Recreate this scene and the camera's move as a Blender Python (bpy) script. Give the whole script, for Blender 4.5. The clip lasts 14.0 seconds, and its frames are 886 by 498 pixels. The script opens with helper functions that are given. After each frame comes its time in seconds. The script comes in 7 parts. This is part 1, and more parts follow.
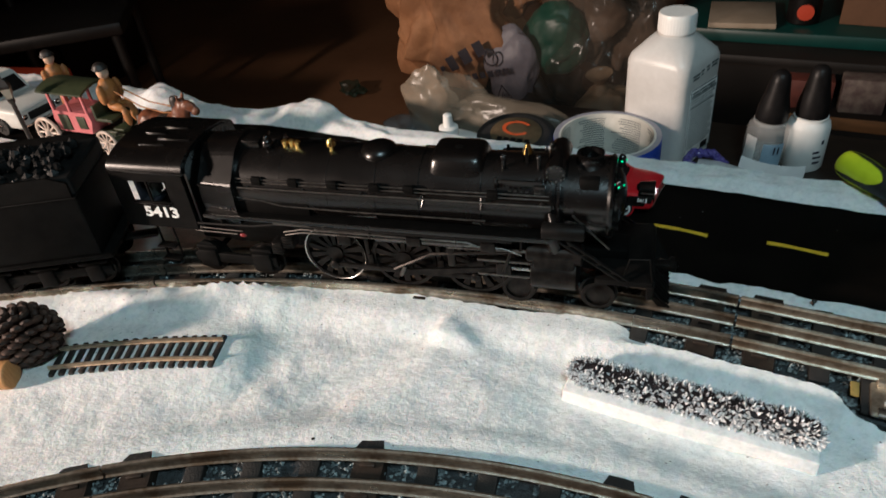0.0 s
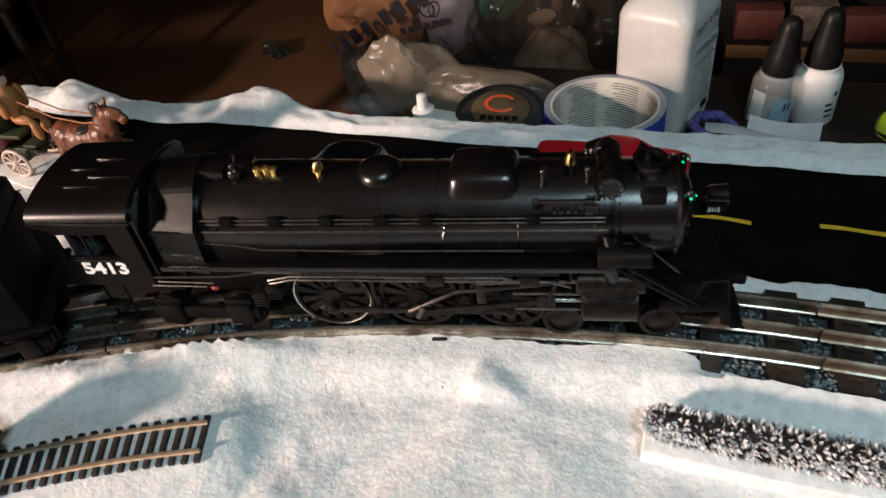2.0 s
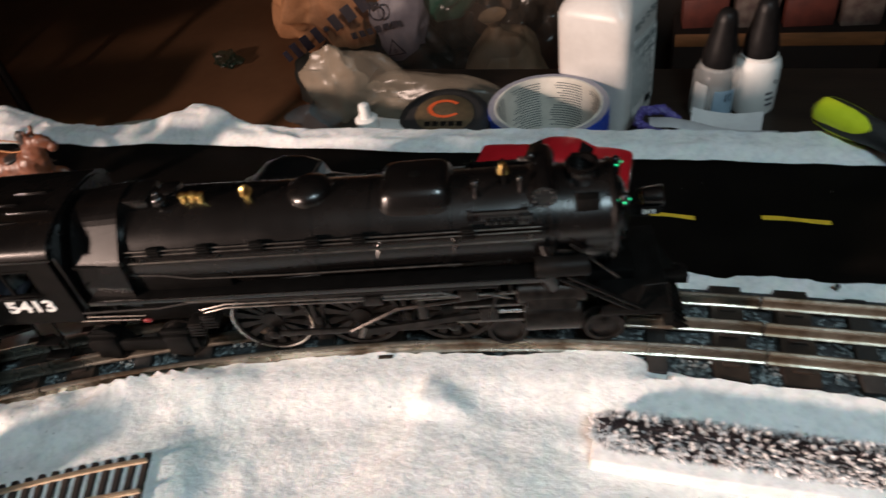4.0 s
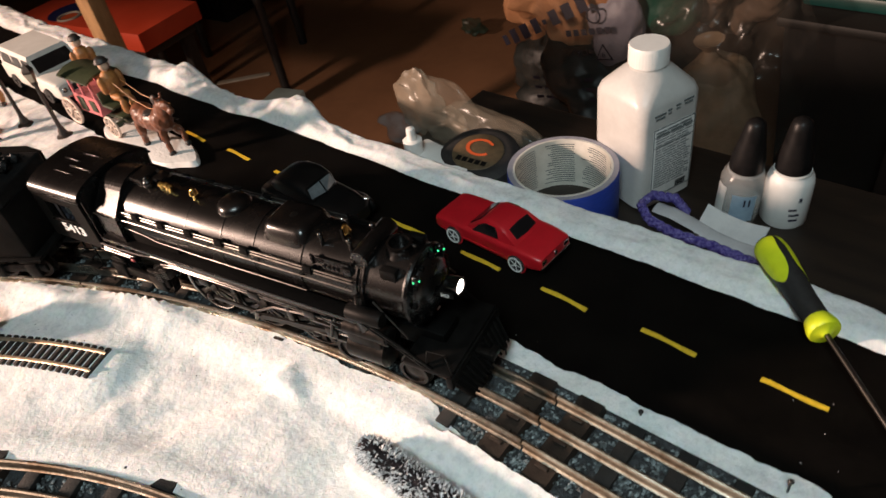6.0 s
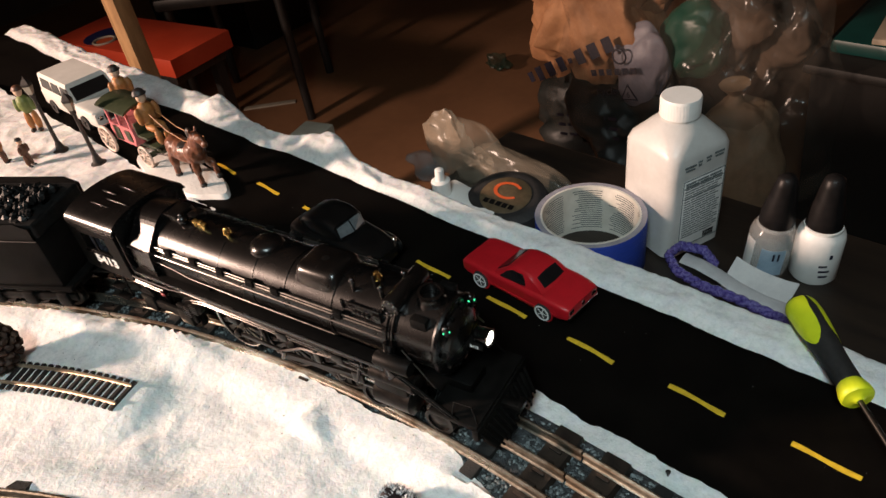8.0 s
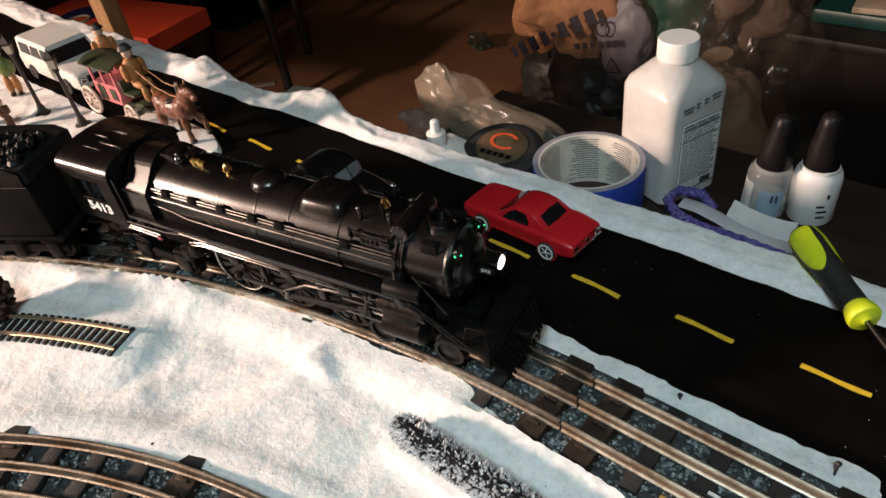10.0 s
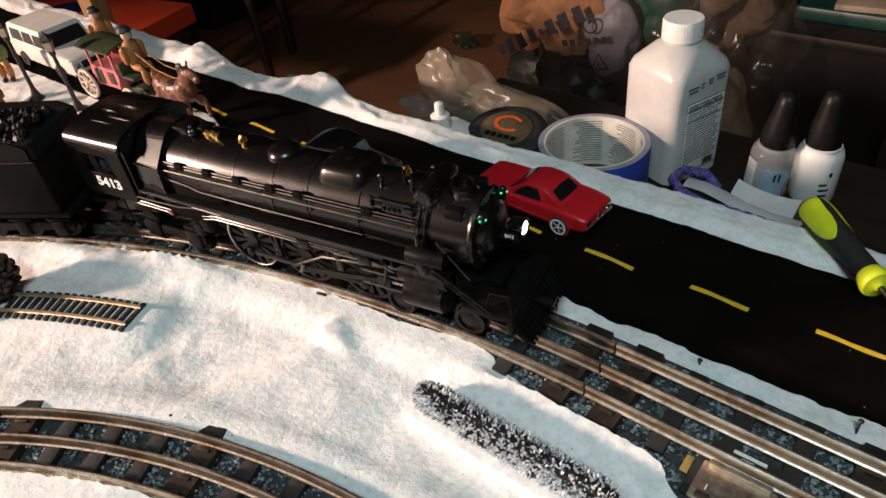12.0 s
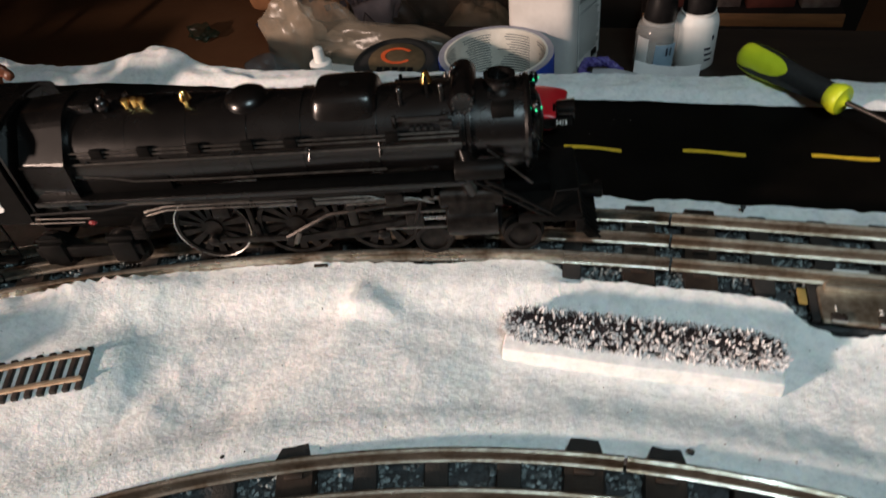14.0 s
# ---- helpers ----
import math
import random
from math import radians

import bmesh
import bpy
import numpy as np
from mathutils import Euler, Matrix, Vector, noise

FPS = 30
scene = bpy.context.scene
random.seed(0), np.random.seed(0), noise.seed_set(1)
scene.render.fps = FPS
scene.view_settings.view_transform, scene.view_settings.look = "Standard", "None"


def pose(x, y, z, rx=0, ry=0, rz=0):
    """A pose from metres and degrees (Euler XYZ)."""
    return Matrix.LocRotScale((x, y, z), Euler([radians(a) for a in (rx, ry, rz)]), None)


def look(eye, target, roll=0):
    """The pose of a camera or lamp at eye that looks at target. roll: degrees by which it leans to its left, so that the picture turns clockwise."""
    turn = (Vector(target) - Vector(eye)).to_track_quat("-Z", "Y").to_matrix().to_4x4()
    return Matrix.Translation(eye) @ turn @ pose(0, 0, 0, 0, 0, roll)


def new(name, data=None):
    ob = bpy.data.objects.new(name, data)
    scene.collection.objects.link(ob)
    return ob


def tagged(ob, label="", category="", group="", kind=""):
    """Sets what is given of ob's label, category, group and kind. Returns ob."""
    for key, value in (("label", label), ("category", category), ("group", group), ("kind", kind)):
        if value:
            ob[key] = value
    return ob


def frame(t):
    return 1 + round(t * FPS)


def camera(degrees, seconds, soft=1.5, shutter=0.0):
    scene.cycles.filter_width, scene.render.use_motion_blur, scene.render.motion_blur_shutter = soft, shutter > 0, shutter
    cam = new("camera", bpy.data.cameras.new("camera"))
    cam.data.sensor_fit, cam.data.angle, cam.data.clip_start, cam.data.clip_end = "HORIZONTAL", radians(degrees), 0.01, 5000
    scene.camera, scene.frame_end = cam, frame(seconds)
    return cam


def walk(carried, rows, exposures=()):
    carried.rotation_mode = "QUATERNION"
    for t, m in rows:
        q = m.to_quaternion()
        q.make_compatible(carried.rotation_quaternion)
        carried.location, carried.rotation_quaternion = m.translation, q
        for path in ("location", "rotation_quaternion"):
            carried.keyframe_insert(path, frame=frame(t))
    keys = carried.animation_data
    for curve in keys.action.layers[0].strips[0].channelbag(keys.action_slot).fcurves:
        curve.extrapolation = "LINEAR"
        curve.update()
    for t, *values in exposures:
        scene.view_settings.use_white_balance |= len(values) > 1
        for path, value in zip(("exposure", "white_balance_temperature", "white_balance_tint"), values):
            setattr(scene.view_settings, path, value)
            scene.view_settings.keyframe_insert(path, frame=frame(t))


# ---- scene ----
cam = camera(64.9, 14.0, shutter=0.5)
PATH = [
    (0, (-0.00395, -0.00648, 0.28179), (-0.16433, 0.27373, 0.04566), -6.80),
    (0.5, (-0.02192, 0.01144, 0.27392), (-0.17741, 0.28034, 0.02190), -7.24),
    (1, (-0.04243, 0.02140, 0.28457), (-0.18665, 0.29144, 0.02713), -7.87),
    (1.5, (-0.05959, 0.03858, 0.29230), (-0.19683, 0.31660, 0.03956), -9.49),
    (2, (-0.07690, 0.05467, 0.27477), (-0.19910, 0.32988, 0.01146), -8.82),
    (2.5, (-0.08969, 0.06327, 0.28022), (-0.22237, 0.33612, 0.01955), -10.76),
    (3, (-0.08926, 0.06218, 0.27260), (-0.21549, 0.33759, 0.01141), -10.20),
    (3.5, (-0.08336, 0.06559, 0.27351), (-0.20121, 0.34584, 0.01356), -10.02),
    (4, (-0.06509, 0.06826, 0.27380), (-0.17160, 0.34776, 0.00821), -10.21),
    (4.2, (-0.04039, 0.06270, 0.28318), (-0.14528, 0.34482, 0.01973), -11.19),
    (6.3, (0.13204, 0.14516, 0.33768), (-0.09308, 0.34864, 0.07707), -10.59),
    (6.5, (0.12188, 0.15103, 0.34207), (-0.09800, 0.36336, 0.08406), -11.11),
    (7, (0.10893, 0.13457, 0.33521), (-0.11764, 0.35103, 0.08659), -9.27),
    (7.5, (0.11393, 0.12953, 0.34143), (-0.11883, 0.34154, 0.09470), -9.24),
    (8, (0.11772, 0.13100, 0.34107), (-0.11453, 0.34311, 0.09395), -9.30),
    (10.3, (0.11446, 0.10371, 0.30834), (-0.10213, 0.32346, 0.05378), -8.74),
    (10.5, (0.11755, 0.10310, 0.30516), (-0.09526, 0.32697, 0.05101), -8.64),
    (11, (0.11921, 0.09629, 0.30252), (-0.09163, 0.31838, 0.04518), -9.55),
    (11.5, (0.11358, 0.09089, 0.30321), (-0.09635, 0.31639, 0.04810), -8.63),
    (12, (0.10406, 0.08081, 0.30145), (-0.10948, 0.30599, 0.04907), -7.90),
    (12.5, (0.09980, 0.07804, 0.30407), (-0.10537, 0.31149, 0.05227), -7.61),
    (13, (0.06249, 0.05959, 0.29630), (-0.12712, 0.30255, 0.04131), -7.84),
    (13.5, (-0.00986, 0.04708, 0.28654), (-0.12449, 0.31730, 0.01480), -6.29),
    (14, (-0.03295, 0.03310, 0.25767), (-0.12778, 0.31117, -0.01378), -7.92),
]
# the clip's camera shifts its brightness and white balance a little on the way
EXPOSURES = [(0, -0.14, 6080, 7), (1.5, -0.08, 6230, 11), (3, 0.05, 6420, 15), (4.2, 0.06, 6520, 16), (6.3, 0.37, 7000, 18), (8.2, 0.37, 7000, 18),
             (10.3, 0.30, 6730, 16), (12.5, 0.20, 6730, 16), (13.2, 0.10, 6580, 15), (14, -0.16, 6480, 14)]
walk(cam, [(t, look(eye, target, roll)) for t, eye, target, roll in PATH], EXPOSURES)

# ---------------- light ----------------
world = bpy.data.worlds.new("world")
scene.world = world
world.use_nodes = True
world.node_tree.nodes["Background"].inputs[0].default_value = (0.72, 0.56, 0.47, 1)
world.node_tree.nodes["Background"].inputs[1].default_value = 0.005


def area_lamp(name, eye, target, size, watts, colour, spread=180):
    d = bpy.data.lights.new(name, "AREA")
    d.shape, d.size, d.energy, d.color, d.spread = "DISK", size, watts, colour, radians(spread)
    ob = new(name, d)
    ob.matrix_world = look(eye, target)
    return ob


# a warm room lamp in front of the layout's far end and a cooler one further along
area_lamp("warm_room_lamp", (-1.76, -1.30, 0.71), (0.24, 0.08, 0.0), 0.20, 51.0, (1.0, 0.750, 0.605), 128)
area_lamp("cool_room_lamp", (0.25, -0.25, 0.95), (0.06, 0.24, 0.03), 0.30, 3.4, (0.670, 0.930, 0.990), 132)

# ---------------- materials ----------------


def mat(name, c1, c2=None, scale=60.0, rough=0.5, metal=0.0, bump=0.0, bscale=None, fine=0.25, rvar=0.0, island=0.0,
        spec=0.5, coat=0.0, alpha=1.0, sub=0.0, emit=None, power=0.0, stretch=None):
    """A node material: two colours mixed by coarse and fine noise, with roughness variation and fine relief."""
    m = bpy.data.materials.new(name)
    m.use_nodes = True
    n, l = m.node_tree.nodes, m.node_tree.links
    b = n["Principled BSDF"]
    c2 = c2 or tuple(v * 0.72 for v in c1)
    co = n.new("ShaderNodeTexCoord")
    src = co.outputs["Object"]
    if stretch:
        mp = n.new("ShaderNodeMapping")
        mp.inputs["Scale"].default_value = stretch
        l.new(src, mp.inputs["Vector"])
        src = mp.outputs["Vector"]
    big = n.new("ShaderNodeTexNoise")
    big.inputs["Scale"].default_value, big.inputs["Detail"].default_value = scale, 5
    small = n.new("ShaderNodeTexNoise")
    small.inputs["Scale"].default_value, small.inputs["Detail"].default_value = scale * 9, 3
    l.new(src, big.inputs["Vector"])
    l.new(src, small.inputs["Vector"])
    mix = n.new("ShaderNodeMath")
    mix.operation = "MULTIPLY_ADD"
    mix.inputs[1].default_value = fine
    l.new(small.outputs["Fac"], mix.inputs[0])
    l.new(big.outputs["Fac"], mix.inputs[2])
    ramp = n.new("ShaderNodeValToRGB")
    ramp.color_ramp.elements[0].position, ramp.color_ramp.elements[1].position = 0.36 + fine * 0.4, 0.62 + fine * 0.6
    ramp.color_ramp.elements[0].color, ramp.color_ramp.elements[1].color = (*c1, 1), (*c2, 1)
    l.new(mix.outputs[0], ramp.inputs["Fac"])
    out = ramp.outputs["Color"]
    if island:
        info = n.new("ShaderNodeNewGeometry")
        hsv = n.new("ShaderNodeHueSaturation")
        rng = n.new("ShaderNodeMapRange")
        rng.inputs["To Min"].default_value, rng.inputs["To Max"].default_value = 1 - island, 1 + island
        l.new(info.outputs["Random Per Island"], rng.inputs["Value"])
        l.new(rng.outputs[0], hsv.inputs["Value"])
        l.new(out, hsv.inputs["Color"])
        out = hsv.outputs["Color"]
    l.new(out, b.inputs["Base Color"])
    b.inputs["Roughness"].default_value, b.inputs["Metallic"].default_value = rough, metal
    b.inputs["Specular IOR Level"].default_value, b.inputs["Coat Weight"].default_value = spec, coat
    b.inputs["Coat Roughness"].default_value = 0.08
    b.inputs["Alpha"].default_value = alpha
    if sub:
        b.inputs["Subsurface Weight"].default_value, b.inputs["Subsurface Scale"].default_value = sub, 0.004
    if rvar:
        rr = n.new("ShaderNodeMapRange")
        rr.inputs["To Min"].default_value, rr.inputs["To Max"].default_value = max(0.02, rough - rvar), min(1, rough + rvar)
        l.new(big.outputs["Fac"], rr.inputs["Value"])
        l.new(rr.outputs[0], b.inputs["Roughness"])
    if bump:
        bp = n.new("ShaderNodeBump")
        bn = n.new("ShaderNodeTexNoise")
        bn.inputs["Scale"].default_value, bn.inputs["Detail"].default_value = bscale or scale * 6, 6
        l.new(src, bn.inputs["Vector"])
        bp.inputs["Strength"].default_value, bp.inputs["Distance"].default_value = bump, 0.002
        l.new(bn.outputs["Fac"], bp.inputs["Height"])
        l.new(bp.outputs["Normal"], b.inputs["Normal"])
    if emit:
        b.inputs["Emission Color"].default_value, b.inputs["Emission Strength"].default_value = (*emit, 1), power
    return m


def batting(name, base, stain, stain_scale, amount, relief):
    """Fluffy white batting: faint bluish stains, a grainy fibre mottle and a lumpy relief at two sizes."""
    m = mat(name, base, base, 40, 0.96, spec=0.04, sub=0.10)
    n, l = m.node_tree.nodes, m.node_tree.links
    b, co = n["Principled BSDF"], n["Texture Coordinate"]

    def tex(scale, detail, rough=0.55):
        t = n.new("ShaderNodeTexNoise")
        t.inputs["Scale"].default_value, t.inputs["Detail"].default_value, t.inputs["Roughness"].default_value = scale, detail, rough
        l.new(co.outputs["Object"], t.inputs["Vector"])
        return t.outputs["Fac"]

    def span(src, a, z, lo, hi):
        r = n.new("ShaderNodeMapRange")
        for key, v in (("From Min", a), ("From Max", z), ("To Min", lo), ("To Max", hi)):
            r.inputs[key].default_value = v
        l.new(src, r.inputs["Value"])
        return r.outputs[0]

    def blend(kind, fac, a, c):
        x = n.new("ShaderNodeMix")
        x.data_type, x.blend_type = "RGBA", kind
        if isinstance(fac, float):
            x.inputs[0].default_value = fac
        else:
            l.new(fac, x.inputs[0])
        for slot, v in ((6, a), (7, c)):
            if isinstance(v, tuple):
                x.inputs[slot].default_value = (*v, 1)
            else:
                l.new(v, x.inputs[slot])
        return x.outputs[2]

    patches = span(tex(stain_scale, 6, 0.62), 0.50, 0.72, 0.0, amount)
    col = blend("MIX", patches, base, stain)
    col = blend("MULTIPLY", span(tex(260, 4, 0.7), 0.46, 0.70, 0.0, 0.75), col, (0.76, 0.775, 0.78))
    col = blend("MULTIPLY", span(tex(85, 4, 0.6), 0.45, 0.70, 0.0, 0.75), col, (0.80, 0.815, 0.82))
    l.new(col, b.inputs["Base Color"])
    add = n.new("ShaderNodeMath")
    add.operation = "MULTIPLY_ADD"
    add.inputs[1].default_value = 0.28
    l.new(tex(950, 5, 0.65), add.inputs[0])
    l.new(tex(290, 4, 0.62), add.inputs[2])
    bp = n.new("ShaderNodeBump")
    bp.inputs["Strength"].default_value, bp.inputs["Distance"].default_value = relief, 0.0016
    l.new(add.outputs[0], bp.inputs["Height"])
    l.new(bp.outputs["Normal"], b.inputs["Normal"])
    return m


M_SNOW = batting("snow_batting", (0.82, 0.81, 0.795), (0.50, 0.66, 0.68), 17, 0.62, 0.46)
M_BORDER = batting("snow_border_batting", (0.80, 0.795, 0.785), (0.56, 0.68, 0.70), 22, 0.40, 0.36)
M_ROAD = mat("black_road_board", (0.0020, 0.0015, 0.0012), (0.0042, 0.0031, 0.0024), 25, 0.66, spec=0.05, bump=0.15, bscale=1500, rvar=0.08)
M_DASH = mat("yellow_paint", (0.80, 0.52, 0.03), (0.62, 0.38, 0.02), 220, 0.6, bump=0.2)
M_BALLAST = mat("dark_ballast_bed", (0.018, 0.018, 0.018), (0.05, 0.055, 0.06), 300, 0.9, bump=0.8, bscale=700)
M_STONE = mat("ballast_stones", (0.055, 0.066, 0.070), (0.21, 0.245, 0.25), 320, 0.8, island=0.8)
M_RAIL = mat("tarnished_rail_steel", (0.70, 0.66, 0.57), (0.20, 0.15, 0.105), 38, 0.30, metal=0.95, rvar=0.14, fine=0.3, bump=0.08, bscale=500)
M_RAILB = mat("browned_rail_steel", (0.58, 0.54, 0.455), (0.20, 0.155, 0.11), 38, 0.47, metal=0.95, rvar=0.14, fine=0.3, bump=0.08, bscale=500)
M_TIE = mat("dark_metal_tie", (0.016, 0.011, 0.009), (0.034, 0.024, 0.018), 110, 0.5, metal=0.3, bump=0.2)
M_TIE2 = mat("black_rubber_tie", (0.006, 0.006, 0.006), (0.014, 0.013, 0.012), 160, 0.8, bump=0.3)
M_FLOOR = mat("tan_vinyl_floor", (0.270, 0.130, 0.064), (0.200, 0.095, 0.046), 3.0, 0.6, bump=0.1, bscale=60)
M_WALL = mat("dark_room_wall", (0.080, 0.056, 0.044), (0.060, 0.042, 0.033), 4, 0.8, bump=0.1, bscale=80)
M_CEIL = mat("dim_ceiling", (0.22, 0.21, 0.20), (0.18, 0.17, 0.16), 4, 0.9)
M_BOARD = mat("plywood_edge", (0.30, 0.20, 0.11), (0.20, 0.13, 0.07), 40, 0.7, bump=0.2, stretch=(1, 1, 8))
M_TABLE = mat("dark_table_top", (0.014, 0.010, 0.008), (0.024, 0.016, 0.011), 14, 0.45, bump=0.1, stretch=(1, 6, 1))
M_BLACK = mat("satin_black_metal", (0.0020, 0.0018, 0.0018), (0.0036, 0.0030, 0.0028), 60, 0.265, rvar=0.05, bump=0.03, bscale=1600, spec=0.54, coat=0.06)
M_BLACKM = mat("matt_black_metal", (0.0028, 0.0026, 0.0024), (0.0060, 0.0054, 0.0050), 150, 0.48, spec=0.09, bump=0.08, bscale=1200)
M_DEEP = mat("deep_matt_black", (0.0016, 0.0015, 0.0014), (0.0032, 0.0029, 0.0027), 150, 0.55, spec=0.07, bump=0.05, bscale=1200)
M_RUNGEAR = mat("dark_grey_running_gear", (0.009, 0.008, 0.0075), (0.024, 0.021, 0.019), 200, 0.36, metal=0.7, rvar=0.1, spec=0.2)
M_STEEL = mat("bright_steel", (0.55, 0.54, 0.52), (0.40, 0.39, 0.37), 200, 0.28, metal=1.0, rvar=0.08)
M_DULLST = mat("dull_dark_steel", (0.15, 0.14, 0.13), (0.08, 0.075, 0.07), 200, 0.36, metal=1.0, rvar=0.08)
M_PIPE = mat("worn_black_pipe", (0.060, 0.055, 0.050), (0.13, 0.12, 0.11), 240, 0.30, metal=0.8)
M_BRASS = mat("polished_brass", (0.85, 0.60, 0.22), (0.70, 0.45, 0.14), 300, 0.22, metal=1.0)
M_COAL = mat("glossy_black_coal", (0.004, 0.004, 0.004), (0.010, 0.010, 0.010), 300, 0.46, island=0.5, spec=0.14)
M_WHITEP = mat("white_lettering", (0.82, 0.82, 0.80), (0.7, 0.7, 0.68), 300, 0.6)
M_LAMP = mat("lit_headlamp", (0.9, 0.9, 0.85), (0.9, 0.9, 0.85), 50, 0.3, emit=(1.0, 0.97, 0.88), power=9.0)
M_GREEN = mat("lit_green_marker", (0.02, 0.5, 0.2), (0.02, 0.4, 0.15), 50, 0.3, emit=(0.0, 0.9, 0.35), power=0.9)

# ---------------- mesh helpers ----------------


def thing(name, m, label, category, group="", kind=""):
    ob = new(name)
    ob.empty_display_size = 0.01
    ob.matrix_world = m
    return tagged(ob, label, category, group, kind)


def finish(bm, name, material, smooth=True):
    me = bpy.data.meshes.new(name)
    bmesh.ops.recalc_face_normals(bm, faces=bm.faces)
    bm.to_mesh(me)
    bm.free()
    if smooth:
        me.polygons.foreach_set("use_smooth", [True] * len(me.polygons))
        me.set_sharp_from_angle(angle=radians(38))
    me.materials.append(material)
    return me


def part(name, bm, material, parent=None, label="", m=None, smooth=True):
    me = bm if isinstance(bm, bpy.types.Mesh) else finish(bm, name, material, smooth)
    ob = new(name, me)
    if parent:
        ob.parent = parent
    if m is not None:
        ob.matrix_basis = m
    return tagged(ob, label)


def solo(name, bm, material, label, category, kind="", m=None, group="", smooth=True):
    return tagged(part(name, bm, material, None, label, m, smooth), label, category, group, kind)


def grown(*adds):
    bm = bmesh.new()
    for add, *args in adds:
        add(bm, *args)
    return bm


def box(bm, c, s, bevel=0.0, m=None, segs=2):
    vs = bmesh.ops.create_cube(bm, size=1.0)["verts"]
    bmesh.ops.scale(bm, vec=s, verts=vs)
    if bevel:
        es = list({e for v in vs for e in v.link_edges})
        r = bmesh.ops.bevel(bm, geom=es, offset=bevel, segments=segs, affect="EDGES", profile=0.5)
        vs = list({v for f in r["faces"] for v in f.verts} | {v for v in vs if v.is_valid})
    bmesh.ops.translate(bm, vec=c, verts=vs)
    if m is not None:
        bmesh.ops.transform(bm, matrix=m, verts=vs)
    return vs


def boxes(*specs, bevel=0.0):
    bm = bmesh.new()
    for c, s in specs:
        box(bm, c, s, bevel)
    return bm


def lathe(bm, prof, seg=24, m=None, close=True):
    """A body of revolution about z from (radius, height) pairs."""
    rings = []
    for r, z in prof:
        if r < 1e-6:
            rings.append([bm.verts.new((0, 0, z))])
        else:
            rings.append([bm.verts.new((r * math.cos(2 * math.pi * k / seg), r * math.sin(2 * math.pi * k / seg), z)) for k in range(seg)])
    for a, b in zip(rings, rings[1:]):
        for k in range(seg):
            q = [a[k % len(a)], a[(k + 1) % len(a)], b[(k + 1) % len(b)], b[k % len(b)]]
            q = [v for i, v in enumerate(q) if v not in q[:i]]
            if len(q) > 2:
                bm.faces.new(q)
    if close:
        for ring in (rings[0], rings[-1]):
            if len(ring) > 2:
                bm.faces.new(ring)
    vs = [v for ring in rings for v in ring]
    if m is not None:
        bmesh.ops.transform(bm, matrix=m, verts=vs)
    return vs


def rod(bm, p0, p1, r, r1=None, seg=10):
    p0, p1 = Vector(p0), Vector(p1)
    d = p1 - p0
    q = d.to_track_quat("Z", "Y").to_matrix().to_4x4()
    return lathe(bm, [(r, 0), (r if r1 is None else r1, d.length)], seg, Matrix.Translation(p0) @ q)


def ball(bm, c, r, s=(1, 1, 1), seg=14, rings=9):
    prof = [(r * math.sin(math.pi * k / rings), -r * math.cos(math.pi * k / rings)) for k in range(rings + 1)]
    prof[0], prof[-1] = (0, -r), (0, r)
    return lathe(bm, prof, seg, Matrix.Translation(c) @ Matrix.Diagonal((*s, 1)))


def tube(bm, pts, r, seg=8, closed=False):
    pts = [Vector(p) for p in pts]
    rings, up = [], Vector((0.123, 0.2, 1)).normalized()
    n = len(pts)
    for i, p in enumerate(pts):
        a, b = pts[(i - 1) % n if closed else max(i - 1, 0)], pts[(i + 1) % n if closed else min(i + 1, n - 1)]
        d = (b - a).normalized()
        x = d.cross(up).normalized()
        y = d.cross(x)
        rings.append([bm.verts.new(p + (x * math.cos(t) + y * math.sin(t)) * (r[i] if isinstance(r, list) else r))
                      for t in (2 * math.pi * k / seg for k in range(seg))])
    pairs = list(zip(rings, rings[1:])) + ([(rings[-1], rings[0])] if closed else [])
    for a, b in pairs:
        for k in range(seg):
            bm.faces.new((a[k], a[(k + 1) % seg], b[(k + 1) % seg], b[k]))
    if not closed:
        bm.faces.new(rings[0])
        bm.faces.new(rings[-1])


def loft(bm, sections, cap=True):
    """Skin over equal-length closed outlines of 3D points."""
    rings = [[bm.verts.new(p) for p in s] for s in sections]
    n = len(rings[0])
    for a, b in zip(rings, rings[1:]):
        for k in range(n):
            bm.faces.new((a[k], a[(k + 1) % n], b[(k + 1) % n], b[k]))
    if cap:
        bm.faces.new(rings[0])
        bm.faces.new(rings[-1])
    return [v for r in rings for v in r]


def prism(bm, outline, depth, m=None):
    """A flat outline in x, z drawn out along y from 0 to depth."""
    a = [bm.verts.new((x, 0, z)) for x, z in outline]
    b = [bm.verts.new((x, depth, z)) for x, z in outline]
    n = len(a)
    for k in range(n):
        bm.faces.new((a[k], a[(k + 1) % n], b[(k + 1) % n], b[k]))
    bm.faces.new(a)
    bm.faces.new(b)
    if m is not None:
        bmesh.ops.transform(bm, matrix=m, verts=a + b)
    return a + b


def letters(text, size, thick=0.0002, bold=0.0):
    cu = bpy.data.curves.new("letters", "FONT")
    cu.body, cu.size, cu.extrude, cu.align_x, cu.offset = text, size, thick, "LEFT", size * bold
    ob = new("letters", cu)
    bpy.context.view_layer.update()
    me = bpy.data.meshes.new_from_object(ob.evaluated_get(bpy.context.evaluated_depsgraph_get()))
    bpy.data.objects.remove(ob)
    return me


def lettering(name, text, size, material, parent, m, label="", bold=0.0):
    me = letters(text, size, 0.0002, bold)
    me.materials.clear()
    me.materials.append(material)
    return part(name, me, material, parent, label, m)


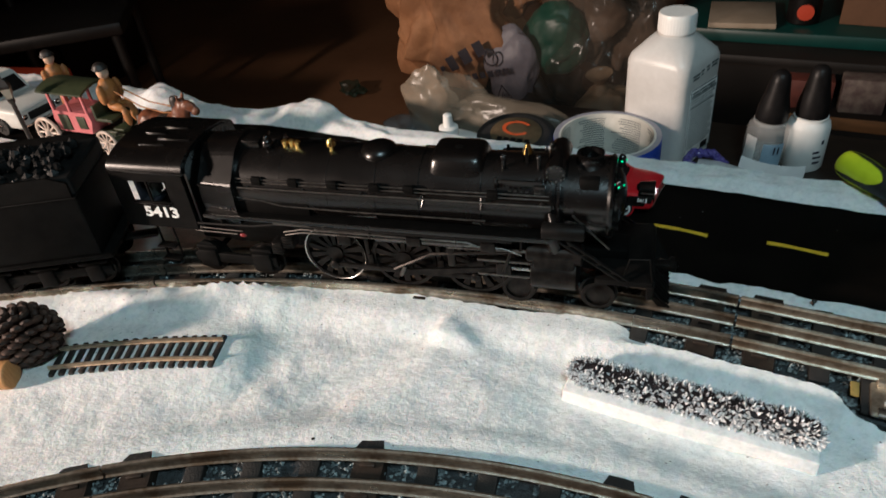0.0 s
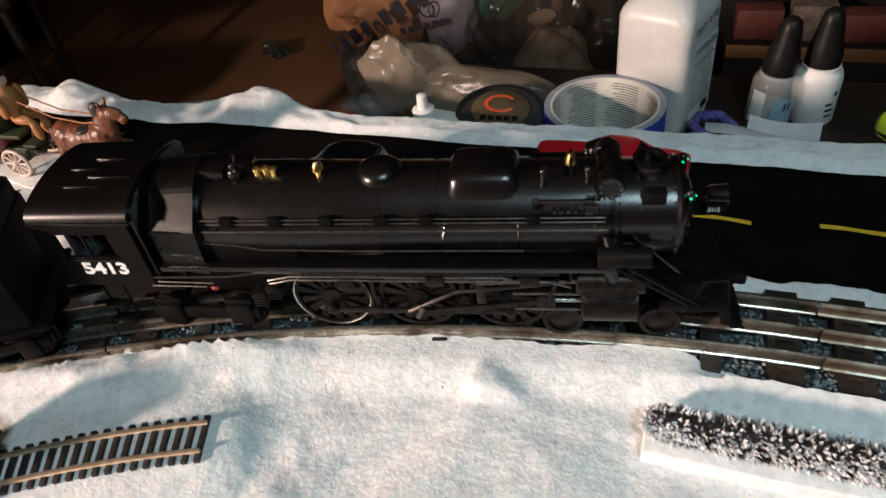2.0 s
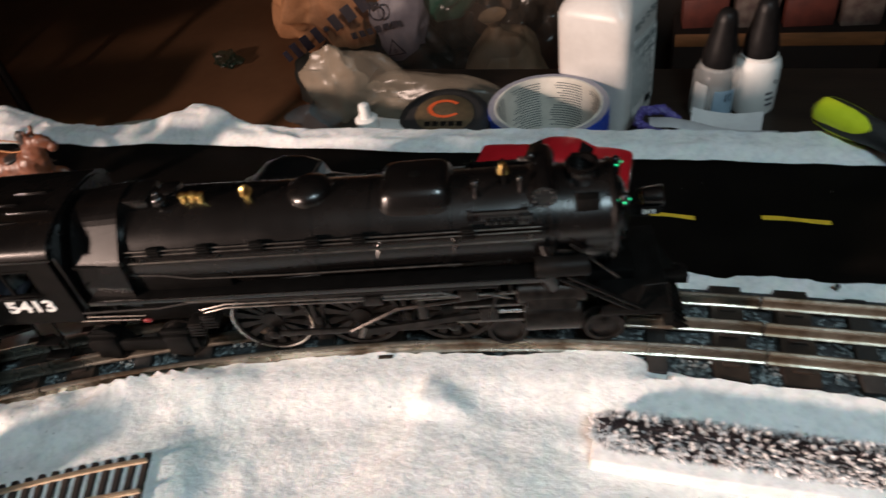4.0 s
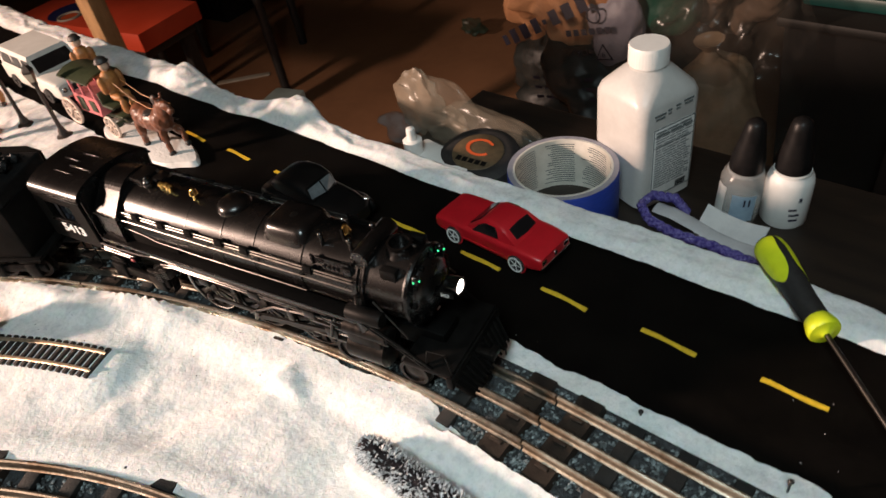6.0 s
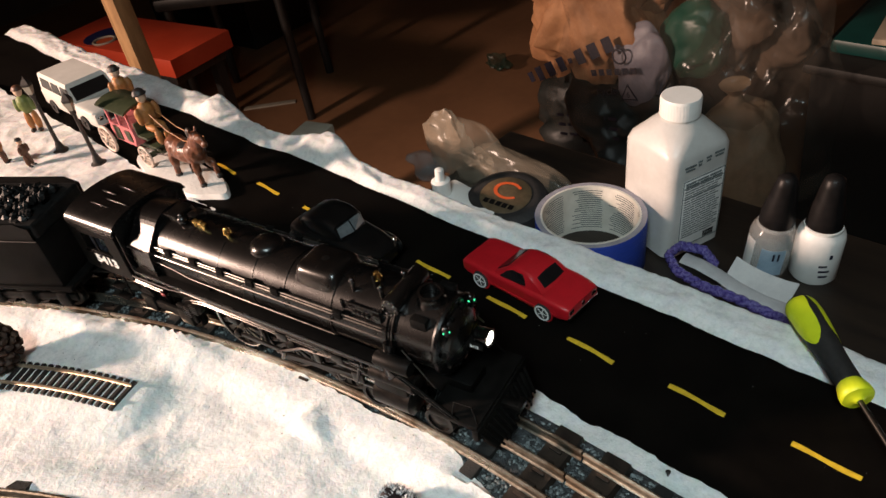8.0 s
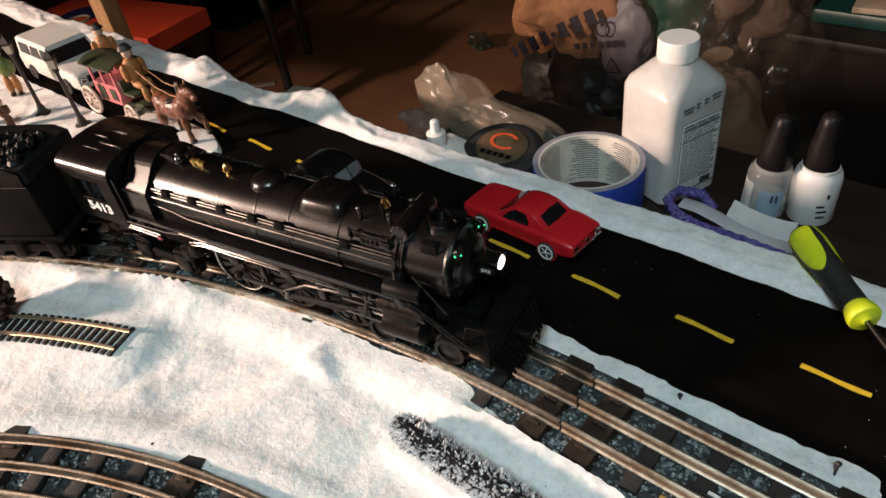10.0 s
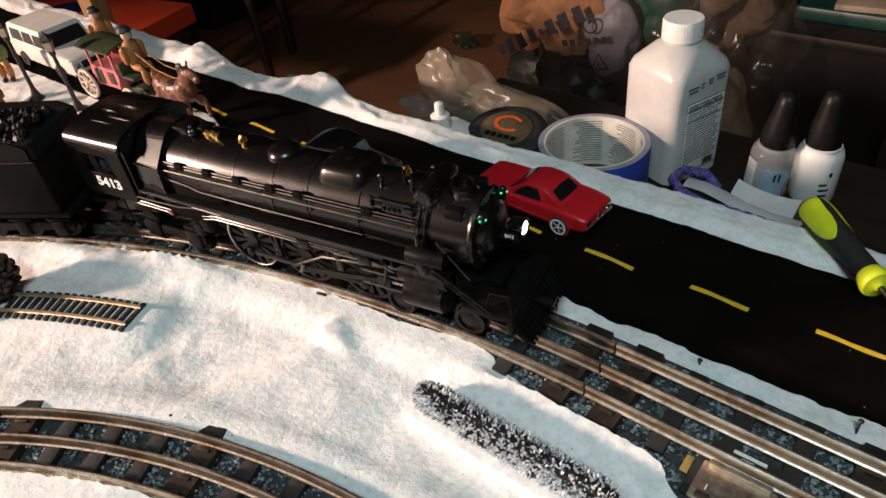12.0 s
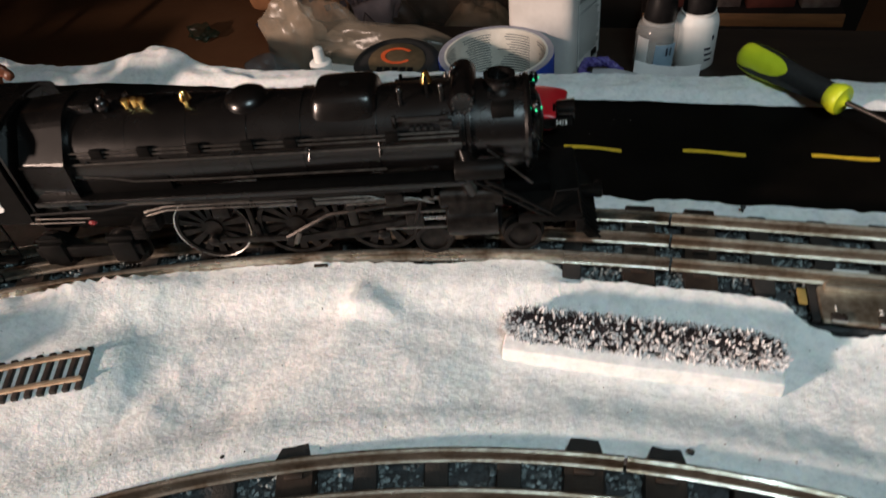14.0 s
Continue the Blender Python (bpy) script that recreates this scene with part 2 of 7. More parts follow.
def fbm(x, y, s, seed=0.0, octs=4):
    return noise.fractal(Vector((x * s + seed, y * s - seed, seed * 0.7)), 1.0, 2.0, octs)


def smooth01(v):
    v = min(1.0, max(0.0, v))
    return v * v * (3 - 2 * v)


# ---------------- plan of the layout ----------------
RAIL_TOP, HALF = 0.0175, 0.0167
OC, OR = (0.0, -0.608), 0.9117          # outer curve: centre and radius of its middle rail; straight beyond x = 0
IC, IR = (0.0, -0.300), 0.4605          # inner curve


def outer_off(x, y):
    """Distance from the outer track's middle rail, positive on the road's side."""
    return math.hypot(x, y - OC[1]) - OR if x < 0 else y - (OC[1] + OR)


def inner_off(x, y):
    return math.hypot(x - IC[0], y - IC[1]) - IR


def grid_sheet(name, x0, x1, y0, y1, step, height, keep, material, drop=0.006):
    """A sheet of small faces with its own height and outline, its rim turned down."""
    nx, ny = int((x1 - x0) / step), int((y1 - y0) / step)
    bm, vs = bmesh.new(), {}

    def vert(i, j):
        if (i, j) not in vs:
            x, y = x0 + i * step, y0 + j * step
            jx, jy = fbm(x, y, 260, 3.1, 2) * step * 0.5, fbm(x, y, 260, 7.7, 2) * step * 0.5
            vs[i, j] = bm.verts.new((x + jx, y + jy, height(x, y)))
        return vs[i, j]

    for i in range(nx):
        for j in range(ny):
            if keep(x0 + (i + 0.5) * step, y0 + (j + 0.5) * step):
                bm.faces.new((vert(i, j), vert(i + 1, j), vert(i + 1, j + 1), vert(i, j + 1)))
    rim = [e for e in bm.edges if len(e.link_faces) == 1]
    for _ in range(10):
        beside = {}
        for e in rim:
            for v in e.verts:
                beside.setdefault(v, []).append(e.other_vert(v).co.copy())
        for v, near in beside.items():
            c = sum(near, Vector()) / len(near)
            v.co.x, v.co.y = (v.co.x + c.x) / 2, (v.co.y + c.y) / 2
    for v in beside:
        v.co.x += 0.0011 * fbm(v.co.x, v.co.y, 190, 17.0, 3)
        v.co.y += 0.0011 * fbm(v.co.x, v.co.y, 190, 27.0, 3)
    r = bmesh.ops.extrude_edge_only(bm, edges=rim)
    for v in (g for g in r["geom"] if isinstance(g, bmesh.types.BMVert)):
        v.co.z = max(-0.0015, v.co.z - drop)
    return bm


# floor, walls, ceiling of the dim room
X0, X1, Y0, Y1, FZ, CZ = -4.2, 2.4, -2.2, 3.4, -0.74, 1.66
tagged(solo("floor", boxes(((-0.9, 0.6, FZ - 0.03), (X1 - X0 + 0.4, Y1 - Y0 + 0.4, 0.06))), M_FLOOR, "tan vinyl floor of the dim room", "floor", "structure"))
solo("ceiling", boxes(((-0.9, 0.6, CZ + 0.03), (X1 - X0 + 0.4, Y1 - Y0 + 0.4, 0.06))), M_CEIL, "dim off-white ceiling of the room", "ceiling", "structure")
ZM, ZH = (FZ + CZ) / 2, CZ - FZ
solo("wall_north", boxes(((-0.9, Y1 + 0.05, ZM), (X1 - X0 + 0.2, 0.1, ZH))), M_WALL, "dark brownish wall behind the layout", "wall", "structure")
solo("wall_south", boxes(((-0.9, Y0 - 0.05, ZM), (X1 - X0 + 0.2, 0.1, ZH))), M_WALL, "dark brownish wall of the room", "wall", "structure")
solo("wall_west", boxes(((X0 - 0.05, 0.6, ZM), (0.1, Y1 - Y0, ZH))), M_WALL, "dark brownish wall of the room", "wall", "structure")
solo("wall_east", boxes(((X1 + 0.05, 0.6, ZM), (0.1, Y1 - Y0, ZH))), M_WALL, "dark brownish wall of the room", "wall", "structure")

# layout table
TABLE = thing("layout_table", pose(0, 0, 0), "plywood layout table on wooden legs under the snow scene", "table")
part("tabletop", boxes(((-0.35, 0.051, -0.022), (1.70, 0.842, 0.038)), bevel=0.002), M_BOARD, TABLE)
for x in (-1.14, 0.44):
    for y in (-0.32, 0.44):
        part("leg", boxes(((x, y, (FZ - 0.041) / 2), (0.05, 0.05, -0.041 - FZ)), bevel=0.003), M_BOARD, TABLE)


# track beds
def band(bm, pts_in, pts_out, z0, z1):
    loft(bm, [[(*p, z0), (*p, z1), (*q, z1), (*q, z0)] for p, q in zip(pts_in, pts_out)])


def outer_pt(s, off):
    """A point s metres along the outer track from where the curve meets the straight (left is negative)."""
    if s >= 0:
        return s, OC[1] + OR + off
    a = -s / OR
    return -(OR + off) * math.sin(a), OC[1] + (OR + off) * math.cos(a)


def outer_dir(s):
    return 0.0 if s >= 0 else -s / OR


def inner_pt(s, off):
    a = -s / IR
    return IC[0] - (IR + off) * math.sin(a), IC[1] + (IR + off) * math.cos(a)


def inner_dir(s):
    return -s / IR


bm = bmesh.new()
ss = [-1.0 + 0.02 * k for k in range(71)]
band(bm, [outer_pt(s, -0.042) for s in ss], [outer_pt(s, 0.031) for s in ss], -0.003, 0.0053)
si = [-0.62 + 0.02 * k for k in range(63)]
band(bm, [inner_pt(s, -0.030) for s in si], [inner_pt(s, 0.030) for s in si], -0.003, 0.0053)
box(bm, (0.07, 0.270, 0.0), (0.08, 0.04, 0.0016))
solo("ballast_bed", bm, M_BALLAST, "black ballast sheet under the model railway tracks", "ballast", "structure")


def stones(name, spots, rng):
    """Small uneven stones, joined, as one body."""
    base = np.array([(1, 0, 0), (-1, 0, 0), (0, 1, 0), (0, -1, 0), (0, 0, 1), (0, 0, -1)], float)
    tri = np.array([(0, 2, 4), (2, 1, 4), (1, 3, 4), (3, 0, 4), (2, 0, 5), (1, 2, 5), (3, 1, 5), (0, 3, 5)])
    n = len(spots)
    r = rng.uniform(0.0006, 0.00155, (n, 1, 1)) * rng.uniform(0.6, 1.3, (n, 6, 1))
    v = base[None] * r
    t = rng.uniform(0, math.tau, n)
    c, s = np.cos(t)[:, None], np.sin(t)[:, None]
    x, y = v[..., 0] * c - v[..., 1] * s, v[..., 0] * s + v[..., 1] * c
    v = np.stack([x, y, v[..., 2] * 0.8], -1) + np.array(spots)[:, None]
    f = (tri[None] + 6 * np.arange(n)[:, None, None]).reshape(-1, 3)
    me = bpy.data.meshes.new(name)
    me.from_pydata(v.reshape(-1, 3).tolist(), [], f.tolist())
    me.materials.append(M_STONE)
    return me


rng = np.random.default_rng(4)
spots = []
for _ in range(26000):
    s, off = rng.uniform(-0.62, 0.36), rng.uniform(-0.038, 0.028)
    x, y = outer_pt(s, off)
    if fbm(x, y, 90, 2.0, 2) > -0.2:
        spots.append((x, y, 0.0055 + rng.uniform(0, 0.0020)))
for _ in range(14000):
    s, off = rng.uniform(-0.50, 0.30), rng.uniform(-0.028, 0.029)
    x, y = inner_pt(s, off)
    if fbm(x, y, 90, 5.0, 2) > -0.2:
        spots.append((x, y, 0.0055 + rng.uniform(0, 0.0020)))
for _ in range(1500):
    x, y = rng.uniform(0.036, 0.104), rng.uniform(0.255, 0.284)
    spots.append((x, y, 0.001 + rng.uniform(0, 0.0016)))
ob = new("ballast_stones", stones("ballast_stones", spots, rng))
tagged(ob, "blue-grey speckled model ballast between the tracks", "ballast", kind="stuff")

# snow blanket between the tracks and round them
HILLS = [(-0.380, 0.196, 0.03, 0.010, 0.004), (-0.10, 0.200, 0.03, 0.02, 0.003), (-0.04, 0.195, 0.03, 0.012, 0.003),
         (-0.33, 0.232, 0.022, 0.009, 0.005), (-0.285, 0.240, 0.016, 0.008, 0.005), (0.085, 0.20, 0.015, 0.015, 0.003)]
RIDGE_Y = (0.125, 0.150, 0.180, 0.210, 0.243, 0.262)
RIDGE_X = (-0.184, -0.176, -0.167, -0.157, -0.1525, -0.154)
RIDGE_H = (0.0025, 0.0042, 0.0042, 0.0034, 0.0026, 0.0)


def fold(x, y, ax, ay, bx, by, h, steep, gentle):
    """A crease in the batting from a to b: a quick rise on the lamp's side and a slow fall on the other."""
    dx, dy = bx - ax, by - ay
    ln = math.hypot(dx, dy)
    t = ((x - ax) * dx + (y - ay) * dy) / (ln * ln)
    if not -0.3 < t < 1.3:
        return 0.0
    u = ((x - ax) * dy - (y - ay) * dx) / ln
    side = smooth01(1 + u / steep) if u < 0 else 1 - smooth01(u / gentle)
    return h * side * smooth01((t + 0.3) / 0.4) * smooth01((1.3 - t) / 0.4)


def ho_pt(s, off):
    """A point of the small toy track, s along it and off across it, and its heading."""
    d = radians(20) + s * 1.8
    x = -0.2665 - s * math.cos(radians(20) + s * 0.9)
    y = 0.1835 - s * math.sin(radians(20) + s * 0.9)
    return x - off * math.sin(d), y + off * math.cos(d), d


HO_LINE = [ho_pt(0.0085 * k, 0)[:2] for k in range(13)]


def snow_z(x, y):
    z = 0.0045 + 0.006 * smooth01((-0.205 - x) / 0.11) + 0.0010 * fbm(x, y, 22, 1.0, 2) + 0.0007 * fbm(x, y, 75, 4.0, 3) + 0.0004 * fbm(x, y, 240, 6.0, 3)
    z += 0.0006 * (1 - min(1.0, 2.6 * abs(fbm(x * 0.8 - y * 0.6, x * 0.3 + y * 0.9, 30, 19.0, 3)))) * smooth01(0.5 + 2.2 * fbm(x, y, 12, 33.0, 2))
    for hx, hy, sx, sy, h in HILLS:
        # mounds slope steeply towards the lamp and gently away from it
        z += h * math.exp(-((x - hx) / (sx if x < hx else sx * 2.0)) ** 2 - ((y - hy) / (sy if y < hy else sy * 1.4)) ** 2)
    # the long ridge that runs down from the peak to the inner track
    u = x - float(np.interp(y, RIDGE_Y, RIDGE_X)) + 0.004 * fbm(x, y, 30, 51.0, 2)
    z += float(np.interp(y, RIDGE_Y, RIDGE_H)) * (smooth01(1 + u / 0.024) if u < 0 else 1 - smooth01(u / 0.060))
    z += 0.0060 * smooth01((1 - math.hypot((x + 0.1545) / (0.0075 if x < -0.1545 else 0.032), (y - 0.243) / (0.0085 if y < 0.243 else 0.024))) * 1.25)
    z -= 0.0020 * math.exp(-((x + 0.196) / 0.013) ** 2 - ((y - 0.182) / 0.022) ** 2)
    # slanting creases on the rise towards the small track
    z += fold(x, y, -0.352, 0.196, -0.335, 0.214, 0.0020, 0.012, 0.018) + fold(x, y, -0.326, 0.196, -0.302, 0.232, 0.0028, 0.014, 0.018)
    z += fold(x, y, -0.262, 0.228, -0.246, 0.250, 0.0022, 0.010, 0.020) + fold(x, y, -0.236, 0.140, -0.222, 0.170, 0.0026, 0.020, 0.024)
    o = outer_off(x, y)
    z += 0.0035 * smooth01(1 - abs(o + 0.03) / 0.02) + 0.003 * smooth01(1 - (abs(inner_off(x, y)) - 0.018) / 0.02)
    near = min(abs(o), abs(inner_off(x, y)))
    q = (0.0120 * (1 - smooth01((near - 0.030) / 0.034)) * (1 - smooth01((x + 0.07) / 0.05) * (o > -0.03)) + 0.0004 * fbm(x, y, 200, 3.0, 2))
    z = 0.5 * (z + q + math.sqrt((z - q) ** 2 + 0.0028 ** 2)) - 0.0007
    if -0.42 < x < -0.22 and 0.08 < y < 0.24:
        # the batting fills up to the ties of the small track
        far = min(math.hypot(x - hx, y - hy) for hx, hy in HO_LINE)
        z += (0.0121 - z) * (1 - smooth01((far - 0.009) / 0.026))
    if o > -0.02:
        z = min(z, 0.0128)
    return max(z, 0.0014)


def snow_keep(x, y):
    e = 0.0017 * fbm(x, y, 45, 9.0, 4)
    o, i = outer_off(x, y), inner_off(x, y)
    if o > -(0.0188 + 0.0120 * smooth01((x + 0.075) / 0.06) + 0.004 * smooth01(1 - abs(x + 0.125) / 0.03)) + e:
        return False
    if abs(i - 0.0008) < 0.0192 + e:
        return False
    return ((x - 0.070) / 0.031) ** 2 + ((y - 0.283) / 0.0250) ** 2 > 1 + 60 * e


solo("snow_blanket", grid_sheet("snow", -1.19, 0.44, -0.16, 0.30, 0.0025, snow_z, snow_keep, M_SNOW), M_SNOW,
     "white fluffy batting laid as snow between the tracks", "snow", "structure")


# snow between the outer track and the road
def strip_z(x, y):
    return 0.0028 + 0.0022 * fbm(x, y, 40, 12.0) + 0.0008 * fbm(x, y, 160, 3.0, 2) + 0.002 * smooth01((-0.45 - x) / 0.1)


def strip_keep(x, y):
    e = 0.0022 * fbm(x, 0.0, 60, 15.0, 3)
    return outer_off(x, y) > 0.0265 + 0.001 * fbm(x, y, 90, 2.2, 2) and y < 0.3485 + e + 0.004 * smooth01((x - 0.06) / 0.05) and x < 0.128 + 4 * e


solo("snow_strip", grid_sheet("strip", -1.19, 0.14, 0.05, 0.362, 0.0034, strip_z, strip_keep, M_SNOW, 0.004), M_SNOW,
     "narrow strip of snow batting beside the road", "snow", "structure")

# road
bm = bmesh.new()
ROAD_N = 90
near, far = [], []
for k in range(ROAD_N + 1):
    x = -1.19 + 1.74 * k / ROAD_N
    near.append((x, 0.336 + 0.0006 * fbm(x, 0, 30, 4.0)))
    far.append((x, 0.468))
top = [[bm.verts.new((x, y, 0.0)) for x, y in side] for side in (near, far)]
low = [[bm.verts.new((x, y, -0.0014)) for x, y in side] for side in (near, far)]
for k in range(ROAD_N):
    bm.faces.new((top[0][k], top[0][k + 1], top[1][k + 1], top[1][k]))
    bm.faces.new((top[0][k], low[0][k], low[0][k + 1], top[0][k + 1]))
solo("road", bm, M_ROAD, "flat black board painted as a model road", "road", "structure")


def dash(x0, x1, y0, y1, seed):
    bm = bmesh.new()
    n, ring = 8, []
    for k in range(n + 1):
        t = k / n
        x, y = x0 + (x1 - x0) * t, y0 + (y1 - y0) * t + 0.0005 * math.sin(5 * t + seed)
        w = 0.0017 + 0.0002 * math.sin(9 * t + seed)
        ring.append((bm.verts.new((x, y - w, 0.0003)), bm.verts.new((x, y + w, 0.0003))))
    for a, b in zip(ring, ring[1:]):
        bm.faces.new((a[0], b[0], b[1], a[1]))
    return bm


for k in range(-8, 5):
    x0 = 0.0024 + 0.0354 * 2 * k + 0.0008 * math.sin(k * 2.3)
    y = 0.4003 + 0.0012 * math.sin(k * 1.7)
    solo("lane_dash", dash(x0, x0 + 0.0355, y, y - 0.0012 + 0.001 * math.sin(k), k), M_DASH, "hand-painted yellow centre line dash on the black road",
         "road marking", "structure", group="lane dashes")


# snow border on the far edge of the road
def border_mesh():
    bm = bmesh.new()
    rows, nx, ny = [], 520, 22
    for i in range(nx + 1):
        x = -1.19 + 1.61 * i / nx
        y0 = 0.4525 + 0.0016 * fbm(x, 0, 26, 21.0, 3) - 0.012 * smooth01((-0.43 - x) / 0.05) * (0.6 + 0.4 * fbm(x, 0, 12, 2.5, 2))
        flap = math.exp(-((x + 0.410) / (0.022 if x < -0.41 else 0.034)) ** 2)
        wide = 0.0295 + 0.003 * fbm(x, 1, 18, 23.0, 2) + 0.017 * flap + 0.018 * smooth01((-0.5 - x) / 0.1) + 0.007 * smooth01((x + 0.20) / 0.12)
        col = []
        for j in range(ny + 1):
            t = j / ny
            y = y0 + wide * t
            z = 0.0012 + 0.0042 * smooth01(t * 3.2)
            if t > 0.72:
                z = 0.0054 - 0.05 * ((t - 0.72) / 0.28) ** 2.4
            z += (0.0014 * fbm(x, y, 24, 25.0, 3) + 0.0008 * fbm(x, y, 150, 27.0, 3)) * min(1, t * 4) + 0.012 * flap * smooth01(t * 1.6) * (1 - smooth01((t - 0.8) / 0.2))
            fold = 1 - min(1.0, 3.2 * abs(fbm(x * 0.9 + y * 0.5, y * 1.6 - x * 0.4, 21, 41.0, 2)))
            z += (0.0014 + 0.0026 * smooth01((-0.36 - x) / 0.03) * smooth01((x + 0.47) / 0.04)) * fold * min(1, t * 3) * (1 - smooth01((t - 0.8) / 0.2))
            z += 0.010 * math.exp(-((x + 0.60) / (0.016 if x < -0.60 else 0.030)) ** 2) * smooth01(t * 1.8) * (1 - smooth01((t - 0.8) / 0.2))
            col.append(bm.verts.new((x, y + 0.0006 * fbm(x, y, 300, 8.0, 2), max(z, -0.045 if t > 0.6 else 0.0012))))
        rows.append(col)
    for a, b in zip(rows, rows[1:]):
        for j in range(ny):
            bm.faces.new((a[j], b[j], b[j + 1], a[j + 1]))
    return bm


solo("snow_border", border_mesh(), M_BORDER, "white batting rolled along the table edge behind the road", "snow", "structure")

# ---------------- tracks ----------------
RAIL_PROFILE = [(-0.0019, 0.0), (-0.0019, 0.0004), (-0.0010, 0.0008), (-0.0006, 0.0014), (-0.0006, 0.0042), (-0.0012, 0.0050), (-0.0014, 0.0058), (-0.0010, 0.0066),
                (0.0, 0.0070), (0.0010, 0.0066), (0.0014, 0.0058), (0.0012, 0.0050), (0.0006, 0.0042), (0.0006, 0.0014), (0.0010, 0.0008), (0.0019, 0.0004), (0.0019, 0.0)]
RAIL_BASE = RAIL_TOP - 0.0070


def rail_mesh(pt, s0, s1, off, n):
    bm = bmesh.new()
    secs = []
    for k in range(n + 1):
        s = s0 + (s1 - s0) * k / n
        secs.append([(*pt(s, off + a), RAIL_BASE + b) for a, b in RAIL_PROFILE])
    loft(bm, secs)
    return bm


def metal_tie():
    """A folded steel cross tie with clips round the three rails."""
    bm = bmesh.new()
    prism(bm, [(-0.0085, 0.0008), (-0.0072, 0.0058), (0.0072, 0.0058), (0.0085, 0.0008)], 0.058, pose(0, -0.029, 0))
    for y in (-HALF, 0, HALF):
        for e in (-0.0042, 0.0042):
            box(bm, (0, y + e, 0.0066), (0.0075, 0.0022, 0.0018), 0.0004)
    return finish(bm, "tie", M_TIE)


def filler_tie():
    bm = bmesh.new()
    box(bm, (0, 0, 0.0031), (0.0092, 0.055, 0.0046), 0.0007)
    return finish(bm, "tie", M_TIE2)


ME_TIE, ME_FILL = metal_tie(), filler_tie()


def tie_end():
    """The raised black end of a steel tie, which stands out of the snow."""
    bm = bmesh.new()
    loft(bm, [[(-0.0068, 0, z0), (0.0068, 0, z0), (0.0068, 0, z1), (-0.0068, 0, z1)] if k == 0 else [(-0.0058, 0.0075, z0), (0.0058, 0.0075, z0), (0.0052, 0.0075, z1 - 0.003), (-0.0052, 0.0075, z1 - 0.003)]
              for k, (z0, z1) in enumerate(((0.0, 0.0098), (0.0, 0.0098)))])
    return finish(bm, "tie_end", M_TIE2)


ME_END = tie_end()


def track(name, pt, way, s0, s1, label, n=26, spacing=0.0305, ends=(), steel_mat=M_RAIL):
    t = thing(name, pose(0, 0, 0), label, "model track", "model railway track sections")
    for off in (-HALF, 0.0, HALF):
        part("rail", rail_mesh(pt, s0 + 0.0006, s1 - 0.0006, off, n), steel_mat, t)
    steel = [s0 + 0.0146, (s0 + s1) / 2, s1 - 0.0146]
    spots = [(s, True) for s in steel]
    for a, b in zip(steel, steel[1:]):
        count = max(1, round((b - a) / spacing) - 1)
        spots += [(a + (b - a) * (k + 1) / (count + 1), False) for k in range(count)]
    for s, metal in sorted(spots):
        x, y = pt(s, 0)
        m = Matrix.Translation((x, y, 0.0048)) @ pose(0, 0, 0, 0, 0, math.degrees(way(s)))
        part("tie", ME_TIE if metal else ME_FILL, None, t, "dark steel tie with rail clips" if metal else "black rubber tie", m)
        if metal:
            for side in ends:
                part("tie_end", ME_END, None, t, "raised black tie end", m @ Matrix.Translation((0, side * 0.0195, 0)) @ Matrix.Rotation(0 if side > 0 else math.pi, 4, "Z"))
    return t


for a, b in ((-1.080, -0.722), (-0.722, -0.364), (-0.364, -0.006)):
    track("curved_track", outer_pt, outer_dir, a, b, "three-rail curved model track with dull brassy rails and dark ties")
for a, b in ((-0.006, 0.248), (0.248, 0.502)):
    track("straight_track", outer_pt, outer_dir, a, b, "three-rail straight model track with browned rails and dark ties", 4, steel_mat=M_RAILB)
for a, b in ((-0.521, -0.271), (-0.271, -0.021), (-0.021, 0.229), (0.229, 0.479)):
    track("tight_curved_track", inner_pt, inner_dir, a, b, "three-rail tightly curved model track with dull brassy rails", 30, 0.0295, (1,))

# ---------------- locomotive ----------------
AX, RB = 0.0765, 0.0222                 # boiler axis height and radius
LOCO = thing("steam_locomotive", pose(-0.160, 0.2925, 0, 0, 0, 10.8), "satin black model steam locomotive with white cab number on rails", "model locomotive")
ALONG = Matrix.Rotation(radians(90), 4, "Y")       # z of a lathe onto x


def along(x, z=AX, y=0.0):
    return Matrix.Translation((x, y, z)) @ ALONG


def lpart(name, bm, material=M_BLACK, label="", parent=LOCO):
    return part(name, bm, material, parent, label)


# boiler: smokebox, courses, firebox, with bands between
boiler = lpart("boiler", grown((lathe, [(0.0246, -0.132), (0.0244, -0.09), (RB + 0.0008, -0.045), (RB, 0.0), (RB, 0.0565), (RB - 0.0006, 0.0570), (RB - 0.0006, 0.0840)], 56, along(0))))
for u, r in ((-0.1005, 0.0246), (-0.0715, 0.0240), (-0.0430, 0.0233), (-0.018, 0.0229), (0.0165, 0.0227), (0.0545, 0.0231), (0.0585, 0.0231)):
    part("boiler_band", grown((lathe, [(r - 0.001, -0.0006), (r, -0.0005), (r, 0.0005), (r - 0.001, 0.0006)], 48, along(u))), M_BLACK, boiler)
lpart("smokebox_front", grown((lathe, [(0.0224, 0.0828), (0.0229, 0.0842), (0.0222, 0.0856), (0.0172, 0.0862), (0.0165, 0.0877), (0.012, 0.0904), (0.006, 0.0917), (0, 0.0920)], 40, along(0))))
for k in range(10):
    a = math.tau * k / 10
    lpart("door_dog", boxes(((0.0874, 0.0172 * math.cos(a), AX + 0.0172 * math.sin(a)), (0.0024, 0.0024, 0.0024)), bevel=0.0004), M_BLACKM)
# wide firebox wrapper ahead of the cab
bm = bmesh.new()
